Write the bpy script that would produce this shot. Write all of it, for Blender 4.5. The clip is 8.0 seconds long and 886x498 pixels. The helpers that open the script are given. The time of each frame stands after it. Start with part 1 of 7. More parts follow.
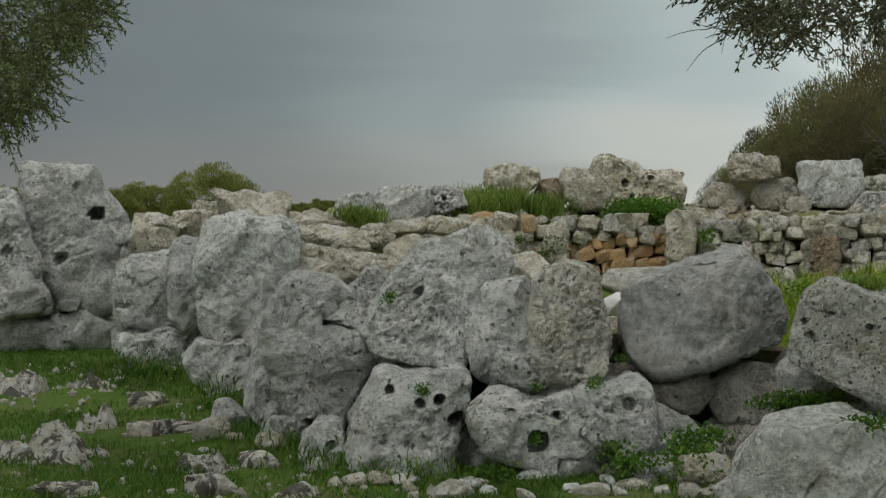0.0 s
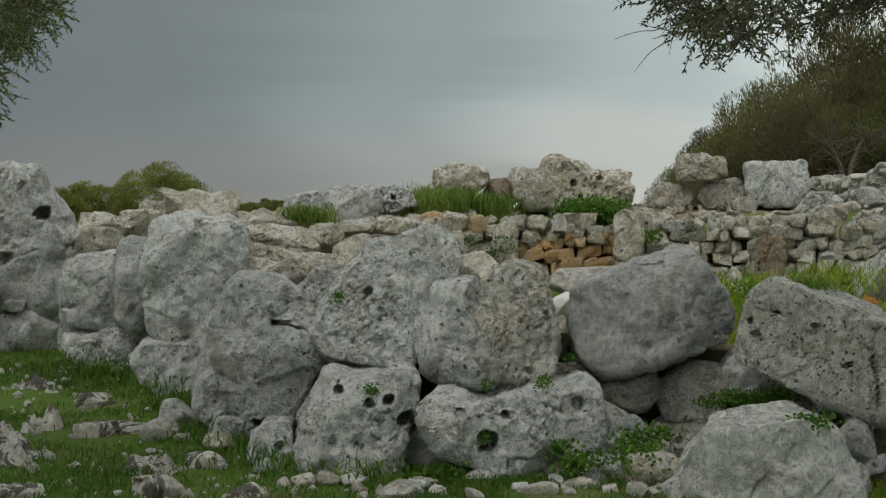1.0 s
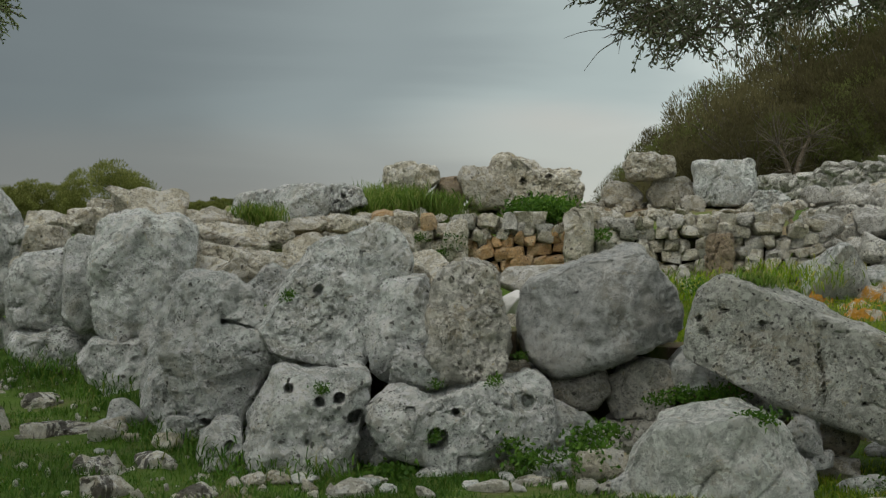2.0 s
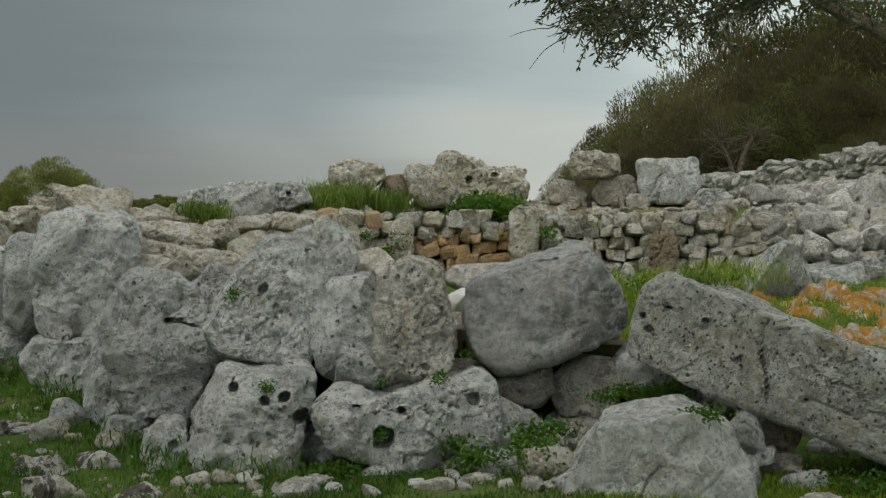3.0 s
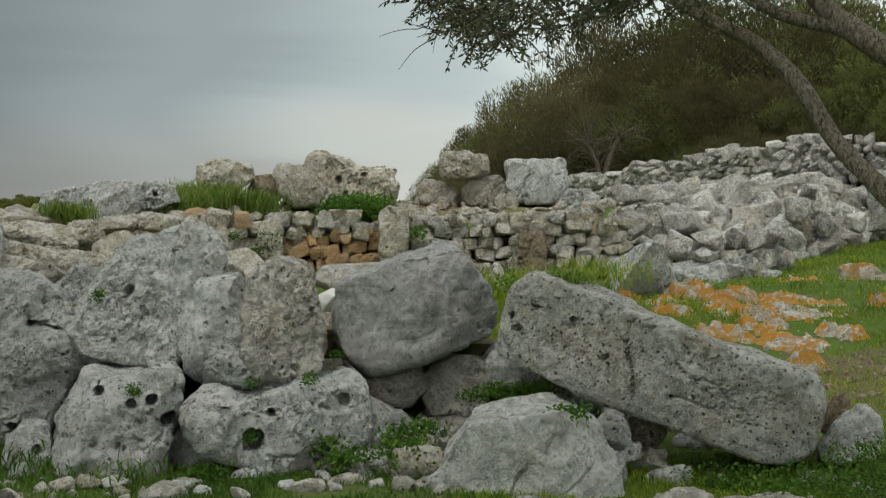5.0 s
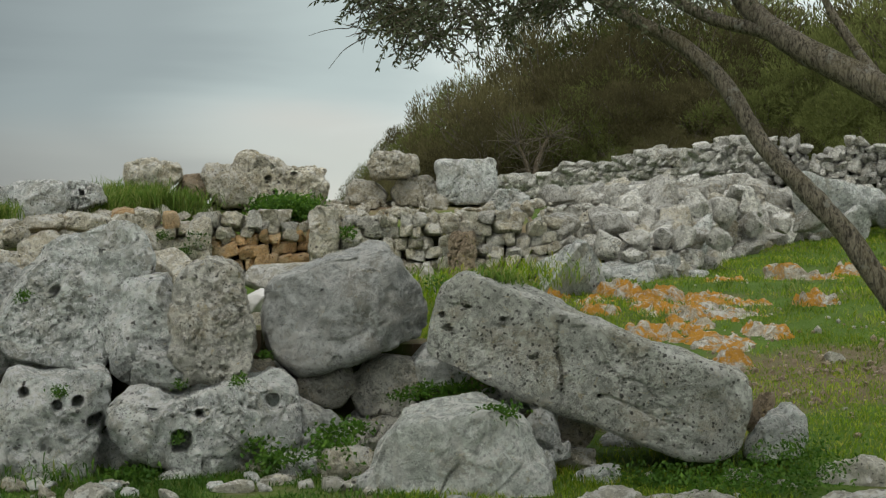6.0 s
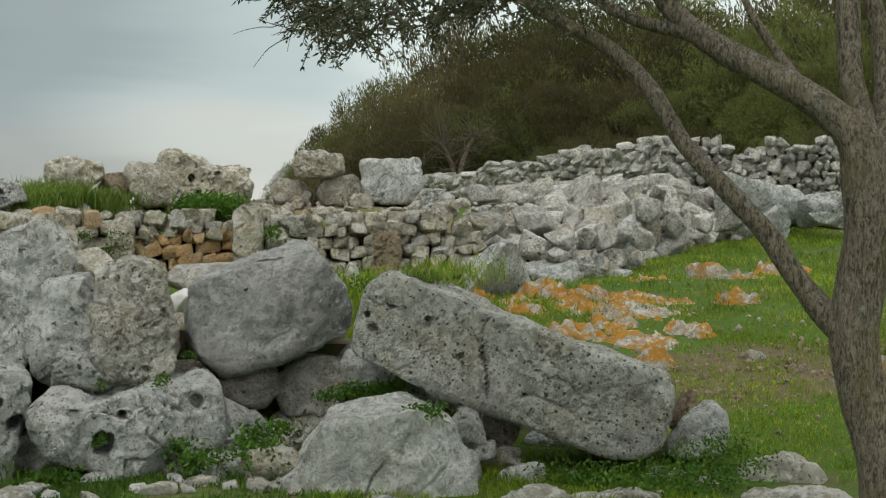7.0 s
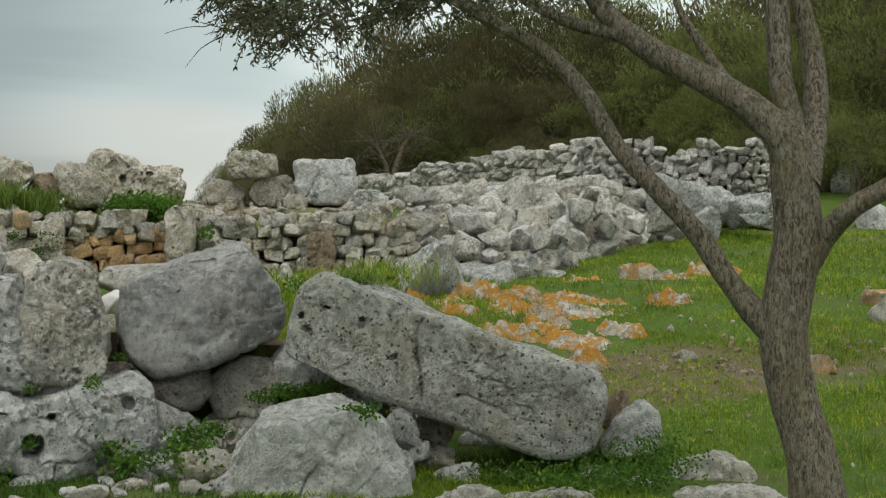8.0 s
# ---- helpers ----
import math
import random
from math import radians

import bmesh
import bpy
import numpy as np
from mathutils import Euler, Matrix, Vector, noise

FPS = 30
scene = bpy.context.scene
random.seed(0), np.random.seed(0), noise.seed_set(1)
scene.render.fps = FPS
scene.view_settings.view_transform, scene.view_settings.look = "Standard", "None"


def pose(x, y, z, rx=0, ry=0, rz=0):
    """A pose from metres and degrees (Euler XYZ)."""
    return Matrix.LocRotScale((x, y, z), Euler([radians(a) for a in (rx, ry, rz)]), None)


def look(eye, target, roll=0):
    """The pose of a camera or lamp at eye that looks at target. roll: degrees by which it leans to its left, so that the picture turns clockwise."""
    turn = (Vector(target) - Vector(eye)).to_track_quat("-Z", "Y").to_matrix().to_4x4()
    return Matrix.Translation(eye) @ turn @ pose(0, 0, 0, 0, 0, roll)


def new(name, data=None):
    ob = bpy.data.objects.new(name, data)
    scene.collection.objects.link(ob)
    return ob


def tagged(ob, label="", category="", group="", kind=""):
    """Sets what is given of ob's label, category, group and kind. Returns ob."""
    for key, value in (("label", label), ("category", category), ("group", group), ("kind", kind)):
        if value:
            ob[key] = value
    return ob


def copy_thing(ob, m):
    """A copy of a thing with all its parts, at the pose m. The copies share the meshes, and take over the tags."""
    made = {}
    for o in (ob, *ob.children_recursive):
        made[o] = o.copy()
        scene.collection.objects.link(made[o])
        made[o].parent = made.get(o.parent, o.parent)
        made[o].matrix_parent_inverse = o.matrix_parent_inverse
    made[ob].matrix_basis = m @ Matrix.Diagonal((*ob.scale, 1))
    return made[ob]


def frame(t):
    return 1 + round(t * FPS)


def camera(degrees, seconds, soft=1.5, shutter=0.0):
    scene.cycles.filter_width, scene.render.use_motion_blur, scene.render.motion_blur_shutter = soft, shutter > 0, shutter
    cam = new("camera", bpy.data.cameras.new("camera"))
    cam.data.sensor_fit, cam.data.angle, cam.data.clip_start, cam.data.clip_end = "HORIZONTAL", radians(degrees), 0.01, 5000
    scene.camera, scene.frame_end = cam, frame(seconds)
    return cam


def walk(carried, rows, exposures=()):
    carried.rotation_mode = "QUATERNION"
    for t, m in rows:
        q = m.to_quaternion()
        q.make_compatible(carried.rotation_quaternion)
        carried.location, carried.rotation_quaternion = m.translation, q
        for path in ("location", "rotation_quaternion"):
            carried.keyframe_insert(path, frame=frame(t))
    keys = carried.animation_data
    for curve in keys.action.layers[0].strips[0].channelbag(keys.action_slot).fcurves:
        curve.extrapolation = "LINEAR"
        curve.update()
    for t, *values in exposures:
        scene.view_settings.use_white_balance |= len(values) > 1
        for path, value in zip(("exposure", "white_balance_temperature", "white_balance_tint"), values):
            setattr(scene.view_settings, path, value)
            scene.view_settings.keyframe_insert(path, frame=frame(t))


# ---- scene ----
# The camera turns on one spot, level, at a standing person's eye height.
cam = camera(34.37, 8.0, soft=1.22)
EYE, TILT = 1.6, -0.78
ROWS = [
    (0.0, 0.0, 0.0, 0.000),
    (0.5, -1.042, -0.003, -0.004),
    (1.0, -2.032, -0.009, 0.005),
    (1.5, -3.029, -0.038, 0.034),
    (3.0, -6.192, -0.154, 0.081),
    (3.5, -7.497, -0.187, 0.123),
    (4.0, -8.848, -0.226, 0.199),
    (4.5, -10.070, -0.201, 0.229),
    (6.0, -14.189, -0.175, 0.182),
    (6.5, -15.573, -0.222, 0.166),
    (7.0, -17.179, -0.200, 0.183),
    (7.5, -18.606, -0.150, 0.187),
    (8.0, -19.818, -0.172, 0.197),
]
EXPOSURES = [(0.0, -0.6, 6500, 7), (3.5, -0.6, 6500, 7), (4.5, -0.48, 6500, 7), (6.5, -0.32, 6500, 7), (8.0, -0.25, 6500, 7)]
walk(cam, [(t, pose(0, 0, EYE, TILT) @ pose(0, 0, 0, 90 + pitch, roll, yaw)) for t, yaw, pitch, roll in ROWS], EXPOSURES)

# ---- light: a heavy overcast sky, darkest ahead, brightest overhead and behind ----
SUN_ELEVATION, SUN_AZIMUTH = 60.0, 222.0


def add_world():
    world = bpy.data.worlds.new("overcast_sky")
    scene.world = world
    world.use_nodes = True
    nt = world.node_tree
    nt.nodes.clear()
    N, L = nt.nodes.new, nt.links.new
    out, bg = N("ShaderNodeOutputWorld"), N("ShaderNodeBackground")
    sky = N("ShaderNodeTexSky")
    sky.sky_type, sky.sun_disc = "NISHITA", False
    sky.sun_elevation, sky.sun_rotation = radians(SUN_ELEVATION), radians(SUN_AZIMUTH)
    coord, split = N("ShaderNodeTexCoord"), N("ShaderNodeSeparateXYZ")
    L(coord.outputs["Generated"], split.inputs[0])

    def math_node(op, a, b=None, clamp=False):
        n = N("ShaderNodeMath")
        n.operation, n.use_clamp = op, clamp
        for i, v in enumerate((a, b)):
            if v is None:
                continue
            if isinstance(v, (int, float)):
                n.inputs[i].default_value = v
            else:
                L(v, n.inputs[i])
        return n.outputs[0]

    def ramp(fac, stops, mode="EASE"):
        n = N("ShaderNodeValToRGB")
        n.color_ramp.interpolation = mode
        e = n.color_ramp.elements
        while len(e) < len(stops):
            e.new(0.5)
        for k, (at, c) in zip(e, stops):
            k.position, k.color = at, (*c, 1)
        L(fac, n.inputs[0])
        return n.outputs[0]

    def mix(fac, a, b, kind="MIX"):
        n = N("ShaderNodeMix")
        n.data_type, n.blend_type = "RGBA", kind
        if isinstance(fac, (int, float)):
            n.inputs[0].default_value = fac
        else:
            L(fac, n.inputs[0])
        for i, v in ((6, a), (7, b)):
            if isinstance(v, tuple):
                n.inputs[i].default_value = (*v, 1)
            else:
                L(v, n.inputs[i])
        return n.outputs[2]

    x, y, z = split.outputs
    # long flat cloud streaks, stretched along the horizon
    stretch = N("ShaderNodeVectorMath")
    stretch.operation = "MULTIPLY"
    stretch.inputs[1].default_value = (2.2, 2.2, 15.0)
    L(coord.outputs["Generated"], stretch.inputs[0])
    clouds = N("ShaderNodeTexNoise")
    clouds.inputs["Scale"].default_value, clouds.inputs["Detail"].default_value = 1.3, 4.0
    clouds.inputs["Roughness"].default_value, clouds.inputs["Distortion"].default_value = 0.45, 0.5
    L(stretch.outputs[0], clouds.inputs["Vector"])
    # east (right) is lighter than west
    side = math_node("ADD", math_node("MULTIPLY", x, 1.0), math_node("MULTIPLY", math_node("SUBTRACT", clouds.outputs["Fac"], 0.5), 0.2))
    low = ramp(math_node("ADD", math_node("MULTIPLY", side, 1.0), 0.5), [(0.15, (0.215, 0.242, 0.266)), (0.34, (0.266, 0.308, 0.325)), (0.52, (0.42, 0.485, 0.5)), (0.66, (0.645, 0.74, 0.74)), (0.8, (0.98, 1.07, 1.05))])
    warm = ramp(z, [(0.0, (1.34, 1.16, 1.06)), (0.045, (1.2, 1.09, 1.03)), (0.085, (1.0, 1.0, 1.0)), (0.2, (1.05, 1.04, 1.03))])
    low = mix(1.0, low, warm, "MULTIPLY")
    high = ramp(y, [(0.0, (1.3, 1.3, 1.28)), (0.6, (1.0, 1.03, 1.05)), (1.0, (0.6, 0.64, 0.66))])
    up = math_node("MULTIPLY", math_node("SUBTRACT", z, 0.18), 2.2, clamp=True)
    # a thin break in the cloud, low in the north-east
    far = math_node("ADD", math_node("POWER", math_node("DIVIDE", math_node("SUBTRACT", x, 0.15), 0.075), 2.0), math_node("POWER", math_node("DIVIDE", math_node("SUBTRACT", z, math_node("ADD", 0.07, math_node("MULTIPLY", math_node("SUBTRACT", clouds.outputs["Fac"], 0.5), 0.03))), 0.014), 2.0))
    low = mix(math_node("MULTIPLY", math_node("EXPONENT", math_node("MULTIPLY", far, -1.0)), 0.45), low, (0.92, 0.85, 0.78))
    cloud = mix(up, low, high)
    behind = math_node("MULTIPLY", math_node("SUBTRACT", 0.55, y), 1.1, clamp=True)
    cloud = mix(behind, cloud, high)
    n = N("ShaderNodeMix")
    n.data_type, n.blend_type = "RGBA", "MIX"
    n.inputs[0].default_value = 0.06
    dim = mix(1.0, sky.outputs[0], (0.1, 0.1, 0.1), "MULTIPLY")
    L(cloud, n.inputs[6]), L(dim, n.inputs[7])
    L(n.outputs[2], bg.inputs[0])
    bg.inputs[1].default_value = SKY
    L(bg.outputs[0], out.inputs[0])


SKY = 1.0
add_world()
sun_data = bpy.data.lights.new("sun", "SUN")
sun_data.energy, sun_data.angle, sun_data.color = 1.3, radians(16), (1.0, 0.96, 0.9)
sun = new("sun", sun_data)
_a, _e = radians(SUN_AZIMUTH), radians(SUN_ELEVATION)
sun.matrix_world = look((20 * math.sin(_a) * math.cos(_e), 20 * math.cos(_a) * math.cos(_e), 20 * math.sin(_e)), (0, 0, 0))


# ---- materials ----
class Nodes:
    """A small shorthand for one procedural material."""

    def __init__(self, name, roughness=0.85):
        self.mat = bpy.data.materials.new(name)
        self.mat.use_nodes = True
        self.nt = self.mat.node_tree
        self.bsdf = self.nt.nodes["Principled BSDF"]
        self.bsdf.inputs["Roughness"].default_value = roughness
        self.bsdf.inputs["Specular IOR Level"].default_value = 0.25
        geo = self.nt.nodes.new("ShaderNodeNewGeometry")
        self.position, self.normal, self.island = geo.outputs["Position"], geo.outputs["Normal"], geo.outputs["Random Per Island"]
        self.chance = self.nt.nodes.new("ShaderNodeObjectInfo").outputs["Random"]

    def link(self, a, b):
        self.nt.links.new(a, b)

    def put(self, socket, v):
        if isinstance(v, (int, float)):
            socket.default_value = v
        elif isinstance(v, tuple):
            socket.default_value = (*v, 1) if len(v) == 3 and len(socket.default_value) == 4 else v
        else:
            self.link(v, socket)

    def noise(self, scale, detail=4, rough=0.6, distort=0.0, vector=None):
        n = self.nt.nodes.new("ShaderNodeTexNoise")
        n.inputs["Scale"].default_value, n.inputs["Detail"].default_value = scale, detail
        n.inputs["Roughness"].default_value, n.inputs["Distortion"].default_value = rough, distort
        self.link(vector or self.position, n.inputs["Vector"])
        return n.outputs["Fac"]

    def cells(self, scale):
        """Distance to the nearest cell centre, over slightly bent space."""
        bend = self.nt.nodes.new("ShaderNodeTexNoise")
        bend.inputs["Scale"].default_value, bend.inputs["Detail"].default_value = scale * 1.1, 3
        self.link(self.position, bend.inputs["Vector"])
        add = self.nt.nodes.new("ShaderNodeVectorMath")
        add.operation = "MULTIPLY_ADD"
        add.inputs[1].default_value = (0.9 / scale,) * 3
        self.link(bend.outputs["Color"], add.inputs[0]), self.link(self.position, add.inputs[2])
        n = self.nt.nodes.new("ShaderNodeTexVoronoi")
        n.inputs["Scale"].default_value = scale
        self.link(add.outputs[0], n.inputs["Vector"])
        return n.outputs["Distance"]

    def ramp(self, fac, *stops):
        n = self.nt.nodes.new("ShaderNodeValToRGB")
        e = n.color_ramp.elements
        while len(e) < len(stops):
            e.new(0.5)
        for k, (at, c) in zip(e, stops):
            k.position, k.color = at, (c, c, c, 1) if isinstance(c, (int, float)) else (*c, 1)
        self.link(fac, n.inputs[0])
        return n.outputs[0]

    def mix(self, fac, a, b, kind="MIX"):
        n = self.nt.nodes.new("ShaderNodeMix")
        n.data_type, n.blend_type = "RGBA", kind
        for i, v in ((0, fac), (6, a), (7, b)):
            self.put(n.inputs[i], v)
        return n.outputs[2]

    def math(self, op, a, b=0.0, clamp=False):
        n = self.nt.nodes.new("ShaderNodeMath")
        n.operation, n.use_clamp = op, clamp
        self.put(n.inputs[0], a), self.put(n.inputs[1], b)
        return n.outputs[0]

    def up(self):
        s = self.nt.nodes.new("ShaderNodeSeparateXYZ")
        self.link(self.normal, s.inputs[0])
        return s.outputs[2]

    def bump(self, height, distance, strength=1.0, below=None):
        n = self.nt.nodes.new("ShaderNodeBump")
        n.inputs["Distance"].default_value, n.inputs["Strength"].default_value = distance, strength
        self.link(height, n.inputs["Height"])
        if below:
            self.link(below, n.inputs["Normal"])
        self.link(n.outputs[0], self.bsdf.inputs["Normal"])
        return n.outputs[0]

    def done(self, colour):
        self.put(self.bsdf.inputs["Base Color"], colour)
        return self.mat


def limestone(name, base, light, warm=0.25, pale=0.5, lichen=0.0, dark=0.5, black=0.0, pitted=0.0, dirt=0.68, shade=(0.84, 1.08), worn=1.0):
    """Weathered grey limestone: broad grey blotches, pale crusts, ochre stains, black specks, fine pitting with its
    shade painted in.
    """
    m = Nodes(name, 0.92)
    base, light = (base[0] * 1.12, base[1] * 1.12, base[2] * 1.05), (light[0], light[1], light[2] * 0.95)
    deep = tuple(v * 0.45 for v in base)
    c = m.mix(m.ramp(m.noise(1.9, 7, 0.66, 0.7), (0.36, 0.0), (0.6, 1.0)), tuple(v * 0.72 for v in base), base)
    c = m.mix(m.math("MULTIPLY", m.ramp(m.noise(2.3, 6, 0.62, 0.9), (0.5, 0.0), (0.6, 1.0)), warm * 1.3), c, (0.5, 0.42, 0.28))
    c = m.mix(m.math("MULTIPLY", m.ramp(m.noise(5.5, 9, 0.7, 1.1), (0.49, 0.0), (0.57, 1.0)), 0.8), c, light)
    c = m.mix(m.math("MULTIPLY", m.ramp(m.noise(9.0, 10, 0.78, 1.2), (0.525, 0.0), (0.57, 1.0)), dirt), c, deep)
    c = m.mix(m.math("MULTIPLY", m.ramp(m.noise(26.0, 9, 0.82), (0.52, 0.0), (0.56, 1.0)), dirt * 0.85), c, tuple(v * 0.5 for v in base))
    # pale crust in ragged patches, mostly on the faces that look up
    crust = m.math("MULTIPLY", m.ramp(m.noise(6.5, 9, 0.72, 1.0), (0.5, 0.0), (0.545, 1.0)), m.ramp(m.up(), (0.1, 0.4), (0.7, 1.0)))
    c = m.mix(m.math("MULTIPLY", crust, pale), c, (0.85, 0.84, 0.79))
    c = m.mix(m.math("MULTIPLY", m.ramp(m.noise(16.0, 7, 0.75, 0.8), (0.6, 0.0), (0.65, 1.0)), warm * 1.5), c, (0.55, 0.43, 0.18))
    specks = m.math("MULTIPLY", m.ramp(m.noise(26.0, 7, 0.78), (0.58, 0.0), (0.61, 1.0)), m.ramp(m.noise(3.0, 4), (0.44, 0.15), (0.6, 1.0)))
    c = m.mix(m.math("MULTIPLY", specks, dark), c, (0.05, 0.05, 0.047))
    # round crusts a few centimetres across, pale with sharp edges
    spots = m.math("MULTIPLY", m.ramp(m.noise(19.0, 8, 0.72, 1.0), (0.535, 0.0), (0.56, 1.0)), m.ramp(m.noise(2.2, 3), (0.38, 0.25), (0.56, 1.0)))
    c = m.mix(m.math("MULTIPLY", spots, 0.45 + 0.4 * pale), c, tuple(min(0.88, v * 1.12) for v in light))
    # dark pits painted in for shaded cavities, small and larger
    wide = m.math("MULTIPLY", m.ramp(m.cells(9.5), (0.12, 1.0), (0.17, 0.0)), m.ramp(m.noise(3.4, 4), (0.5, 0.0), (0.54, 1.0)))
    c = m.mix(m.math("MULTIPLY", wide, 0.8 * worn), c, (0.06, 0.056, 0.048))
    fine = m.math("MULTIPLY", m.ramp(m.cells(42.0), (0.2, 1.0), (0.3, 0.0)), m.ramp(m.noise(4.5, 4), (0.5, 0.0), (0.58, 1.0)))
    c = m.mix(m.math("MULTIPLY", fine, 0.6 * worn), c, (0.07, 0.066, 0.058))
    holes = m.math("MULTIPLY", m.ramp(m.cells(19.0), (0.1 + pitted * 0.06, 1.0), (0.17 + pitted * 0.06, 0.0)), m.ramp(m.noise(2.7, 4), (0.46 - pitted * 0.2, 0.0), (0.54 - pitted * 0.2, 1.0)))
    c = m.mix(m.math("MULTIPLY", holes, 0.85 * worn), c, (0.05, 0.048, 0.042))
    if black:
        crusts = m.ramp(m.noise(4.0, 8, 0.68, 1.2), (0.505, 0.0), (0.55, 1.0))
        c = m.mix(m.math("MULTIPLY", crusts, black), c, (0.06, 0.052, 0.04))
    if lichen:
        spot = m.math("MULTIPLY", m.ramp(m.noise(3.4, 8, 0.7, 0.8), (0.45, 0.0), (0.51, 1.0)), m.ramp(m.up(), (-0.1, 0.5), (0.4, 1.0)))
        spot = m.math("MULTIPLY", spot, m.ramp(m.noise(17.0, 6, 0.7), (0.56, 1.0), (0.62, 0.15)))
        tone = m.mix(m.noise(22.0, 4), (0.52, 0.22, 0.008), (0.74, 0.38, 0.035))
        c = m.mix(m.math("MULTIPLY", spot, lichen), c, tone)
    tone = m.ramp(m.chance, (0.0, shade[0]), (1.0, shade[1]))
    c = m.mix(1.0, c, tone, "MULTIPLY")
    pits = m.ramp(m.cells(17.0), (0.06, 0.0), (0.24, 1.0))
    where = m.ramp(m.noise(2.7, 4), (0.44, 0.0), (0.54, 1.0))
    pits = m.mix(where, (1.0, 1.0, 1.0), pits)
    b = m.bump(pits, 0.035, min(1.0, 0.3 + 0.7 * worn))
    b = m.bump(m.math("SUBTRACT", 1.0, m.math("MAXIMUM", wide, fine)), 0.03, worn, b)
    b = m.bump(m.noise(10.0, 10, 0.78), 0.065, 1.0, b)
    m.bump(m.noise(55.0, 6, 0.78), 0.028, 1.0, b)
    return m.done(c)


GREY = limestone("grey_limestone", (0.51, 0.54, 0.535), (0.83, 0.87, 0.86), 0.24, 0.75, dark=0.65)
LIGHT = limestone("light_grey_limestone", (0.6, 0.635, 0.63), (0.87, 0.91, 0.9), 0.26, 0.8, dark=0.75)
BLOCK = limestone("plain_grey_limestone", (0.5, 0.525, 0.51), (0.74, 0.77, 0.75), 0.25, 0.75, dark=0.45, dirt=0.55, worn=0.5)
TAUPE = limestone("brownish_limestone", (0.45, 0.44, 0.405), (0.7, 0.68, 0.63), 0.4, 0.5, dark=0.7)
SMOOTH = limestone("smooth_dark_limestone", (0.5, 0.515, 0.52), (0.7, 0.72, 0.73), 0.2, 0.6, dark=0.4, dirt=0.5, worn=0.35)
RUBBLE = limestone("rubble_limestone", (0.5, 0.49, 0.455), (0.78, 0.77, 0.73), 0.3, 0.95, dark=0.6, shade=(0.66, 1.14))
PITTED = limestone("pitted_limestone", (0.41, 0.42, 0.395), (0.66, 0.68, 0.64), 0.3, 0.5, dark=0.6, pitted=1.0)
WARM = limestone("warm_limestone", (0.52, 0.48, 0.39), (0.78, 0.74, 0.64), 0.5, 0.7)
RUST = limestone("rust_limestone", (0.66, 0.41, 0.2), (0.74, 0.56, 0.35), 0.5, 0.15, dirt=0.4)
REDDISH = limestone("red_stained_limestone", (0.42, 0.33, 0.24), (0.5, 0.4, 0.3), 0.8, 0.1)
LICHEN = limestone("lichened_limestone", (0.5, 0.45, 0.37), (0.68, 0.63, 0.53), 0.3, 0.8, lichen=0.95, dirt=0.5)
PALE = limestone("pale_limestone", (0.56, 0.54, 0.48), (0.74, 0.72, 0.66), 0.25, 0.9, dark=0.5, dirt=0.3)
MOSSY = limestone("black_crusted_limestone", (0.66, 0.63, 0.55), (0.86, 0.84, 0.77), 0.25, 1.0, dark=0.3, black=0.85, dirt=0.3)


def dressed(name):
    m = Nodes(name, 0.8)
    c = m.mix(m.noise(9.0, 6, 0.7), (0.5, 0.49, 0.46), (0.66, 0.65, 0.62))
    m.bump(m.noise(40.0, 5, 0.7), 0.01, 0.6)
    return m.done(c)


WHITE = dressed("white_dressed_stone")


def earth(name, grassy, tone=1.0, lush=1.5, trodden=False):
    m = Nodes(name, 0.95)
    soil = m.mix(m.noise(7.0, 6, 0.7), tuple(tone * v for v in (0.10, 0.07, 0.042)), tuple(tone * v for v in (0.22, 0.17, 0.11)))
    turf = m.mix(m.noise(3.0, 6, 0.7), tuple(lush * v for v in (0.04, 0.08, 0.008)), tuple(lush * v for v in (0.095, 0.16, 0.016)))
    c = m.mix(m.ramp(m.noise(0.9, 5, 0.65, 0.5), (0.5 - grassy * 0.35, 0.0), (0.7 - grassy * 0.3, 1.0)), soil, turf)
    if trodden:
        # a worn way beside the tree
        at = m.nt.nodes.new("ShaderNodeSeparateXYZ")
        m.link(m.position, at.inputs[0])
        dx, dy = m.math("DIVIDE", m.math("SUBTRACT", at.outputs[0], 6.0), 2.6), m.math("DIVIDE", m.math("SUBTRACT", at.outputs[1], 10.6), 1.1)
        far = m.math("ADD", m.math("MULTIPLY", dx, dx), m.math("MULTIPLY", dy, dy))
        worn = m.ramp(m.math("ADD", m.math("MULTIPLY", far, 0.35), m.noise(2.4, 6, 0.7)), (0.62, 1.0), (0.85, 0.0))
        c = m.mix(m.math("MULTIPLY", worn, 0.85), c, soil)
    c = m.mix(m.math("MULTIPLY", m.ramp(m.noise(24.0, 4, 0.7), (0.6, 0.0), (0.66, 1.0)), 0.35), c, (0.33, 0.3, 0.25))
    b = m.bump(m.noise(9.0, 6, 0.7), 0.05, 0.8)
    m.bump(m.noise(60.0, 4, 0.7), 0.012, 0.9, b)
    return m.done(c)


TURF = earth("turf", 0.72, lush=1.1, trodden=True)
SOIL = earth("stony_soil", 0.15)
# packing soil darkened to paint the shade in gaps between stones
SHADE_SOIL = earth("shaded_packing", 0.0, 0.4)
GRAVEL = earth("gravelly_bank", 0.3, 1.7)


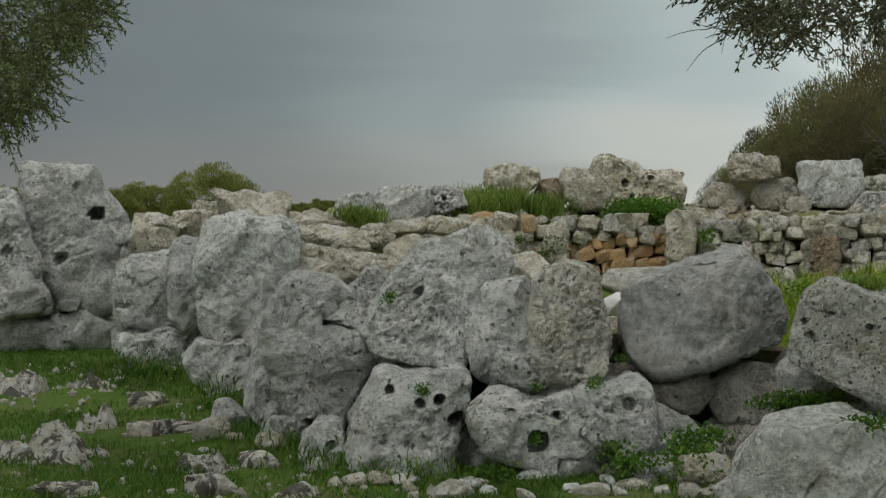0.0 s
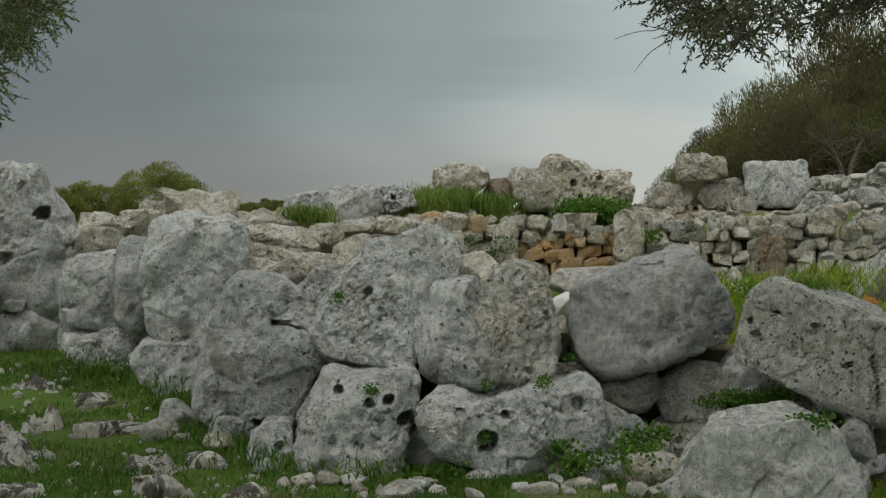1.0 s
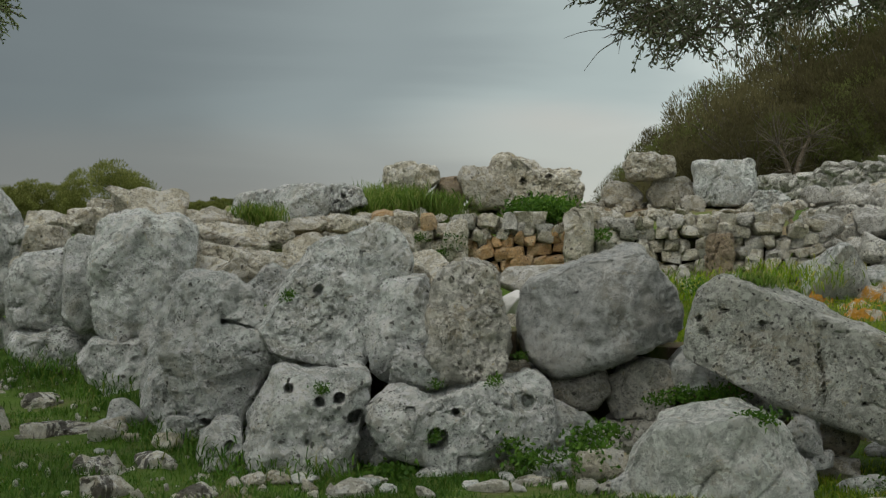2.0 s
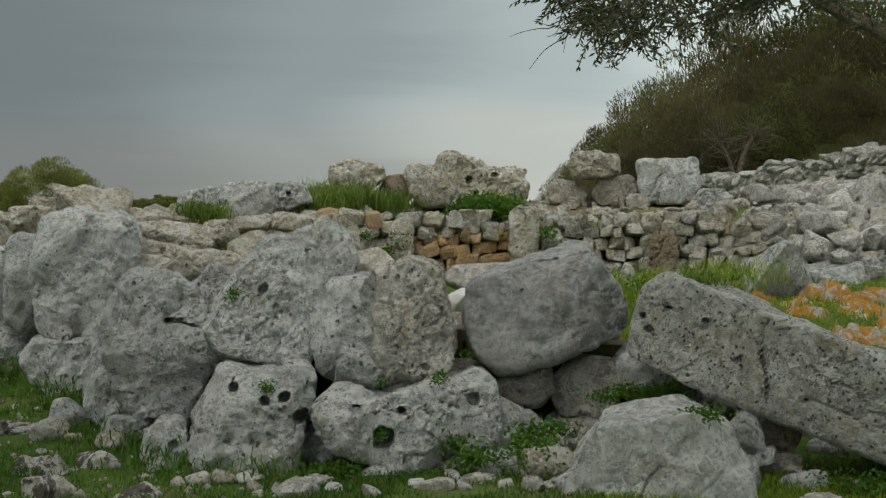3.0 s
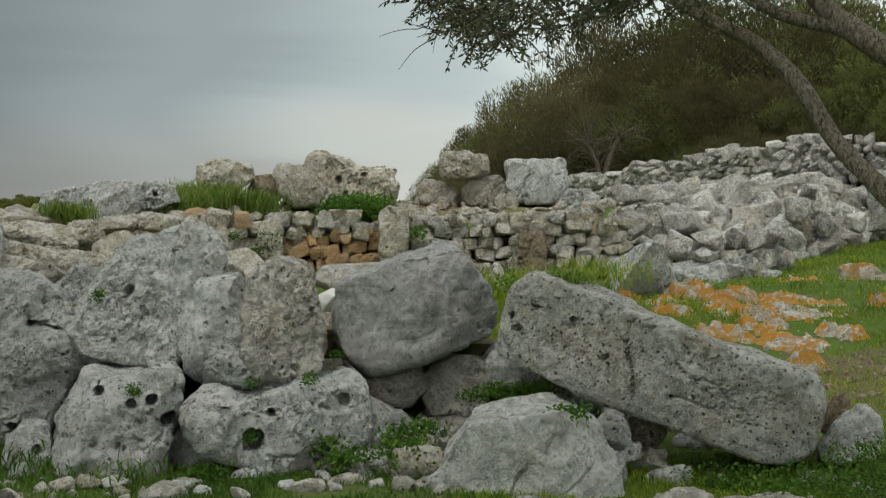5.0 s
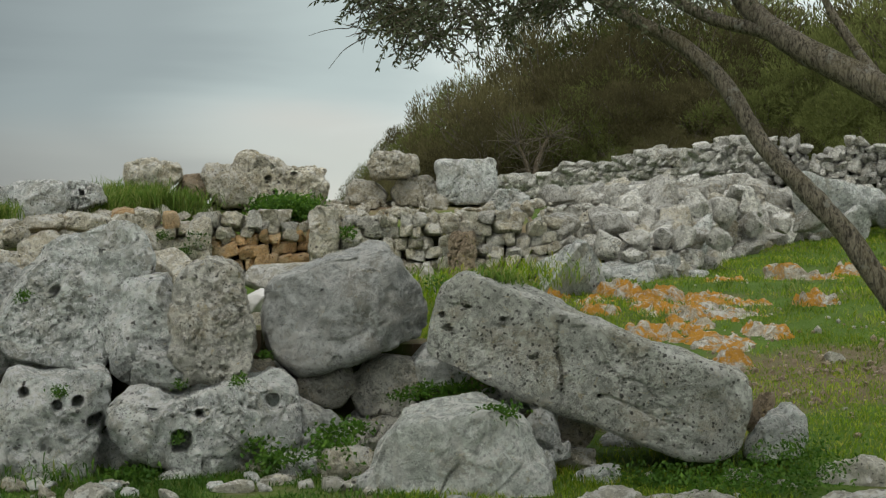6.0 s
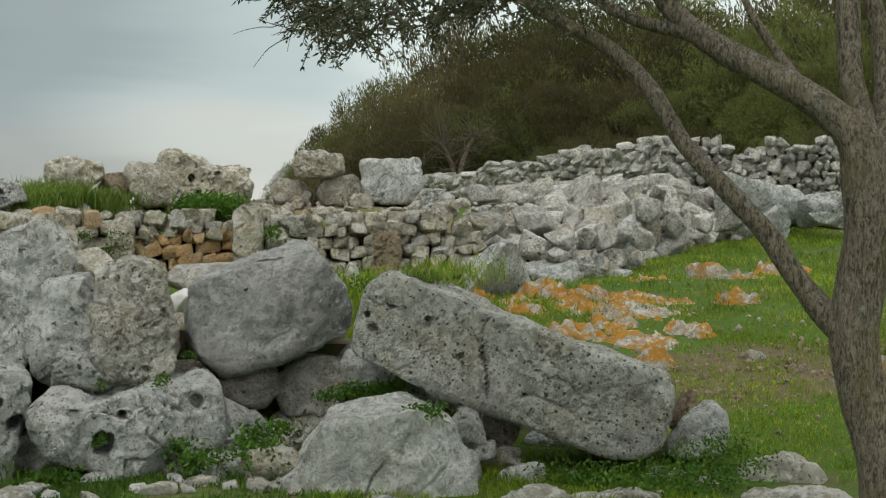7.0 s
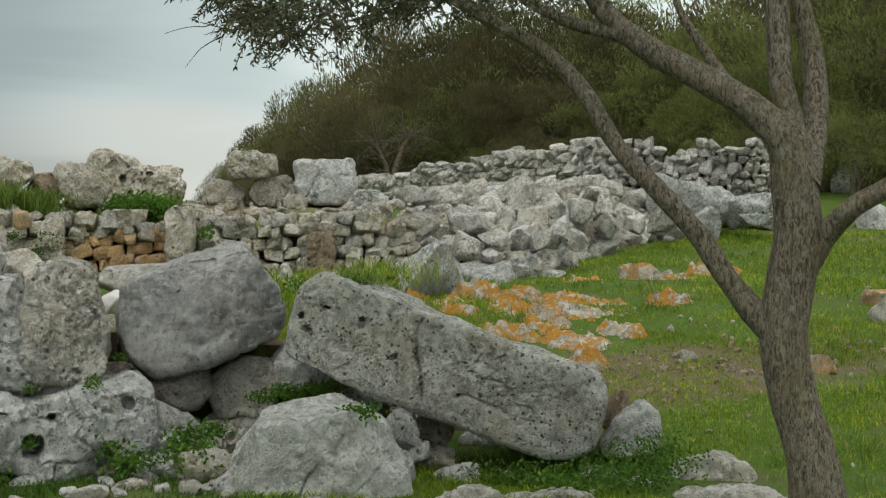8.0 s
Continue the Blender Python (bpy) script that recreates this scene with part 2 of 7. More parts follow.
def leafy(name, *stops, rough=0.6, through_light=0.35, vary=0.0):
    m = Nodes(name, rough)
    c = m.ramp(m.island, *stops)
    # broad tone patches, darkened to stand for shade between leaf clumps
    c = m.mix(m.math("MULTIPLY", m.ramp(m.noise(0.9, 3), (0.38, 0.0), (0.62, 1.0)), 0.5), c, tuple(v * 0.5 for v in stops[0][1]))
    c = m.mix(1.0, c, m.ramp(m.chance, (0.0, 1.0 - vary), (1.0, 1.0 + vary * 0.5)), "MULTIPLY")
    m.bsdf.inputs["Specular IOR Level"].default_value = 0.25 if rough < 0.8 else 0.05
    glow = m.nt.nodes.new("ShaderNodeBsdfTranslucent")
    both = m.nt.nodes.new("ShaderNodeMixShader")
    both.inputs[0].default_value = through_light
    m.put(glow.inputs[0], c)
    m.link(m.bsdf.outputs[0], both.inputs[1]), m.link(glow.outputs[0], both.inputs[2])
    m.link(both.outputs[0], m.nt.nodes["Material Output"].inputs[0])
    return m.done(c)


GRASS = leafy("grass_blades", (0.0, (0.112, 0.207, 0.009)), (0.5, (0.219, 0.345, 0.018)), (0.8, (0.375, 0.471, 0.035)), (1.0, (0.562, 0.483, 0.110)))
DARK_TURF = leafy("dark_turf_blades", (0.0, (0.038, 0.106, 0.010)), (0.5, (0.076, 0.170, 0.017)), (0.85, (0.128, 0.230, 0.030)), (1.0, (0.238, 0.255, 0.068)))
WEED = leafy("weed_leaves", (0.0, (0.045, 0.115, 0.012)), (0.6, (0.085, 0.19, 0.02)), (1.0, (0.15, 0.27, 0.032)))
TALL = leafy("tall_grass", (0.0, (0.09, 0.18, 0.02)), (0.6, (0.18, 0.28, 0.045)), (1.0, (0.36, 0.37, 0.11)))
OLIVE = leafy("olive_leaves", (0.0, (0.05, 0.06, 0.028)), (0.6, (0.11, 0.125, 0.06)), (1.0, (0.24, 0.26, 0.17)), rough=0.42)
WILD = leafy("wild_olive_leaves", (0.0, (0.088, 0.125, 0.037)), (0.6, (0.188, 0.250, 0.081)), (1.0, (0.400, 0.450, 0.237)), rough=0.5)
SCRUB = leafy("scrub_leaves", (0.0, (0.144, 0.131, 0.061)), (0.5, (0.174, 0.157, 0.073)), (1.0, (0.219, 0.200, 0.099)), vary=0.5, rough=0.9, through_light=0.5)
SCRUB_GREEN = leafy("green_scrub_leaves", (0.0, (0.177, 0.203, 0.065)), (0.5, (0.217, 0.247, 0.079)), (1.0, (0.274, 0.304, 0.107)), vary=0.5, rough=0.9, through_light=0.5)
BUSH = leafy("bush_leaves", (0.0, (0.135, 0.162, 0.041)), (0.5, (0.243, 0.270, 0.074)), (1.0, (0.405, 0.419, 0.149)), rough=0.9, through_light=0.5)


def bark(name, dark, light):
    m = Nodes(name, 0.95)
    s = m.nt.nodes.new("ShaderNodeVectorMath")
    s.operation = "MULTIPLY"
    s.inputs[1].default_value = (1, 1, 0.3)
    m.link(m.position, s.inputs[0])
    ridges = m.noise(70.0, 9, 0.72, 0.9, s.outputs[0])
    c = m.mix(m.ramp(ridges, (0.41, 0.0), (0.58, 1.0)), dark, light)
    c = m.mix(m.math("MULTIPLY", m.ramp(m.noise(9.0, 8, 0.75, 0.6), (0.52, 0.0), (0.6, 1.0)), 0.5), c, tuple(v * 0.55 for v in light))
    c = m.mix(m.math("MULTIPLY", m.ramp(m.noise(15.0, 8, 0.75), (0.58, 0.0), (0.62, 1.0)), 0.7), c, (0.4, 0.4, 0.35))
    c = m.mix(m.math("MULTIPLY", m.ramp(m.noise(4.0, 5, 0.7), (0.5, 0.0), (0.66, 1.0)), 0.5), c, (0.2, 0.17, 0.07))
    b = m.bump(ridges, 0.05, 1.0)
    m.bump(m.noise(140.0, 4), 0.006, 0.8, b)
    return m.done(c)


BARK = bark("olive_bark", (0.075, 0.064, 0.048), (0.38, 0.335, 0.25))
PALE_TWIG = bark("pale_stems", (0.12, 0.095, 0.065), (0.27, 0.22, 0.16))
TWIG = bark("grey_twigs", (0.09, 0.075, 0.055), (0.2, 0.17, 0.13))


# ---- noise on arrays of points ----
def _hash(i, seed):
    i = i.astype(np.uint32)
    h = i[..., 0] * np.uint32(374761393) + i[..., 1] * np.uint32(668265263) + i[..., 2] * np.uint32(2147483647) + np.uint32((seed * 974711 + 12345) % 4294967291)
    h = (h ^ (h >> np.uint32(13))) * np.uint32(1274126177)
    h = (h ^ (h >> np.uint32(16))) * np.uint32(2246822519)
    return (h ^ (h >> np.uint32(15))).astype(np.float64) / 4294967295.0


def value_noise(p, seed=0):
    """Smooth noise from -1 to 1 at each row of p."""
    i = np.floor(p).astype(np.int64)
    f = p - i
    f = f * f * f * (f * (f * 6 - 15) + 10)
    total = 0
    for a in (0, 1):
        for b in (0, 1):
            for c in (0, 1):
                w = (f[:, 0] if a else 1 - f[:, 0]) * (f[:, 1] if b else 1 - f[:, 1]) * (f[:, 2] if c else 1 - f[:, 2])
                total = total + w * _hash(i + np.array((a, b, c)), seed)
    return total * 2 - 1


def layered(p, seed, octaves=4, gain=0.5):
    total, amp, norm = 0, 1.0, 0
    for k in range(octaves):
        total = total + amp * value_noise(p * 2.03 ** k + k * 17.3, seed + k)
        norm += amp
        amp *= gain
    return total / norm


def cell_noise(p, seed=0):
    """Distance to the nearest of one random point per unit cell."""
    i = np.floor(p).astype(np.int64)
    best = np.full(len(p), 9.0)
    for a in (-1, 0, 1):
        for b in (-1, 0, 1):
            for c in (-1, 0, 1):
                j = i + np.array((a, b, c))
                q = j + np.stack([_hash(j, seed + s) for s in (1, 2, 3)], 1)
                best = np.minimum(best, ((p - q) ** 2).sum(1))
    return np.sqrt(best)


# ---- building blocks ----
def mesh_from(name, verts, faces, material, smooth=True, crease=0):
    """A mesh from arrays of points and of equal-sided faces."""
    me = bpy.data.meshes.new(name)
    verts, faces = np.asarray(verts, np.float32), np.asarray(faces, np.int32)
    k = faces.shape[1]
    me.vertices.add(len(verts)), me.loops.add(faces.size), me.polygons.add(len(faces))
    me.vertices.foreach_set("co", verts.ravel())
    me.loops.foreach_set("vertex_index", faces.ravel())
    me.polygons.foreach_set("loop_start", np.arange(0, faces.size, k, dtype=np.int32))
    me.polygons.foreach_set("use_smooth", np.full(len(faces), smooth))
    me.update(calc_edges=True)
    me.materials.append(material)
    if crease:
        me.set_sharp_from_angle(angle=radians(crease))
    return me


def under(ob, parent, label=""):
    """Makes ob, which stands in world coordinates, a part of parent."""
    ob.parent = parent
    ob.matrix_parent_inverse = Matrix.Translation(-parent.location)
    return tagged(ob, label=label)


def thing(name, at, label, category, group="", kind=""):
    ob = new(name)
    ob.location = at
    ob.empty_display_size = 0.1
    return tagged(ob, label, category, group, kind)


BALLS = {}


def ball(level):
    if level not in BALLS:
        bm = bmesh.new()
        bmesh.ops.create_icosphere(bm, subdivisions=level, radius=1.0)
        bm.verts.ensure_lookup_table()
        v = np.array([q.co[:] for q in bm.verts])
        f = np.array([[w.index for w in q.verts] for q in bm.faces])
        bm.free()
        BALLS[level] = v, f
    return BALLS[level]


def box_grid(size, n):
    """Points on a unit cube, spaced evenly for a body of that size, about n squares along a mean side, and their triangles."""
    size = np.array(size, float)
    gap = math.sqrt((size[0] * size[1] + size[1] * size[2] + size[0] * size[2]) / 3) / n
    k = np.maximum(3, np.round(size / gap)).astype(int)
    points, faces, total = [], [], 0
    for axis in range(3):
        a, b = (axis + 1) % 3, (axis + 2) % 3
        u, v = np.meshgrid(np.linspace(-1, 1, k[a] + 1), np.linspace(-1, 1, k[b] + 1), indexing="ij")
        i, j = np.meshgrid(np.arange(k[a]), np.arange(k[b]), indexing="ij")
        c = (i * (k[b] + 1) + j).ravel()
        for end in (-1, 1):
            q = np.zeros((u.size, 3))
            q[:, a], q[:, b], q[:, axis] = u.ravel(), v.ravel(), end
            w = k[b] + 1
            t1, t2 = np.stack([c, c + w, c + w + 1], 1), np.stack([c, c + w + 1, c + 1], 1)
            t = np.concatenate([t1, t2]) if end == 1 else np.concatenate([t1, t2])[:, ::-1]
            points.append(q), faces.append(t + total)
            total += u.size
    p = np.concatenate(points)
    _, first, where = np.unique(np.round(p * 100000).astype(np.int64), axis=0, return_index=True, return_inverse=True)
    return p[first], where.ravel()[np.concatenate(faces)]


def normals_of(v, f):
    n = np.zeros_like(v)
    c = np.cross(v[f[:, 1]] - v[f[:, 0]], v[f[:, 2]] - v[f[:, 0]])
    for k in range(3):
        np.add.at(n, f[:, k], c)
    return n / np.maximum(np.linalg.norm(n, axis=1, keepdims=True), 1e-12)


def facets(p, seed, count, least, cut=1.0):
    """Breaks the rounded form p into rough planes, mostly on its front and back."""
    rng = np.random.default_rng(seed + 400)
    for _ in range(count):
        d = rng.normal(size=3)
        d /= np.linalg.norm(d)
        if abs(d[1]) < least:
            continue
        if d[2] < -0.15 and least:
            d[2] = -d[2]
        k = p @ d
        over = np.clip(k - k.max() * (1 - cut * rng.uniform(0.05, 0.26)), 0, None)
        p = p - d * (over * 0.96)[:, None]
    return p


def shards(q, seed, gap, bevel=0.16):
    """Offsets that break a surface into many small tilted planes, about gap across, with steps between them."""
    rng = np.random.default_rng(seed + 900)
    low, high = q.min(0), q.max(0)
    count = int(np.clip(np.prod((high - low) / gap + 0.6), 8, 110))
    c = rng.uniform(low, high, (count, 3))
    g = rng.normal(size=(count, 3)) * 0.75
    step = rng.uniform(-1, 1, count)
    bent = q + 0.3 * gap * np.stack([layered(q / gap * 1.1 + k * 13, seed + k, 2) for k in (1, 2, 3)], 1)
    d = ((bent[:, None, :] - c[None]) ** 2).sum(2)
    two = np.argpartition(d, 1, axis=1)[:, :2]
    near = np.take_along_axis(d, two, 1)
    two = np.take_along_axis(two, np.argsort(near, 1), 1)
    near = np.sqrt(np.sort(near, 1))
    own = [np.clip(step[two[:, k]] + (g[two[:, k]] * (q - c[two[:, k]])).sum(1) / gap, -1.6, 1.6) for k in (0, 1)]
    w = 0.5 + 0.5 * np.clip((near[:, 1] - near[:, 0]) / (bevel * gap), 0, 1)
    return own[0] * w + own[1] * (1 - w)


def rock_shape(size, reach, seed, level=5, square=8.0, lumps=1.0, pits=1.0, holes=(), cracks=(), tilt=0.0, pit_size=0.07, cut=1.0, fissures=1.0, sides=(), broken=1.0):
    """A stone: size is its width, depth and height; reach tells how far its outline goes in equal steps round it, seen from the front, 1 being half the size.
    sides: (degrees, metres) straight sides of the outline in place of reach.
    holes: (x, z, radius, depth) worn into the front; cracks: (x, z, degrees, length, depth)."""
    d, f = box_grid(size, {3: 9, 4: 16, 5: 26, 6: 58}[level])
    # ease the points away from the cube's corners, then take them as directions
    d = np.tan(d * 0.72) / math.tan(0.72)
    d = d / np.linalg.norm(d, axis=1, keepdims=True)
    half = np.array(size) / 2
    if sides:
        flat = sum(np.clip((d[:, 0] * half[0] * math.cos(radians(a)) + d[:, 2] * half[2] * math.sin(radians(a))) / h, 0, None) ** 16 for a, h in sides) ** (1 / 16)
    else:
        ang = np.arctan2(d[:, 2], d[:, 0]) / (2 * np.pi) * len(reach)
        r = np.interp(ang, np.arange(-len(reach), 2 * len(reach) + 1), list(reach) * 3 + [reach[0]])
        flat = np.hypot(d[:, 0], d[:, 2]) / r
    rad = (flat ** square + np.abs(d[:, 1]) ** square) ** (-1 / square)
    if level < 5:
        # small stones: broken on many planes
        rng = np.random.default_rng(seed + 70)
        ways = np.concatenate([np.eye(3), -np.eye(3)]) + rng.normal(size=(6, 3)) * 0.42
        ways = np.concatenate([ways, rng.normal(size=(9, 3))])
        far = np.concatenate([rng.uniform(0.86, 1.05, 6), rng.uniform(0.84, 1.15, 9)])
        ways /= np.linalg.norm(ways, axis=1, keepdims=True)
        rad = (np.clip(d @ ways.T / far, 0, None) ** 22).sum(1) ** (-1 / 22)
        lumps, cut, broken = lumps * 0.45, 0.0, broken * 0.45
    p = d * rad[:, None] * half
    off = np.array((seed * 3.7, seed * 1.3, seed * 7.1))
    area = math.sqrt(half[0] * half[2])
    p = facets(p, seed, 22, 0.6, cut)
    n = normals_of(p, f)
    q = p + off
    small = min(1.0, area / 0.3)
    out = 0.07 * area * lumps * layered(q / (area * 0.8), seed, 3)
    out = out + broken * area * (0.062 * shards(p, seed, area * 0.8) + 0.026 * shards(p, seed + 7, max(area * 0.34, 0.07), 0.3))
    rough = layered(q * 5.0, seed + 20, 5, 0.62)
    crest = 1 - np.abs(layered(q * 6.0, seed + 25, 4, 0.6)) * 2.4
    out = out + small * lumps * (0.04 * rough + 0.014 * crest)
    # fissures along a few irregular lines
    line = np.abs(layered(q * np.array((1.5, 1.5, 1.9)), seed + 33, 4, 0.5))
    some = np.clip(layered(q * 1.7, seed + 36, 2) * 4 + 0.3, 0, 1)
    out = out - small * fissures * 0.04 * np.clip(1 - line / 0.022, 0, 1) * some
    if pits:
        where = np.clip(layered(q * 2.2, seed + 40, 2) * 3 + 0.2, 0, 1)
        bent = q + 0.5 * pit_size * np.stack([value_noise(q / pit_size * 0.9 + k * 31, seed + k) for k in (1, 2, 3)], 1)
        wide = 0.3 + 0.16 * value_noise(q * 5.0, seed + 45)
        deep = pit_size / 0.07
        out = out - pits * where * 0.05 * deep * np.clip(1 - cell_noise(bent / pit_size, seed + 50) / wide, 0, 1) ** 0.6
        out = out - pits * (0.3 + 0.7 * where) * 0.026 * deep * np.clip(1 - cell_noise(bent / (pit_size * 0.45), seed + 60) / wide, 0, 1) ** 0.7
    p = p + n * out[:, None]
    front = np.clip(-n[:, 1] * 3, 0, 1) * (p[:, 1] < 0.2 * half[1])
    for x, z, radius, depth in holes:
        wob = (0.78 if depth > 0.085 else 0.62) * (1 + 0.6 * value_noise(q * 11, seed + 70))
        k = np.clip((1.12 - np.hypot(p[:, 0] - x, p[:, 2] - z) / (radius * wob)) / 0.25, 0, 1)
        p[:, 1] += front * k * k * (3 - 2 * k) * depth * 1.4
    for x, z, turn, length, depth in cracks:
        a = radians(turn)
        u = (p[:, 0] - x) * math.cos(a) + (p[:, 2] - z) * math.sin(a)
        w = -(p[:, 0] - x) * math.sin(a) + (p[:, 2] - z) * math.cos(a) + 0.03 * value_noise(q * 6, seed + 80)
        k = np.clip(1 - np.abs(w) / 0.012, 0, 1) * np.clip((length / 2 - np.abs(u)) * 12, 0, 1)
        p[:, 1] += front * k * depth
    if tilt:
        a = radians(tilt)
        p = np.stack([p[:, 0] * math.cos(a) - p[:, 2] * math.sin(a), p[:, 1], p[:, 0] * math.sin(a) + p[:, 2] * math.cos(a)], 1)
    return p, f


def rock(name, at, size, turn, seed, reach=(1,) * 12, level=5, material=None, parent=None, label="", category="boulder", group="", **shape):
    """One stone at its middle point, turned about the vertical; a part of parent where one is given."""
    p, f = rock_shape(size, reach, seed, level, **shape)
    ob = new(name, mesh_from(name, p, f, material or GREY, True, 24 if level < 5 else 34))
    ob.matrix_basis = pose(*at, 0, 0, turn)
    if parent:
        return under(ob, parent, label)
    return tagged(ob, label, category, group)


def outcrop(at, size, turn, seed, material, label, group):
    """Low bedrock that breaks through the turf: ragged outline, stepped and knobbly top, its foot in the ground."""
    w, d, h = size[0] * 0.62, size[1] * 0.85, max(size[2], 0.15) * (1.2 if material is LICHEN else 0.85)
    nx, ny = max(14, int(w * 2.6 / 0.022)), max(12, int(d * 2.6 / 0.03))
    u, v = np.meshgrid(np.linspace(-1.3, 1.3, nx), np.linspace(-1.3, 1.3, ny), indexing="ij")
    u, v = u.ravel(), v.ravel()
    p = np.stack([u * w, v * d, np.zeros(u.size)], 1)
    q = p + seed * 1.7
    e = 0.92 - np.sqrt(u * u + v * v) + 0.75 * layered(q * 3.6, seed, 5, 0.65)
    body = np.clip(e * 1.7, 0, 1)
    body = body * body * (3 - 2 * body)
    top = 0.62 + 0.16 * shards(p + np.array((0, 0, 0.001)) * u[:, None], seed, max(0.14, w * 0.3)) + 0.5 * layered(q * 5.5, seed + 3, 5, 0.65)
    a = radians(turn)
    x, y = at[0] + p[:, 0] * math.cos(a) - p[:, 1] * math.sin(a), at[1] + p[:, 0] * math.sin(a) + p[:, 1] * math.cos(a)
    p[:, 2] = ground(x, y) - at[2] + body * h * np.clip(top, 0.1, 1.15) + 0.022 * layered(q * 14, seed + 9, 3) - 0.07
    p[:, :2] += 0.02 * np.stack([layered(q * 9 + k * 7, seed + 20 + k, 2) for k in (1, 2)], 1)
    i, j = np.meshgrid(np.arange(nx - 1), np.arange(ny - 1), indexing="ij")
    c = (i * ny + j).ravel()
    f = np.stack([c, c + ny, c + ny + 1, c + 1], 1)
    f = f[body[f].max(1) > 0]
    ob = new("rock_outcrop", mesh_from("rock_outcrop", p, f, material, True, 34))
    ob.matrix_basis = pose(*at, 0, 0, turn)
    return tagged(ob, label, "rock", group)


PIECES = {}


def piece_mesh(material, k, level=2):
    """One of twenty small broken stones that fill a unit box, shared by all alike pieces."""
    key = (material.name, k, level)
    if key not in PIECES:
        rng = np.random.default_rng(k * 7 + 3 + 100 * level)
        d, f = box_grid((1, 1, 1), 5)
        d = np.tan(d * 0.72) / math.tan(0.72)
        d = d / np.linalg.norm(d, axis=1, keepdims=True)
        total = 0
        for axis in range(3):
            for end in (-1, 1):
                w = rng.normal(size=3) * (0.18 if level > 2 else 0.4)
                w[axis] = end
                total = total + np.clip(d @ (w / np.linalg.norm(w)) / (0.5 * rng.uniform(0.88, 1.02)), 0, None) ** 22
        for _ in range(6 if level > 2 else 9):
            w = rng.normal(size=3)
            total = total + np.clip(d @ (w / np.linalg.norm(w)) / rng.uniform(0.5, 0.68), 0, None) ** 22
        p = d * (total ** (-1 / 22))[:, None]
        p = p * (1.04 + 0.075 * layered(p * 3.4 + k * 9.1, k, 4, 0.6))[:, None]
        PIECES[key] = mesh_from("stone", p, f, material, True, 22)
    return PIECES[key]


def piece(at, size, turn, material, parent, rnd, level=2, name="stone"):
    ob = new(name, piece_mesh(material, rnd.randrange(20), level))
    ob.matrix_basis = pose(*at, rnd.uniform(-9, 9), rnd.uniform(-17, 17), turn + rnd.uniform(-10, 10)) @ Matrix.Diagonal((*size, 1))
    return under(ob, parent)


def dry_stone(parent, a, b, base, top, course, thick, rnd, choose, level=2, swell=1.0):
    """Courses of rough stones from a to b (x, y); base and top give the heights along the wall's length, 0 to 1."""
    a, b = Vector(a), Vector(b)
    length = (b - a).length
    way = (b - a) / length
    turn = math.degrees(math.atan2(way.y, way.x))
    z, row = 0.0, 0
    while z < max(top(u / 10) - base(u / 10) for u in range(11)):
        h = course * rnd.uniform(0.8, 1.25)
        s = -rnd.uniform(0, 0.2)
        while s < length:
            w = h * rnd.uniform(0.75, 1.7)
            u = min(max((s + w / 2) / length, 0), 1)
            zc = base(u) + z + h / 2 + rnd.uniform(-0.03, 0.03)
            if zc + h * 0.3 < top(u) + rnd.uniform(-0.04, 0.06):
                c = a + way * (s + w / 2)
                piece((c.x + rnd.uniform(-0.04, 0.04), c.y + rnd.uniform(-0.05, 0.05), zc), (w * swell * rnd.uniform(0.97, 1.1), thick * rnd.uniform(0.8, 1.15), h * swell * rnd.uniform(0.97, 1.2)), turn, choose(u, z), parent, rnd, level)
            s += w
        z += h * 0.95
        row += 1


def core(parent, a, b, base, top, thick, material):
    """Earth and packing added behind a wall's face, to close off its gaps."""
    a, b = Vector(a), Vector(b)
    way = (b - a).normalized()
    side = Vector((-way.y, way.x)) * thick / 2
    n = 14
    v, f = [], []
    for k in range(n + 1):
        u = k / n
        c = a.lerp(b, u)
        for sgn in (-1, 1):
            e = c + side * sgn
            v += [(e.x, e.y, base(u) - 0.3), (e.x, e.y, top(u))]
    for k in range(n):
        i, j = 4 * k, 4 * k + 4
        f += [(i, j, j + 1, i + 1), (i + 2, i + 3, j + 3, j + 2), (i + 1, j + 1, j + 3, i + 3)]
    f += [(0, 1, 3, 2), (4 * n, 4 * n + 2, 4 * n + 3, 4 * n + 1)]
    ob = new("packing", mesh_from("packing", v, f, material, False))
    return under(ob, parent, "earth packing behind the stones")


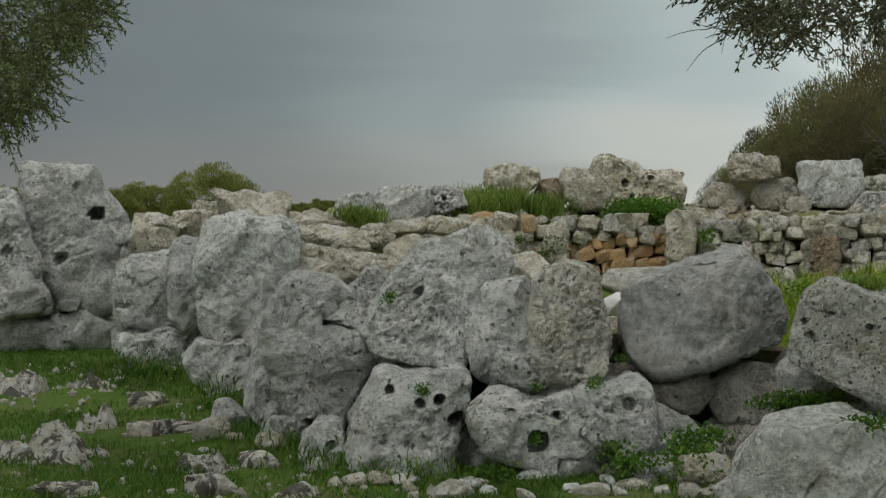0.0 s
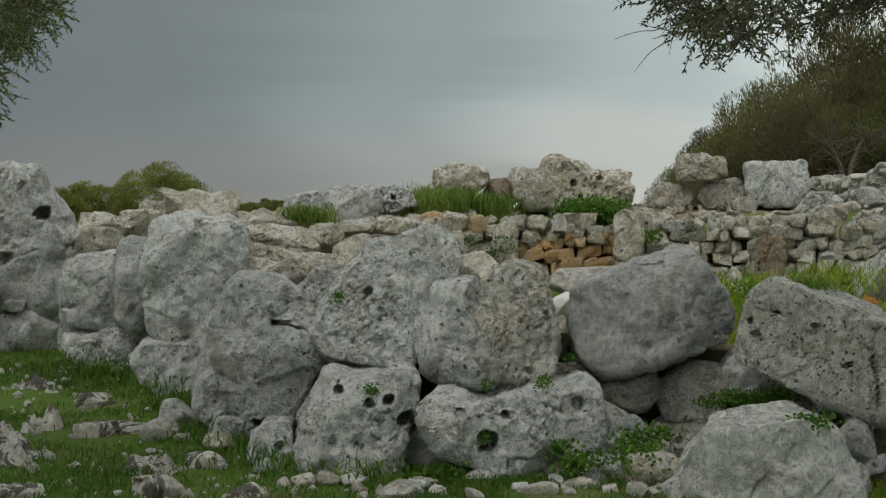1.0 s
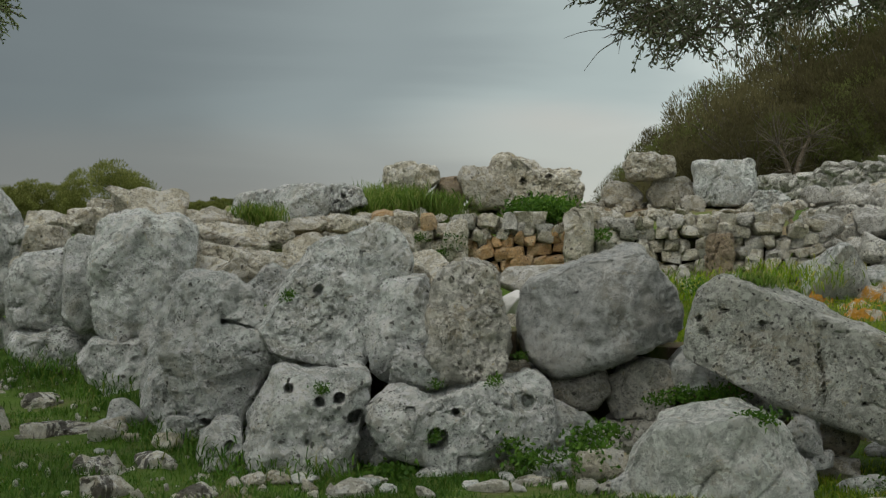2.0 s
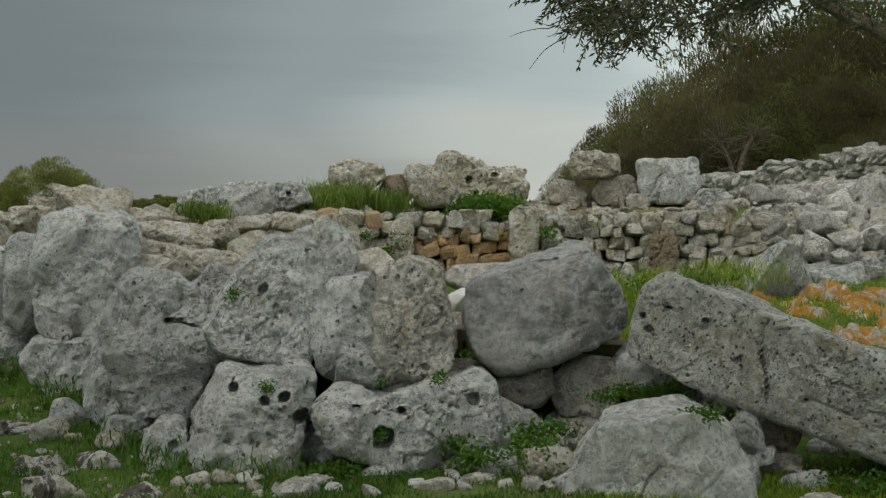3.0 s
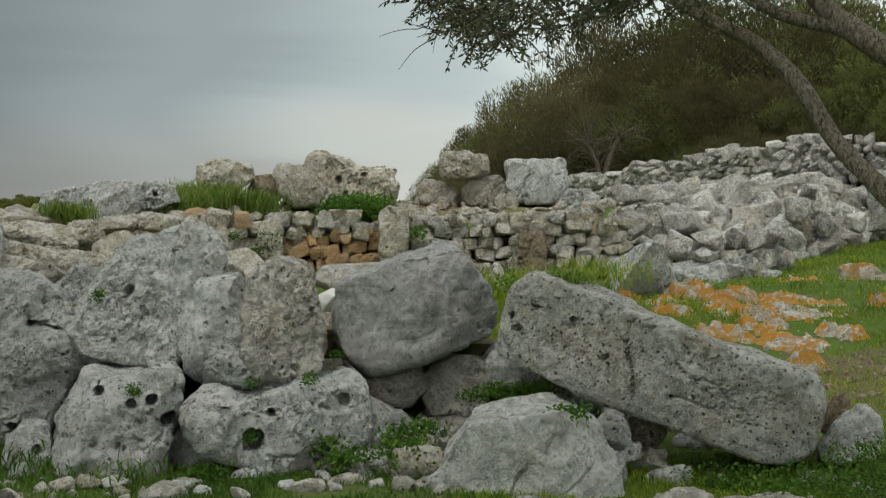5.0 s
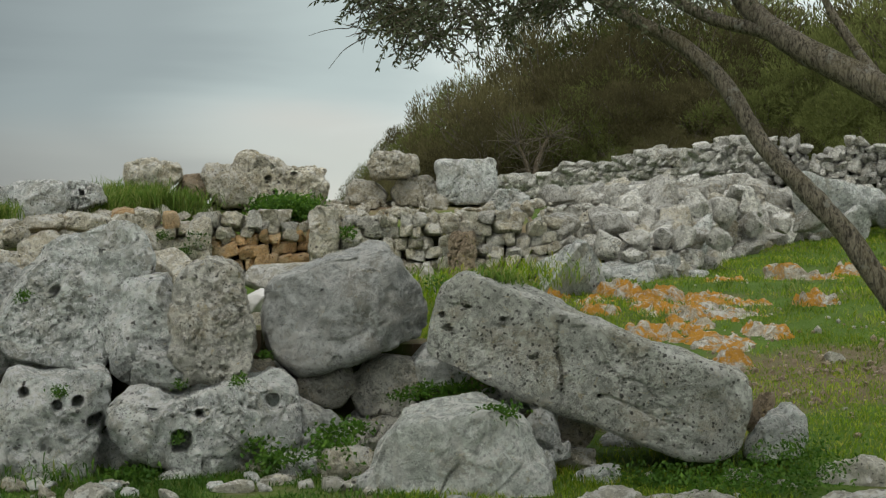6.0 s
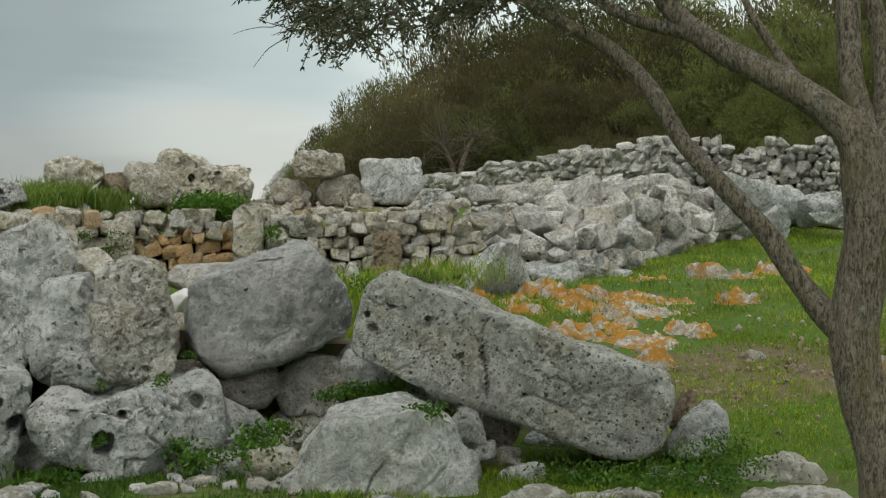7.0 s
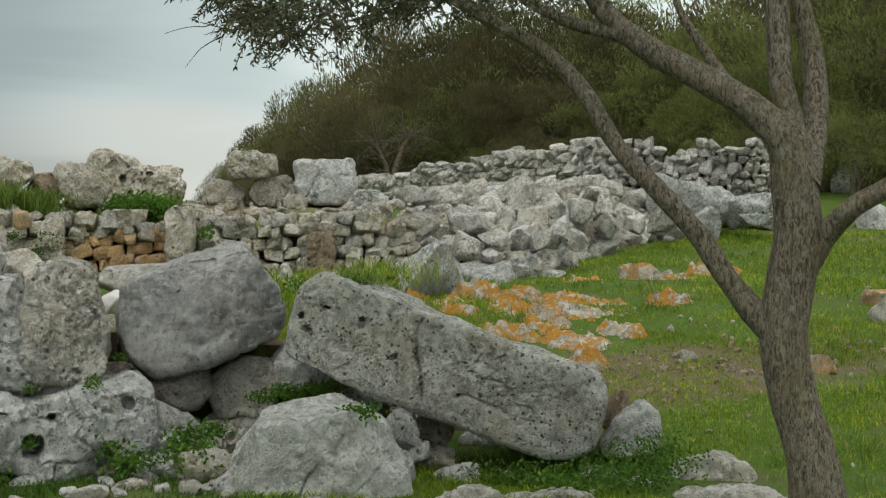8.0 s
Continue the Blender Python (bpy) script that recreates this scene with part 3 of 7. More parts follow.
def tube(points, radii, sides=10, wobble=0.0, seed=0, step=0.06):
    """A tapering round limb through the points: arrays of points and quads."""
    pts = [Vector(p) for p in points]
    fine, rad = [], []
    for k in range(len(pts) - 1):
        p0, p1, p2, p3 = pts[max(k - 1, 0)], pts[k], pts[k + 1], pts[min(k + 2, len(pts) - 1)]
        n = max(2, int((p2 - p1).length / step))
        for i in range(n):
            t = i / n
            fine.append(0.5 * ((2 * p1) + (p2 - p0) * t + (2 * p0 - 5 * p1 + 4 * p2 - p3) * t * t + (3 * p1 - p0 - 3 * p2 + p3) * t ** 3))
            rad.append(radii[k] + (radii[k + 1] - radii[k]) * t)
    fine.append(pts[-1]), rad.append(radii[-1])
    v, f = [], []
    ref = Vector((0.3, 0.9, 0.2)).normalized()
    for k, c in enumerate(fine):
        d = (fine[min(k + 1, len(fine) - 1)] - fine[max(k - 1, 0)]).normalized()
        e1 = d.cross(ref).normalized()
        e2 = d.cross(e1)
        for s in range(sides):
            a = 2 * math.pi * s / sides
            v.append(c + (e1 * math.cos(a) + e2 * math.sin(a)) * rad[k])
    for k in range(len(fine) - 1):
        for s in range(sides):
            i, j = k * sides + s, k * sides + (s + 1) % sides
            f.append((i, j, j + sides, i + sides))
    v = np.array([q[:] for q in v])
    if wobble:
        c = np.repeat(np.array([q[:] for q in fine]), sides, 0)
        k = 1 + wobble * layered(v * np.array((7, 7, 2.5)) + seed, seed, 3) + 0.5 * wobble * layered(v * np.array((26, 26, 7.0)), seed + 5, 2)
        v = c + (v - c) * k[:, None]
    return v, np.array(f)


def joined(parts):
    v, f, n = [], [], 0
    for a, b in parts:
        v.append(a), f.append(b + n)
        n += len(a)
    return np.concatenate(v), np.concatenate(f)


def blades(at, length, width, lean, rng, droop=0.3):
    """Grass blades standing at each row of at: two triangles each."""
    n = len(at)
    a = rng.uniform(0, 2 * np.pi, n)
    l = length * rng.uniform(0.5, 1.3, n)
    t = rng.uniform(0, lean, n)
    out = np.stack([np.cos(a), np.sin(a), np.zeros(n)], 1)
    b = rng.uniform(0, 2 * np.pi, n)
    side = np.stack([np.cos(b), np.sin(b), np.zeros(n)], 1) * (width * rng.uniform(0.6, 1.3, n) / 2)[:, None]
    mid = at + out * (l * 0.5 * t)[:, None] + np.stack([0 * l, 0 * l, l * 0.6], 1)
    tip = at + out * (l * (t + droop * rng.uniform(0, 1, n)))[:, None] + np.stack([0 * l, 0 * l, l * (1 - 0.3 * t)], 1)
    v = np.stack([at - side * 0.6, at + side * 0.6, mid + side, mid - side, tip], 1).reshape(-1, 3)
    i = np.arange(n)[:, None] * 5
    f = np.concatenate([i + np.array((0, 1, 2)), i + np.array((0, 2, 3)), i + np.array((3, 2, 4))])
    return v, f


def leaves(at, way, length, width, rng):
    """Pointed leaves that start at each row of at and run along way: two triangles each."""
    n = len(at)
    way = way / np.maximum(np.linalg.norm(way, axis=1, keepdims=True), 1e-9)
    side = np.cross(way, rng.normal(size=(n, 3)))
    side = side / np.maximum(np.linalg.norm(side, axis=1, keepdims=True), 1e-9)
    l = (length * rng.uniform(0.6, 1.25, n))[:, None]
    w = (width * rng.uniform(0.7, 1.2, n))[:, None] / 2
    v = np.stack([at, at + way * l * 0.45 + side * w, at + way * l, at + way * l * 0.45 - side * w], 1).reshape(-1, 3)
    i = np.arange(n)[:, None] * 4
    return v, np.concatenate([i + np.array((0, 1, 2)), i + np.array((0, 2, 3))])


# ---- the ground: one sheet, rising away from the camera and to the east ----
def ground(x, y):
    """The ground's height at a place."""
    r = np.hypot(x, y)
    az = np.degrees(np.arctan2(x, y))
    rise = np.interp(r, [0, 9.3, 16, 19, 26, 33, 60, 200, 900], [0, 0.0, 0.88, 1.02, 1.66, 2.5, 4.2, 5.0, 5.0])
    hill = np.clip((az - 11.0) / 8.0, 0, 1)
    rise = np.minimum(rise, 1.2) * (1 - hill) + rise * hill
    west = np.interp(r, [0, 9.3, 17, 40, 900], [0, 0.0, 0.3, 0.5, 0.6])
    k = np.clip((az + 12.5) / 9.5, 0, 1)
    k = np.where(np.abs(az) > 100, 0.3, k * k * (3 - 2 * k))
    p = np.stack([np.atleast_1d(x), np.atleast_1d(y), np.zeros_like(np.atleast_1d(x), dtype=float)], 1)
    z = west * (1 - k) + rise * k + np.reshape(0.03 * layered(p * 0.8, 3, 3) * np.clip(np.atleast_1d(r) / 9, 0.2, 1), np.shape(r))
    return z


def green(x, y):
    """How well the turf is covered: below about -0.25 the soil lies bare. A trodden way runs past the tree."""
    p = np.stack([x, y, np.zeros_like(x)], 1)
    az, r = np.degrees(np.arctan2(x, y)), np.hypot(x, y)
    way = 0.42 * np.exp(-((az - 29.0) / 6.5) ** 2 - ((r - 12.2) / 1.1) ** 2)
    return layered(p * np.array((0.9, 1.5, 1)), 5, 5, 0.6) - way + 0.12 * layered(p * 5.0, 6, 2)


def add_ground():
    rings = [0, 2, 4, 6] + list(np.arange(7, 20, 0.16)) + list(np.arange(20, 36, 0.5)) + [38, 42, 48, 56, 66, 80, 110, 160, 260, 500, 900, 1600]
    spokes = list(np.arange(-24, 46, 0.45)) + list(np.arange(46, 336, 10))
    v = []
    for r in rings[1:]:
        a = np.radians(np.array(spokes))
        x, y = r * np.sin(a), r * np.cos(a)
        v.append(np.stack([x, y, ground(x, y)], 1))
    n, v = len(spokes), np.concatenate([np.array([[0, 0, 0.0]])] + v)
    f = []
    for k in range(len(rings) - 2):
        for s in range(n):
            i, j = 1 + k * n + s, 1 + k * n + (s + 1) % n
            f.append((i, i + n, j + n, j))
    f += [(0, 1 + s, 1 + (s + 1) % n, 0) for s in range(n)]
    f = np.array(f)
    me = bpy.data.meshes.new("ground")
    me.from_pydata([tuple(q) for q in v], [], [tuple(q) if q[3] != q[0] else tuple(q[:3]) for q in f.tolist()])
    me.polygons.foreach_set("use_smooth", np.full(len(me.polygons), True))
    me.materials.append(TURF)
    tagged(new("ground", me), "short green turf with bare stony soil patches", "ground", kind="structure")


add_ground()


def polar(az, r):
    """x, y of a place r metres away at az degrees to the east of north."""
    a = radians(az)
    return r * math.sin(a), r * math.cos(a)


def on_ground(x, y, lift=0.0):
    return (x, y, float(ground(np.float64(x), np.float64(y))) + lift)


# ---- walls and boulders ----
WALL = thing("ruined_wall", (0, 9.5, 0), "megalithic wall of huge weathered grey limestone blocks, partly collapsed", "stone wall")
PILLAR_WALL = thing("pillar_wall", (-4.6, 15.9, 0.3), "short wall of pitted grey stones with a tall upright pillar", "stone wall")
BACK_WALL = thing("terrace_wall", (3.0, 16.5, 0.9), "low dry-stone terrace wall with rust-coloured stones between uprights", "dry-stone wall")
HEAP = thing("rubble_heap", (9.0, 18.0, 1.1), "heap of tumbled pale grey field stones against a wall", "rubble heap")
FAR_WALL = thing("field_wall", (10.0, 24.0, 1.7), "long dry-stone field wall of pale grey rubble under scrub", "dry-stone wall")
FAR_WALL_EAST = thing("field_wall", (14.5, 21.0, 1.5), "crumbling dry-stone field wall beside a tree", "dry-stone wall")
HOUSE = thing("house_wall_ruin", (-1.2, 13.5, 0.6), "tumbled inner wall of weathered boulders behind the big wall", "stone wall")
rock("boulder", (-2.97, 14.32, 0.99), (0.64, 1.00, 0.80), 11.7, 11, (0.97, 1.01, 1.1, 1.28, 1.25, 1.07, 0.96, 0.91, 0.91, 0.95, 0.92, 0.93, 0.99, 1, 0.98, 1.02, 1.05, 1.08, 1.05, 0.98, 0.96, 1, 1.01, 1.07, 1.21, 1.22, 1.07, 0.99), parent=WALL, pits=0.5, square=7, cut=0.5)
rock("boulder", (-2.39, 13.97, 1.06), (0.55, 0.90, 0.90), 9.7, 12, (0.95, 0.99, 1.09, 1.28, 1.1, 1, 0.95, 0.96, 1, 1.1, 1.16, 1.13, 1.02, 0.96, 0.95, 0.99, 1.09, 1.17, 1.09, 1.07, 1.02, 0.98, 1, 1.06, 1.21, 1.17, 1.03, 0.97), material=LIGHT, parent=WALL, pits=0.4, square=7, cut=0.6)
rock("boulder", (-2.73, 14.16, 0.44), (0.94, 1.00, 0.41), 10.9, 13, (0.95, 0.96, 1.02, 1.1, 0.99, 0.95, 0.96, 0.98, 0.94, 0.95, 1, 1.13, 1.1, 1.01, 0.98, 0.99, 0.99, 0.98, 1.01, 0.95, 0.94, 0.99, 0.98, 0.99, 1.05, 1.19, 1.09, 0.99), parent=WALL)
rock("boulder", (-1.78, 12.98, 1.15), (0.93, 1.20, 1.10), 7.8, 14, (0.88, 0.97, 1.09, 1.19, 1.13, 1.03, 0.99, 1, 0.99, 1.04, 1.14, 1.04, 1.01, 1.02, 0.96, 0.95, 0.98, 1.08, 1.1, 1.11, 1.02, 0.99, 1.01, 0.94, 0.71, 0.6, 0.63, 0.73), level=6, material=LIGHT, parent=WALL, pits=0.4, cut=0.8)
rock("boulder", (-1.71, 13.51, 1.49), (0.66, 1.00, 0.45), 7.2, 15, (0.97, 1.01, 1.07, 1.06, 1.11, 1.08, 0.94, 0.87, 0.86, 0.88, 0.89, 0.81, 0.79, 0.81, 0.87, 0.99, 0.98, 0.94, 0.95, 1.01, 1, 0.93, 0.92, 0.95, 1.04, 1.18, 1.04, 0.98), parent=WALL)
rock("boulder", (-1.88, 12.62, 0.39), (0.78, 1.10, 0.50), 8.5, 16, (0.93, 0.93, 0.97, 1.08, 1.28, 1.1, 1, 0.97, 0.98, 1.05, 1.17, 1.06, 1.01, 1.02, 0.91, 0.85, 0.84, 0.84, 0.86, 0.93, 1.02, 0.95, 0.94, 0.95, 0.98, 1.07, 1.09, 0.98), material=LIGHT, parent=WALL)
rock("boulder", (-0.94, 10.76, 0.71), (0.78, 1.20, 1.08), 5.0, 17, (0.97, 0.96, 1, 1, 1.02, 0.98, 0.96, 0.99, 1.01, 1.06, 1.06, 1.05, 1.02, 0.98, 0.99, 0.95, 0.94, 0.98, 0.98, 0.97, 1, 0.98, 1.02, 1.11, 1.05, 1.04, 1, 1.01), level=6, material=LIGHT, parent=WALL, holes=[(-0.077, -0.488, 0.057, 0.12), (0.049, 0.215, 0.033, 0.1)], cracks=[(0.098, 0.228, 8, 0.179, 0.14), (0.114, 0.215, 4, 0.163, 0.14), (0.219, 0.199, -16, 0.163, 0.12)], pits=0.7)
rock("boulder", (-1.24, 10.95, 0.32), (0.52, 1.00, 0.54), 6.4, 18, (0.51, 0.5, 0.5, 0.5, 0.5, 0.5, 0.5, 0.63, 0.9, 0.98, 0.93, 0.93, 0.92, 0.9, 0.94, 1.01, 0.94, 0.92, 0.95, 1.02, 0.97, 0.97, 1.01, 1.04, 1.04, 1.1, 0.93, 0.65), parent=WALL, pits=0.8)
rock("boulder", (-1.13, 10.38, 0.14), (0.44, 0.33, 0.24), 6.2, 19, (0.87, 0.84, 0.88, 0.83, 0.97, 0.97, 0.99, 0.97, 1.1, 1.16, 0.96, 0.89, 1.03, 1.07), level=4, parent=WALL, cut=1.7)
rock("boulder", (-0.83, 9.78, 0.15), (0.31, 0.50, 0.31), 4.8, 20, (0.96, 0.96, 1.01, 1.14, 1.12, 1.02, 0.97, 0.98, 0.95, 0.86, 0.82, 0.83, 0.85, 0.84, 0.87, 0.96, 1.09, 1.07, 1.11, 1.06, 0.99, 0.97, 1.01, 1.1, 1.23, 1.13, 1.1, 1), parent=WALL, holes=[(0.057, 0.008, 0.038, 0.08)])
rock("boulder", (-1.63, 10.87, 0.18), (0.24, 0.22, 0.28), 8.5, 21, (0.97, 0.92, 1.09, 0.91, 0.83, 0.97, 1.07, 0.99, 0.82, 0.75, 0.84, 0.93, 0.82, 0.84), level=4, parent=WALL, cut=1.7)
rock("boulder", (-1.75, 10.74, 0.09), (0.25, 0.19, 0.19), 9.2, 22, (0.97, 1, 0.97, 0.94, 0.88, 0.81, 0.86, 0.89, 1.01, 0.88, 0.94, 0.98, 0.93, 0.91), level=4, parent=WALL, cut=1.7)
rock("boulder", (-0.04, 10.45, 1.11), (1.04, 1.30, 1.00), 0.2, 23, (0.94, 0.91, 1.06, 1.14, 1.19, 1.09, 0.96, 0.86, 0.8, 0.73, 0.68, 0.67, 0.68, 0.7, 0.77, 0.9, 1.07, 1.16, 1.07, 1.01, 0.99, 0.98, 1.02, 0.92, 0.74, 0.77, 0.84, 0.99), level=6, parent=WALL, holes=[(-0.129, 0.051, 0.035, 0.08)])
rock("boulder", (-0.23, 9.67, 0.28), (0.86, 1.00, 0.77), 1.4, 24, (0.79, 0.88, 1.04, 1.23, 1.21, 1.08, 1.02, 1, 1.01, 1.06, 0.93, 0.87, 0.85, 0.86, 0.89, 0.98, 1.08, 1.15, 1.1, 1.04, 0.99, 0.99, 0.99, 0.98, 0.99, 0.82, 0.75, 0.75), level=6, material=LIGHT, parent=WALL, holes=[(-0.13, 0.29, 0.036, 0.1), (0.195, 0.21, 0.044, 0.14), (0.068, 0.217, 0.051, 0.1), (0.301, 0.093, 0.062, 0.2), (-0.013, -0.06, 0.022, 0.04)], pits=0.9, cut=0.7)
rock("boulder", (0.44, 10.2, 0.85), (0.56, 1.10, 0.82), -2.5, 25, (0.89, 0.83, 0.82, 0.87, 0.96, 1.11, 0.98, 0.93, 0.92, 0.91, 0.86, 0.87, 0.91, 0.92, 0.97, 0.94, 0.89, 0.88, 0.83, 0.82, 0.86, 0.89, 0.95, 1.07, 1.22, 1.19, 1.09, 0.99), parent=WALL)
rock("boulder", (0.5, 9.56, 0.66), (0.29, 0.3, 0.32), -3.0, 26, (0.95, 1.02, 0.88, 0.86, 1.01, 1.03, 1.11, 1, 1.1, 0.91, 0.88, 0.96, 1.23, 0.97), level=4, parent=WALL, cut=1.7)
rock("boulder", (0.86, 9.87, 0.94), (0.54, 1.10, 0.83), -5.0, 27, (0.93, 0.91, 0.95, 0.99, 1.06, 1.07, 1.01, 1, 0.96, 0.96, 0.96, 0.96, 0.97, 0.97, 0.99, 0.97, 1, 1.02, 1.08, 1.01, 0.99, 0.99, 0.97, 1, 1.1, 1.11, 1.1, 0.98), level=6, material=TAUPE, parent=WALL, lumps=1.1)
rock("boulder", (0.79, 9.55, 0.3), (1.20, 0.90, 0.69), -4.7, 28, (0.98, 1.02, 1.11, 1.22, 1.24, 0.96, 0.77, 0.67, 0.62, 0.65, 0.8, 0.93, 1.03, 1, 0.94, 0.88, 0.88, 0.84, 0.83, 0.85, 0.89, 0.98, 0.83, 0.72, 0.74, 0.85, 0.93, 1), level=6, material=LIGHT, parent=WALL, holes=[(-0.16, -0.06, 0.087, 0.16), (-0.033, 0.122, 0.033, 0.08), (0.457, 0.169, 0.065, 0.07), (-0.323, 0.122, 0.044, 0.05), (0.294, -0.176, 0.08, 0.1)], pits=1.1)
rock("boulder", (1.87, 10.09, 1.01), (1.17, 1.1, 0.91), -10.5, 29, (0.99, 0.98, 1, 1.03, 1.11, 1.05, 1.01, 0.89, 0.84, 0.83, 0.86, 0.94, 1.08, 1.01, 0.99, 1.02, 1.09, 1.2, 1.19, 1.04, 0.88, 0.79, 0.76, 0.76, 0.78, 0.83, 0.95, 0.97), level=6, material=SMOOTH, parent=WALL, holes=[(-0.203, 0.155, 0.019, 0.05)], pits=0.5, lumps=0.75, broken=0.8, fissures=0, square=11, sides=[(115, 0.4), (99, 0.415), (43, 0.49), (21, 0.47), (-27, 0.5), (-72, 0.32), (231, 0.57), (190, 0.61), (171, 0.59)])
rock("boulder", (1.68, 10.01, 0.47), (0.42, 0.60, 0.29), -9.5, 30, (0.98, 0.98, 1, 1.09, 1.25, 1.07, 0.97, 0.92, 0.92, 0.97, 1.03, 1.08, 1.1, 1, 0.95, 0.96, 0.96, 0.83, 0.76, 0.73, 0.75, 0.8, 0.92, 1.06, 0.93, 0.88, 0.86, 0.9), material=TAUPE, parent=WALL)
rock("boulder", (2.11, 9.98, 0.48), (0.49, 0.60, 0.42), -11.9, 31, (1, 0.98, 1, 1.09, 1.13, 1.05, 1.02, 0.94, 0.9, 0.9, 0.91, 0.86, 0.86, 0.9, 1, 0.98, 1, 1.08, 1.25, 1.09, 0.99, 0.95, 0.96, 1.02, 1.14, 1.02, 0.96, 0.96), material=TAUPE, parent=WALL)
rock("boulder", (2.05, 9.8, 0.11), (0.57, 0.50, 0.38), -11.8, 32, (0.97, 1, 1.1, 1.17, 1.09, 1.06, 1.02, 0.98, 0.99, 1.06, 1.21, 1.14, 1.03, 0.98, 0.98, 1, 1.01, 1.07, 1.2, 1.07, 0.96, 0.91, 0.9, 0.95, 1.05, 1.19, 1.05, 0.98), material=TAUPE, parent=WALL)
rock("boulder", (2.55, 10.14, 0.5), (0.42, 0.6, 0.42), -14.1, 33, (0.98, 1, 0.92, 0.9, 0.96, 0.91, 1.06, 0.99, 1, 0.88, 0.96, 0.97, 1.1, 0.99), level=4, parent=WALL, cut=1.7)
rock("boulder", (1.5, 9.65, 0.3), (0.22, 0.17, 0.18), -8.8, 34, (0.98, 1.11, 0.97, 0.92, 1, 1.15, 1.07, 0.98, 1.04, 1.04, 0.99, 0.93, 0.83, 0.83), level=4, parent=WALL, cut=1.7)
rock("boulder", (1.39, 9.34, 0.17), (0.12, 0.11, 0.14), -8.4, 35, (0.91, 0.99, 1.15, 0.97, 1.01, 0.98, 0.97, 0.94, 1.07, 0.97, 1.02, 1.01, 0.86, 0.8), level=4, parent=WALL, cut=1.7)
rock("boulder", (1.47, 9.42, 0.21), (0.12, 0.09, 0.11), -8.9, 36, (0.95, 1.07, 0.96, 0.93, 0.97, 1.06, 1.09, 0.99, 0.98, 0.88, 0.96, 1.02, 1.08, 0.91), level=4, parent=WALL, cut=1.7)
rock("boulder", (1.2, 9.91, 0.57), (0.25, 0.19, 0.16), -6.9, 37, (0.93, 0.93, 1.16, 1, 0.96, 0.91, 1.07, 0.9, 0.89, 0.9, 0.88, 0.96, 1.04, 1), level=4, material=WARM, parent=WALL, cut=1.7)
rock("boulder", (0.22, 9.71, 0.08), (0.32, 0.5, 0.34), -1.3, 38, (0.96, 0.99, 1.05, 0.93, 1.02, 1.07, 0.99, 0.97, 0.94, 0.99, 0.97, 0.87, 0.97, 1.07), level=4, parent=WALL, cut=1.7)
rock("boulder", (1.39, 9.26, 0), (0.49, 0.5, 0.32), -8.5, 39, (0.92, 0.94, 0.94, 0.89, 1, 0.94, 1.01, 0.98, 1.06, 0.96, 1.02, 0.87, 0.92, 0.86), level=4, parent=WALL, cut=1.7)
rock("boulder", (1.02, 9.27, -0.05), (0.4, 0.3, 0.25), -6.3, 40, (0.97, 1.01, 0.82, 0.81, 1, 0.93, 1.01, 0.94, 0.92, 0.91, 0.95, 0.99, 1.09, 0.98), level=4, material=WARM, parent=WALL, cut=1.7)
rock("boulder", (0.62, 9.21, -0.08), (0.41, 0.32, 0.23), -3.9, 41, (0.97, 0.91, 1.06, 1, 0.91, 0.85, 0.98, 1, 1.11, 1.04, 1.02, 0.98, 0.97, 0.91), level=4, parent=WALL, cut=1.7)
rock("boulder", (1.17, 8.82, -0.04), (0.29, 0.22, 0.2), -7.6, 42, (0.98, 0.91, 0.94, 0.87, 0.99, 0.87, 0.84, 0.89, 1.09, 0.99, 0.97, 1.02, 0.82, 0.81), level=4, material=WARM, parent=WALL, cut=1.7)
rock("boulder", (1.64, 9.42, 0.21), (0.2, 0.15, 0.16), -9.9, 43, (1, 0.92, 1.06, 1, 1.02, 1.03, 1.08, 0.99, 1.11, 0.98, 1.02, 0.95, 0.95, 0.88), level=4, parent=WALL, cut=1.7)
rock("boulder", (1.61, 8.92, 0.06), (0.37, 0.4, 0.31), -10.2, 44, (1, 1.1, 1.28, 1.02, 1.03, 0.99, 0.96, 0.94, 1.09, 1.14, 1.02, 1.02, 1.03, 0.93), level=4, material=WARM, parent=WALL, cut=1.7)
rock("boulder", (-2.11, 14.47, 0.84), (1, 1, 1.41), 8.3, 45, (0.9, 0.88, 0.86, 0.86, 0.97, 0.83, 0.88, 0.98, 1.1, 1.21, 1.02, 1.02, 1.01, 1.03), level=4, parent=WALL, cut=1.7)
rock("boulder", (-2.81, 14.96, 0.4), (1.13, 1, 0.61), 10.6, 46, (0.95, 0.96, 0.99, 0.9, 1.02, 1.07, 0.99, 0.96, 0.92, 0.82, 0.89, 0.9, 0.84, 0.92), level=4, parent=WALL, cut=1.7)
rock("boulder", (-1.63, 12.72, 0.43), (0.62, 1, 0.82), 7.3, 47, (0.91, 0.83, 0.88, 0.84, 1, 0.99, 1.03, 0.96, 1.1, 1.15, 0.98, 0.93, 1.07, 0.98), level=4, parent=WALL, cut=1.7)
rock("boulder", (-0.06, 11, 0.41), (0.78, 1.2, 0.7), 0.3, 48, (0.9, 1.02, 1.12, 0.98, 0.92, 0.9, 0.94, 0.93, 1.01, 0.97, 1, 0.92, 0.87, 0.8), level=4, parent=WALL, cut=1.7)
rock("boulder", (0.87, 10.97, 0.28), (1.17, 1.2, 0.61), -4.5, 49, (1, 1.05, 1.04, 1, 0.81, 0.78, 0.92, 0.98, 1.05, 1.09, 1.03, 1.03, 1.05, 0.92), level=4, parent=WALL, cut=1.7)
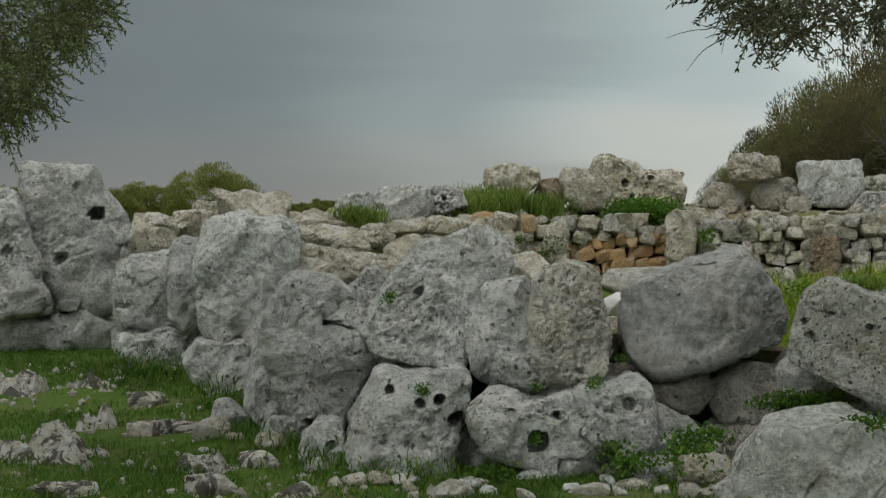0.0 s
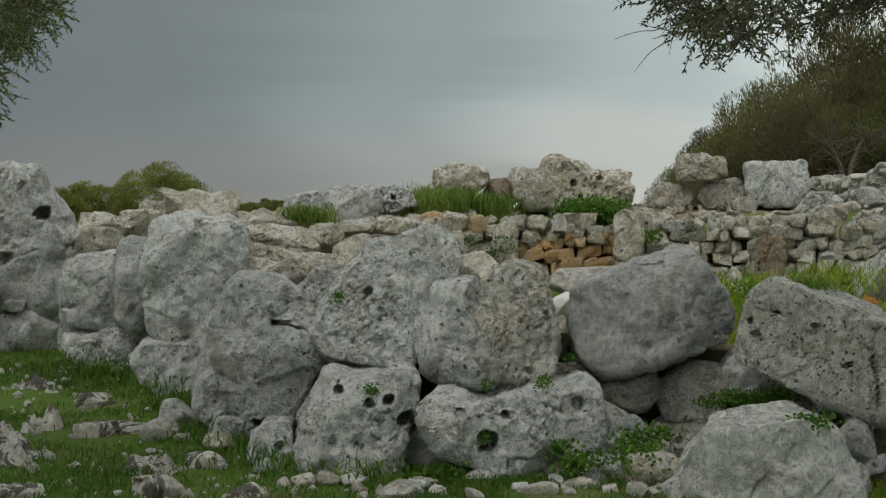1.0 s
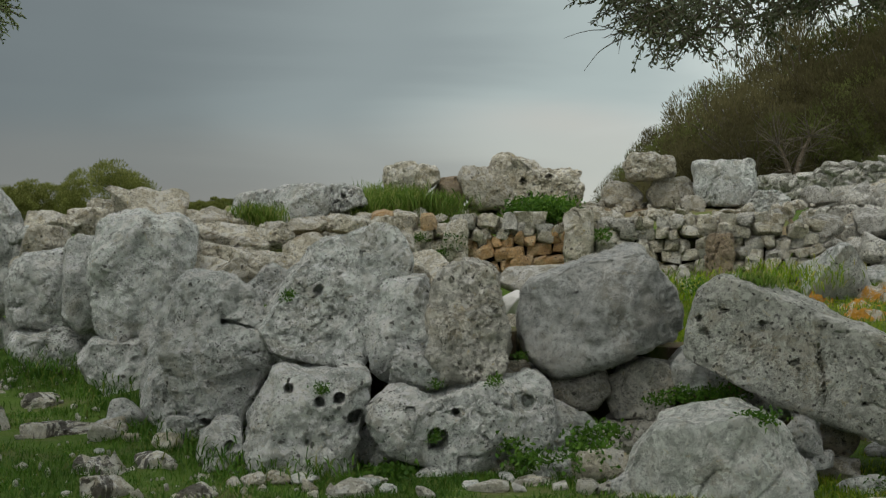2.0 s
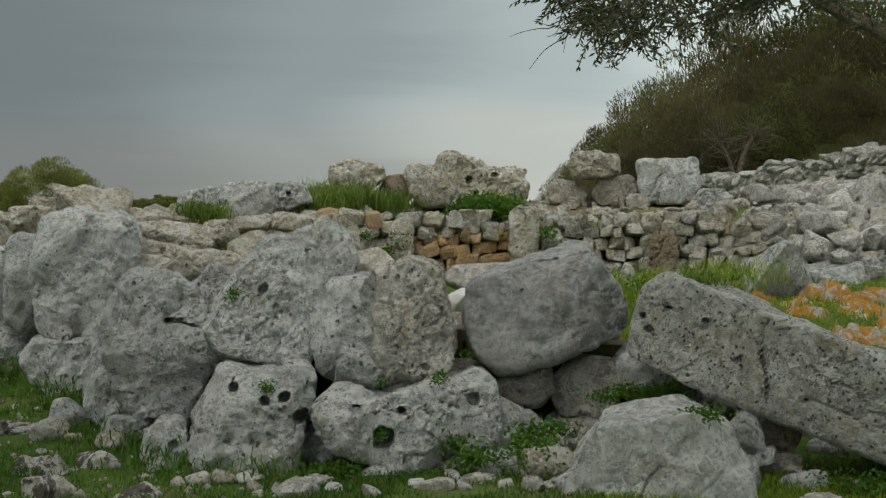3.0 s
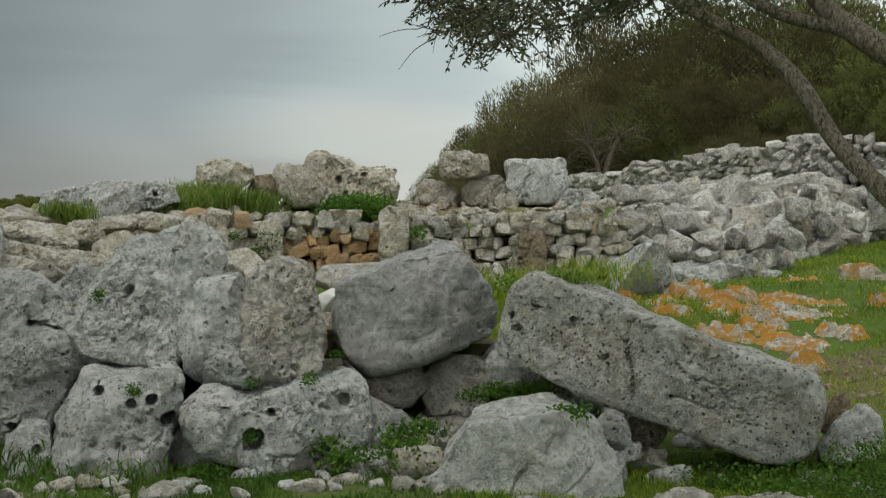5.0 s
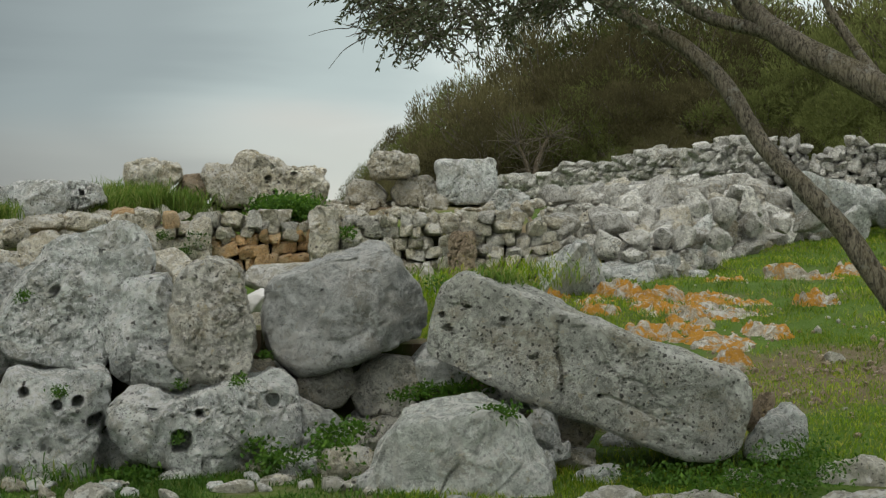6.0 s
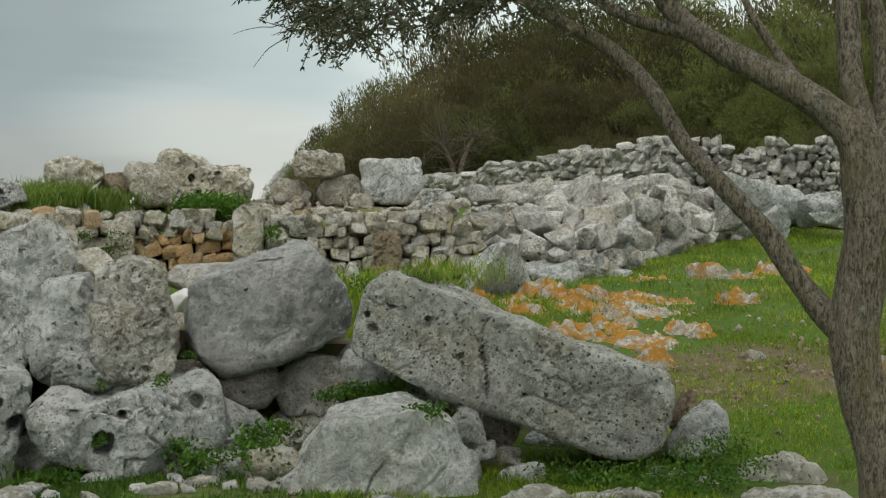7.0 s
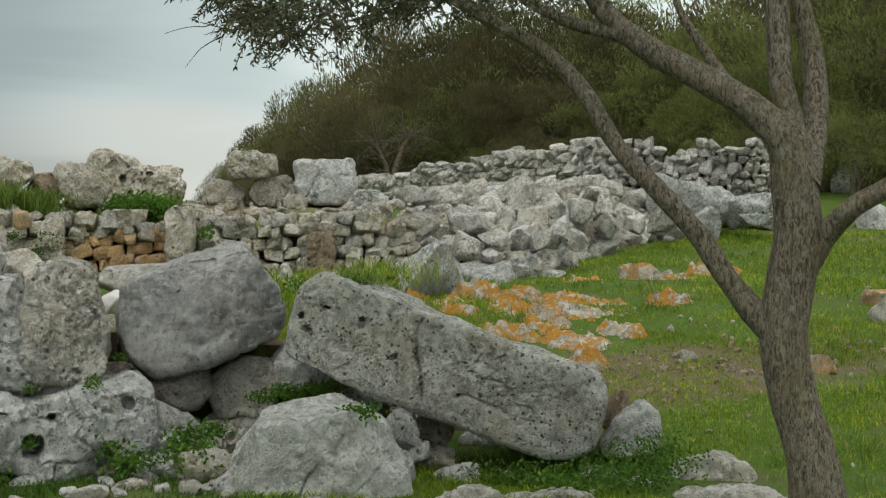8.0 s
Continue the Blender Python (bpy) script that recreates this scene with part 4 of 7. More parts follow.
rock("boulder", (1.45, 10.64, 0.28), (0.43, 0.8, 0.69), -7.8, 50, (0.99, 1.08, 1.27, 1.02, 1.02, 0.93, 0.95, 0.93, 1.06, 0.91, 0.97, 0.98, 1.1, 1), level=4, parent=WALL, cut=1.7)
rock("boulder", (-1.02, 11.76, 0.42), (1.08, 1.2, 0.94), 4.9, 51, (0.97, 0.99, 1.06, 0.96, 0.89, 0.8, 0.88, 0.96, 1.02, 1.01, 0.99, 1.01, 1.09, 0.92), level=4, parent=WALL, cut=1.7)
rock("boulder", (2.14, 10.72, 0.14), (0.79, 0.8, 0.88), -11.3, 52, (0.96, 1.11, 0.88, 0.85, 1.02, 0.97, 1, 0.94, 1.1, 1.09, 1, 1.02, 1.03, 0.94), level=4, parent=WALL, cut=1.7)
rock("boulder", (2.22, 8.49, 0.16), (1.18, 0.9, 0.71), -14.7, 53, (0.9, 0.9, 0.91, 0.95, 1.03, 1.1, 1.12, 1.04, 0.97, 0.93, 0.9, 0.89, 0.91, 0.84, 0.79, 0.77, 0.76, 0.77, 0.8, 0.87, 0.97, 1.09, 1.28, 1.31, 1.15, 1.06, 1.02, 1, 1.02, 1.06, 1.15, 1.31, 1.28, 1.1, 0.99, 0.93), level=6, material=BLOCK, label="large cracked grey limestone block lying below the wall", category="boulder", cracks=[(-0.066, -0.089, 62, 0.364, 0.035), (0.142, 0.152, 72, 0.2, 0.03), (0.331, -0.056, 50, 0.3, 0.03)], pits=0.5, lumps=0.55, broken=0.6, square=14, sides=[(98, 0.335), (150, 0.43), (67, 0.43), (14, 0.51), (180, 0.54), (270, 0.36)], fissures=0.25, cut=0.6)
rock("fallen_slab", (3.24, 8.95, 0.67), (2.24, 0.75, 0.63), -19.9, 54, (0.99, 0.99, 1.01, 1.04, 1.09, 1.07, 1.06, 0.94, 0.86, 0.83, 0.84, 0.86, 0.9, 0.96, 1.06, 1.17, 1.19, 1.23, 1.14, 1.08, 1.04, 1, 0.98, 0.99, 1.01, 1.06, 1.12, 1.19, 1.2, 1.14, 1.05, 0.99, 0.96, 0.97, 0.99, 1.03, 1.09, 1.11, 1.16, 1.15, 1.14, 1.1, 1.04, 1), level=6, material=PITTED, label="long tilted limestone slab leaning on smaller stones", category="stone slab", holes=[(0.131, -0.112, 0.03, 0.06), (-0.342, -0.033, 0.029, 0.04), (-0.61, 0.12, 0.018, 0.04), (-0.857, 0.108, 0.029, 0.05), (-0.927, -0.072, 0.033, 0.05), (-0.992, 0.001, 0.029, 0.05)], cracks=[(-0.2, 0.03, 112, 0.62, 0.05), (0.28, 0.05, -8, 0.5, 0.03), (0.45, -0.1, 4, 0.7, 0.025)], tilt=-21, sides=[(90, 0.315), (14, 1.07), (50, 1.0), (-20, 1.16), (-58, 0.72), (-90, 0.305), (180, 1.085), (212, 1.03), (138, 0.95)], pits=0.7, square=14, lumps=0.5, pit_size=0.05, fissures=0.3, cut=0.22, broken=0.35)
rock("boulder", (2.43, 9.75, 0.59), (0.45, 0.34, 0.28), -14.0, 55, (0.96, 0.92, 0.99, 1.01, 0.76, 0.71, 0.81, 0.94, 1.11, 1.01, 1.02, 1.01, 1.23, 1.01), level=4, parent=WALL, cut=1.7)
rock("boulder", (2.88, 8.79, 0.44), (0.14, 0.11, 0.13), -18.1, 56, (0.97, 1, 1.04, 0.97, 0.86, 0.8, 0.91, 0.86, 0.76, 0.82, 1.02, 0.97, 1.16, 1.03), level=4, parent=WALL, cut=1.7)
rock("boulder", (2.88, 8.73, 0.29), (0.2, 0.22, 0.28), -18.3, 57, (0.98, 1.05, 1.06, 0.97, 0.94, 0.96, 1.07, 0.99, 0.95, 1, 1.02, 1, 0.98, 0.96), level=4, parent=WALL, cut=1.7)
rock("boulder", (3.19, 9.03, 0.26), (0.26, 0.19, 0.25), -19.4, 58, (1, 0.92, 1.04, 1, 0.94, 0.97, 1.09, 0.94, 0.99, 1.12, 1.01, 0.99, 1.12, 0.95), level=4, material=WARM, parent=WALL, cut=1.7)
rock("boulder", (2.96, 8.66, 0.16), (0.15, 0.11, 0.11), -18.9, 59, (0.86, 1.06, 1.03, 0.92, 1, 1.02, 0.97, 0.97, 0.86, 0.85, 1.02, 0.89, 0.96, 0.82), level=4, parent=WALL, cut=1.7)
rock("boulder", (3.12, 8.84, 0.08), (0.25, 0.19, 0.15), -19.4, 60, (0.99, 1.07, 0.96, 0.88, 0.98, 0.96, 0.88, 0.92, 0.96, 0.95, 0.95, 1, 0.93, 0.9), level=4, material=WARM, parent=WALL, cut=1.7)
rock("boulder", (2.82, 8.57, -0), (0.17, 0.28, 0.37), -18.2, 61, (0.97, 0.97, 1.22, 1, 0.91, 0.93, 1.1, 0.95, 1.02, 0.98, 0.98, 1, 1.21, 1.01), level=4, parent=WALL, cut=1.7)
rock("boulder", (2.84, 9.14, 0.43), (0.24, 0.18, 0.16), -17.2, 62, (0.94, 0.91, 1.07, 0.99, 0.87, 0.87, 1.07, 0.98, 1.07, 1.13, 0.98, 0.92, 1.06, 0.99), level=4, parent=WALL, cut=1.7)
rock("boulder", (2.69, 9.3, 0.43), (0.24, 0.18, 0.14), -16.1, 63, (0.96, 1.02, 1.03, 0.96, 0.94, 0.97, 1.07, 0.98, 1.05, 0.97, 1, 0.9, 1, 1.04), level=4, parent=WALL, cut=1.7)
rock("boulder", (3.65, 9.34, -0.04), (0.41, 0.31, 0.37), -21.3, 64, (0.98, 0.99, 1.05, 0.93, 1.02, 1.03, 0.88, 0.87, 1.07, 1.04, 1.02, 0.97, 0.97, 0.88), level=4, parent=WALL, cut=1.7)
rock("boulder", (3.15, 8.42, -0.03), (0.26, 0.22, 0.3), -20.5, 65, (0.98, 1, 0.95, 0.94, 0.89, 0.85, 1.02, 1, 1.09, 0.98, 1.01, 0.94, 0.8, 0.84), level=4, parent=WALL, cut=1.7)
rock("boulder", (3.11, 10.32, 0.18), (1.29, 0.9, 0.73), -16.8, 66, (0.97, 0.92, 1.02, 0.91, 1.01, 1, 1.03, 0.98, 0.89, 0.86, 1.02, 0.9, 0.94, 0.86), level=4, parent=WALL, cut=1.7)
rock("boulder", (4.09, 9.57, 0.04), (1.1, 0.5, 0.51), -23.1, 67, (0.99, 1.09, 0.88, 0.85, 1, 1.06, 0.9, 0.89, 1.11, 1.02, 0.97, 0.86, 0.93, 1.06), level=4, material=WARM, parent=WALL, cut=1.7)
rock("boulder", (4.46, 8.92, 0.3), (0.19, 0.18, 0.23), -26.5, 68, (0.98, 1.01, 1.13, 0.99, 1, 1.19, 0.99, 0.99, 0.98, 1.2, 0.97, 0.93, 0.89, 0.84), level=4, material=REDDISH, label="small brown rounded stone beside a fallen slab", category="boulder", cut=1.7)
rock("boulder", (4.44, 8.61, 0.25), (0.41, 0.45, 0.38), -27.2, 69, (0.95, 0.93, 0.97, 0.98, 0.96, 0.99, 0.92, 0.7, 0.59, 0.53, 0.5, 0.5, 0.51, 0.56, 0.65, 0.82, 1.02, 1.25, 1.19, 1.08, 1.01, 0.91, 0.87, 0.88, 0.93, 0.97, 0.99, 1.02), label="pale wedge-shaped stone in the grass", category="boulder", pits=0.2)
rock("boulder", (-4.14, 16.21, 1.51), (1.17, 0.8, 1.74), 14.3, 70, (0.97, 0.96, 0.95, 0.84, 0.79, 0.88, 0.98, 0.98, 1.02, 1.09, 1.2, 1.21, 1.09, 0.94, 0.86, 0.63, 0.57, 0.56, 0.57, 0.62, 0.73, 1, 1.02, 1.1, 1.25, 1.16, 1.06, 1.02), parent=PILLAR_WALL, label="tall upright pillar stone with a round hole", holes=[(0.207, 0.272, 0.084, 0.25), (-0.181, -0.226, 0.071, 0.15), (0.233, 0.065, 0.026, 0.05), (-0.019, 0.563, 0.058, 0.06)], pits=1.0, lumps=0.8, cut=0.4, square=9, sides=[(93, 0.82), (33, 0.6), (-7, 0.57), (270, 0.86), (188, 0.49), (218, 0.57)])
rock("boulder", (-4.41, 16.21, 1.13), (0.34, 0.7, 0.75), 15.2, 71, (0.97, 0.97, 1.03, 1.01, 0.96, 0.96, 1.01, 0.95, 0.93, 0.95, 1.03, 1.19, 1.07, 0.96, 0.91, 0.91, 0.96, 1.06, 1.17, 1.03, 0.97, 0.95, 0.99, 1.09, 1.28, 1.14, 1.07, 1.01), parent=PILLAR_WALL)
rock("boulder", (-4.88, 15.84, 1.31), (0.97, 0.9, 1.43), 17.1, 72, (0.84, 0.75, 0.71, 0.71, 0.74, 0.82, 0.96, 0.99, 1, 0.93, 0.86, 0.83, 0.84, 0.89, 0.89, 0.94, 1.06, 1.28, 1.19, 1.11, 1.02, 0.99, 1.01, 1.09, 1.13, 1.2, 1.06, 0.94), parent=PILLAR_WALL, holes=[(0.144, -0.425, 0.077, 0.15), (0.048, 0.054, 0.058, 0.08)], pits=1.0, lumps=0.8, cut=0.5)
rock("boulder", (-4.77, 15.58, 0.93), (0.9, 0.7, 0.6), 17.0, 73, (0.93, 0.84, 0.8, 0.81, 0.85, 0.96, 1.01, 0.96, 0.96, 1, 0.98, 0.9, 0.87, 0.89, 0.95, 0.99, 0.99, 1.05, 1.17, 1.09, 0.99, 0.95, 0.96, 1.02, 1.15, 1.2, 1.07, 1.01), parent=PILLAR_WALL)
rock("boulder", (-4.44, 15.95, 0.72), (0.22, 0.6, 0.2), 15.6, 74, (0.99, 1.04, 1.01, 1.02, 0.9, 0.97, 0.99, 0.95, 1.05, 1.1, 0.98, 1.01, 0.96, 0.9), level=4, parent=PILLAR_WALL, cut=1.7)
rock("boulder", (-4.25, 16, 0.76), (0.21, 0.6, 0.15), 14.9, 75, (1, 0.96, 0.97, 0.89, 1, 0.9, 0.92, 0.96, 0.96, 0.84, 0.91, 0.95, 0.85, 0.83), level=4, parent=PILLAR_WALL, cut=1.7)
rock("boulder", (-4.32, 15.98, 0.46), (0.41, 0.6, 0.44), 15.1, 76, (0.95, 1.03, 1.07, 0.96, 0.94, 0.87, 0.98, 1, 0.88, 0.86, 1.02, 0.92, 1, 0.87), level=4, parent=PILLAR_WALL, cut=1.7)
rock("boulder", (-4.85, 15.82, 0.44), (1.05, 0.6, 0.52), 17.0, 77, (0.92, 0.89, 0.84, 0.91, 0.89, 0.87, 1, 0.98, 0.87, 0.84, 1, 0.93, 0.99, 0.97), level=4, parent=PILLAR_WALL, cut=1.7)
rock("boulder", (-4.02, 16.06, 0.44), (0.88, 0.6, 0.55), 14.0, 78, (0.92, 0.87, 1.01, 1.02, 1.01, 0.92, 1.03, 0.94, 0.85, 0.88, 0.97, 1.02, 0.86, 0.91), level=4, parent=PILLAR_WALL, cut=1.7)
rock("boulder", (-3.59, 16.16, 1.51), (0.27, 0.6, 0.27), 12.5, 79, (0.9, 0.81, 0.89, 0.95, 1, 1.04, 1.08, 0.99, 1.02, 0.96, 0.92, 1, 0.93, 0.93), level=4, parent=PILLAR_WALL, cut=1.7)
rock("boulder", (-3.52, 16.17, 1.16), (0.24, 0.6, 0.61), 12.3, 80, (0.98, 0.97, 1.13, 1.01, 1, 0.89, 0.79, 0.86, 1, 0.94, 1.01, 0.96, 1.12, 0.99), level=4, parent=PILLAR_WALL, cut=1.7)
rock("boulder", (-3.12, 15.32, 1.46), (0.43, 0.33, 0.37), 11.5, 81, (0.98, 1, 1.01, 0.91, 1.02, 1.12, 1.1, 1, 1.11, 1.06, 0.99, 0.9, 1.02, 0.97), level=4, material=WARM, parent=HOUSE, lumps=1.5, cut=1.7)
rock("boulder", (-3.2, 16.05, 1.63), (0.52, 0.4, 0.32), 11.3, 82, (0.92, 1.07, 1.18, 1.01, 0.84, 0.8, 0.94, 0.99, 1.08, 0.94, 0.97, 0.99, 1.02, 0.87), level=4, material=WARM, parent=HOUSE, lumps=1.5, cut=1.7)
rock("boulder", (-2.93, 16.26, 1.64), (0.37, 0.28, 0.24), 10.2, 83, (0.87, 0.8, 0.89, 1, 0.92, 0.98, 0.99, 0.96, 0.95, 0.95, 1.03, 1.03, 0.99, 0.98), level=4, material=WARM, parent=HOUSE, lumps=1.5, cut=1.7)
rock("boulder", (-2.85, 16.51, 1.72), (0.47, 0.36, 0.23), 9.8, 84, (0.99, 1, 1.18, 1, 1, 1.18, 0.97, 0.95, 1.01, 1.03, 0.99, 0.94, 1.1, 1.02), level=4, material=WARM, parent=HOUSE, lumps=1.5, cut=1.7)
rock("boulder", (-2.59, 16.79, 1.76), (0.59, 0.45, 0.28), 8.8, 85, (0.97, 1.01, 0.9, 0.89, 0.93, 0.84, 0.86, 0.91, 0.95, 0.91, 1.02, 0.95, 1.1, 0.97), level=4, material=WARM, parent=HOUSE, lumps=1.5, cut=1.7)
rock("boulder", (-3.22, 14.77, 1.05), (0.34, 0.28, 0.37), 12.3, 86, (0.96, 0.99, 1.13, 1, 0.93, 1.02, 0.85, 0.86, 1.09, 1.13, 0.99, 0.94, 1.11, 1.08), level=4, material=WARM, parent=HOUSE, lumps=1.5, cut=1.7)
rock("boulder", (-2.13, 15.03, 1.56), (0.56, 0.43, 0.34), 8.1, 87, (0.94, 0.86, 0.98, 0.96, 0.91, 0.92, 1.1, 0.88, 0.87, 0.87, 0.9, 0.97, 1.06, 1.06), level=4, material=WARM, parent=HOUSE, lumps=1.5, cut=1.7)
rock("boulder", (-1.48, 16.43, 1.62), (0.61, 0.46, 0.29), 5.2, 88, (0.95, 1.09, 1.03, 0.91, 0.99, 1.13, 1.08, 0.93, 0.94, 0.95, 1, 0.94, 0.94, 0.86), level=4, material=WARM, parent=HOUSE, lumps=1.5, cut=1.7)
rock("boulder", (-1.08, 14.66, 1.48), (0.63, 0.48, 0.33), 4.2, 89, (0.94, 0.9, 0.93, 0.92, 0.9, 0.82, 0.93, 0.98, 1.04, 0.88, 0.91, 0.99, 0.96, 0.93), level=4, material=WARM, parent=HOUSE, lumps=1.5, cut=1.7)
rock("boulder", (-1.22, 13.6, 1.32), (0.49, 0.37, 0.23), 5.1, 90, (0.94, 0.93, 1.01, 1, 1, 1.18, 1.09, 0.99, 1.11, 0.96, 1.01, 0.96, 0.81, 0.78), level=4, material=WARM, parent=HOUSE, lumps=1.5, cut=1.7)
rock("boulder", (-0.68, 12.46, 1.26), (0.55, 0.42, 0.25), 3.1, 91, (0.96, 0.97, 0.95, 0.87, 0.97, 1, 1, 0.99, 1.05, 1.02, 0.96, 0.85, 0.93, 0.96), level=4, material=WARM, parent=HOUSE, lumps=1.5, cut=1.7)
rock("boulder", (-0.66, 14.7, 1.5), (0.36, 0.28, 0.26), 2.6, 92, (0.92, 0.96, 1.05, 1, 0.99, 1, 1, 0.97, 0.88, 0.82, 0.95, 0.91, 0.9, 0.82), level=4, material=WARM, parent=HOUSE, lumps=1.5, cut=1.7)
rock("boulder", (-0.92, 14.28, 1.41), (0.35, 0.27, 0.18), 3.7, 93, (0.97, 0.86, 0.88, 0.84, 0.99, 0.95, 1, 0.98, 1.1, 1.14, 1.02, 0.97, 1.13, 0.98), level=4, material=WARM, parent=HOUSE, lumps=1.5, cut=1.7)
rock("boulder", (-1.51, 15.04, 1.48), (0.37, 0.28, 0.22), 5.7, 94, (0.9, 0.84, 0.97, 1.02, 1.01, 0.93, 1.02, 0.96, 1.01, 0.96, 0.94, 0.98, 1.11, 1.09), level=4, material=WARM, parent=HOUSE, lumps=1.5, cut=1.7)
rock("boulder", (-0.34, 13.64, 1.39), (0.45, 0.34, 0.28), 1.4, 95, (0.97, 0.99, 1.06, 0.97, 0.94, 0.97, 1.01, 0.95, 1.1, 1.09, 0.94, 0.83, 0.91, 0.91), level=4, material=WARM, parent=HOUSE, lumps=1.5, cut=1.7)
rock("boulder", (-1.41, 12.9, 1.24), (0.56, 0.42, 0.24), 6.2, 96, (0.85, 1.11, 0.83, 0.78, 0.91, 1.07, 1.01, 0.95, 1.09, 1.05, 1.03, 0.95, 1.08, 0.9), level=4, material=WARM, parent=HOUSE, lumps=1.5, cut=1.7)
rock("boulder", (-0.85, 11.69, 1.19), (0.38, 0.29, 0.24), 4.2, 97, (0.93, 1.03, 1.06, 0.94, 1, 0.97, 1.11, 0.98, 1.06, 1, 0.96, 0.92, 0.93, 0.84), level=4, material=WARM, parent=HOUSE, lumps=1.5, cut=1.7)
rock("boulder", (-2.11, 16.54, 1.67), (0.55, 0.42, 0.21), 7.3, 98, (0.97, 0.92, 1, 0.98, 0.96, 1.06, 1.1, 0.98, 0.86, 0.72, 0.75, 0.92, 1.03, 0.9), level=4, material=WARM, parent=HOUSE, lumps=1.5, cut=1.7)
rock("boulder", (-1.93, 17.56, 1.75), (0.51, 0.39, 0.14), 6.3, 99, (0.96, 1.1, 0.93, 0.9, 0.99, 1.03, 1.1, 0.95, 0.91, 0.82, 0.91, 1.01, 1.22, 1.01), level=4, material=WARM, parent=HOUSE, lumps=1.5, cut=1.7)
rock("boulder", (-1.17, 17.09, 1.7), (0.42, 0.32, 0.19), 3.9, 100, (0.97, 1.03, 0.99, 1, 0.88, 0.91, 1.09, 0.89, 0.9, 0.93, 1, 1.02, 0.97, 1.02), level=4, material=WARM, parent=HOUSE, lumps=1.5, cut=1.7)
rock("boulder", (-0.38, 16.14, 1.63), (0.46, 0.35, 0.18), 1.3, 101, (0.97, 0.92, 1.07, 0.97, 0.94, 0.89, 1.04, 1, 1.11, 0.98, 1.01, 0.92, 0.78, 0.81), level=4, material=WARM, parent=HOUSE, lumps=1.5, cut=1.7)
rock("boulder", (0.04, 16.17, 1.63), (0.53, 0.4, 0.23), -0.1, 102, (0.94, 1.06, 1.21, 1, 1.01, 1, 1.08, 0.87, 0.88, 1.01, 1, 0.97, 1.09, 0.91), level=4, material=WARM, parent=HOUSE, lumps=1.5, cut=1.7)
rock("boulder", (0.52, 16.34, 1.57), (0.47, 0.36, 0.26), -1.8, 103, (0.95, 1.1, 0.94, 0.92, 0.97, 1.01, 0.91, 0.9, 1.09, 1.04, 1.02, 1, 1.22, 1.01), level=4, material=WARM, parent=HOUSE, lumps=1.5, cut=1.7)
rock("boulder", (0.6, 14.59, 1.39), (0.21, 0.25, 0.33), -2.3, 104, (0.97, 0.97, 1.22, 0.97, 0.85, 0.85, 0.87, 0.91, 0.91, 0.81, 0.88, 1, 1.08, 0.96), level=4, material=WARM, parent=HOUSE, lumps=1.5, cut=1.7)
rock("boulder", (0.74, 13.34, 1.26), (0.49, 0.37, 0.21), -3.2, 105, (0.97, 1.01, 1.15, 0.97, 1.01, 1.16, 1.02, 0.95, 1.09, 1.03, 1, 1.03, 0.86, 0.89), level=4, material=WARM, parent=HOUSE, lumps=1.5, cut=1.7)
rock("boulder", (0.55, 12.11, 1.18), (0.4, 0.3, 0.25), -2.6, 106, (0.97, 1.1, 1.02, 0.97, 0.96, 1.07, 1.08, 0.92, 0.98, 1.01, 1, 0.96, 1.13, 1.02), level=4, material=WARM, parent=HOUSE, lumps=1.5, cut=1.7)
rock("boulder", (-0.46, 17.13, 1.78), (0.72, 0.8, 0.7), 1.5, 107, (0.81, 0.97, 1.04, 1.08, 1.15, 1.03, 0.97, 0.97, 1.02, 1.04, 1.08, 1.18, 1.09, 0.99, 0.95, 0.94, 0.75, 0.65, 0.65, 0.69, 0.77, 0.93, 0.87, 0.75, 0.7, 0.68, 0.69, 0.72), parent=HOUSE, label="upright pale grey boulder")
rock("boulder", (-0.99, 17.35, 1.9), (0.57, 0.43, 0.32), 3.3, 108, (0.98, 1.06, 1.12, 0.99, 0.91, 0.91, 1.08, 0.99, 1.02, 0.95, 0.98, 1, 1.12, 1.01), level=4, parent=HOUSE, cut=1.7)
rock("boulder", (0.01, 17.61, 1.96), (0.58, 0.5, 0.33), -0.0, 109, (0.9, 0.88, 0.9, 0.97, 0.91, 0.85, 0.85, 0.88, 0.98, 1.04, 1, 1.01, 1.07, 0.96, 0.88, 0.84, 0.85, 0.91, 1.03, 1, 0.97, 0.98, 0.97, 0.91, 0.91, 0.96, 1.06, 0.97), parent=HOUSE, holes=[(0, 0.021, 0.048, 0.1), (-0.172, 0, 0.034, 0.08)], pits=1.6)
rock("boulder", (-0.54, 11.65, 1.04), (0.51, 0.39, 0.45), 2.7, 110, (0.83, 0.79, 0.92, 0.94, 0.93, 0.84, 0.93, 0.99, 1.07, 1.05, 1.02, 0.99, 1.03, 1.11), level=4, parent=HOUSE, lumps=1.5, cut=1.7)
rock("boulder", (1.7, 13.34, 1.1), (0.48, 0.6, 0.26), -7.2, 111, (1, 1.03, 1.11, 1.28, 1.28, 1.11, 1.03, 1, 1.03, 1.11, 1.28, 1.28, 1.11, 1.03, 1, 1.03, 1.11, 1.27, 1.09, 1, 0.96, 0.98, 0.99, 1.02, 1.1, 1.27, 1.11, 1.03), level=4, material=PALE, parent=HOUSE, label="smooth pale dressed block", pits=0, lumps=0.3)
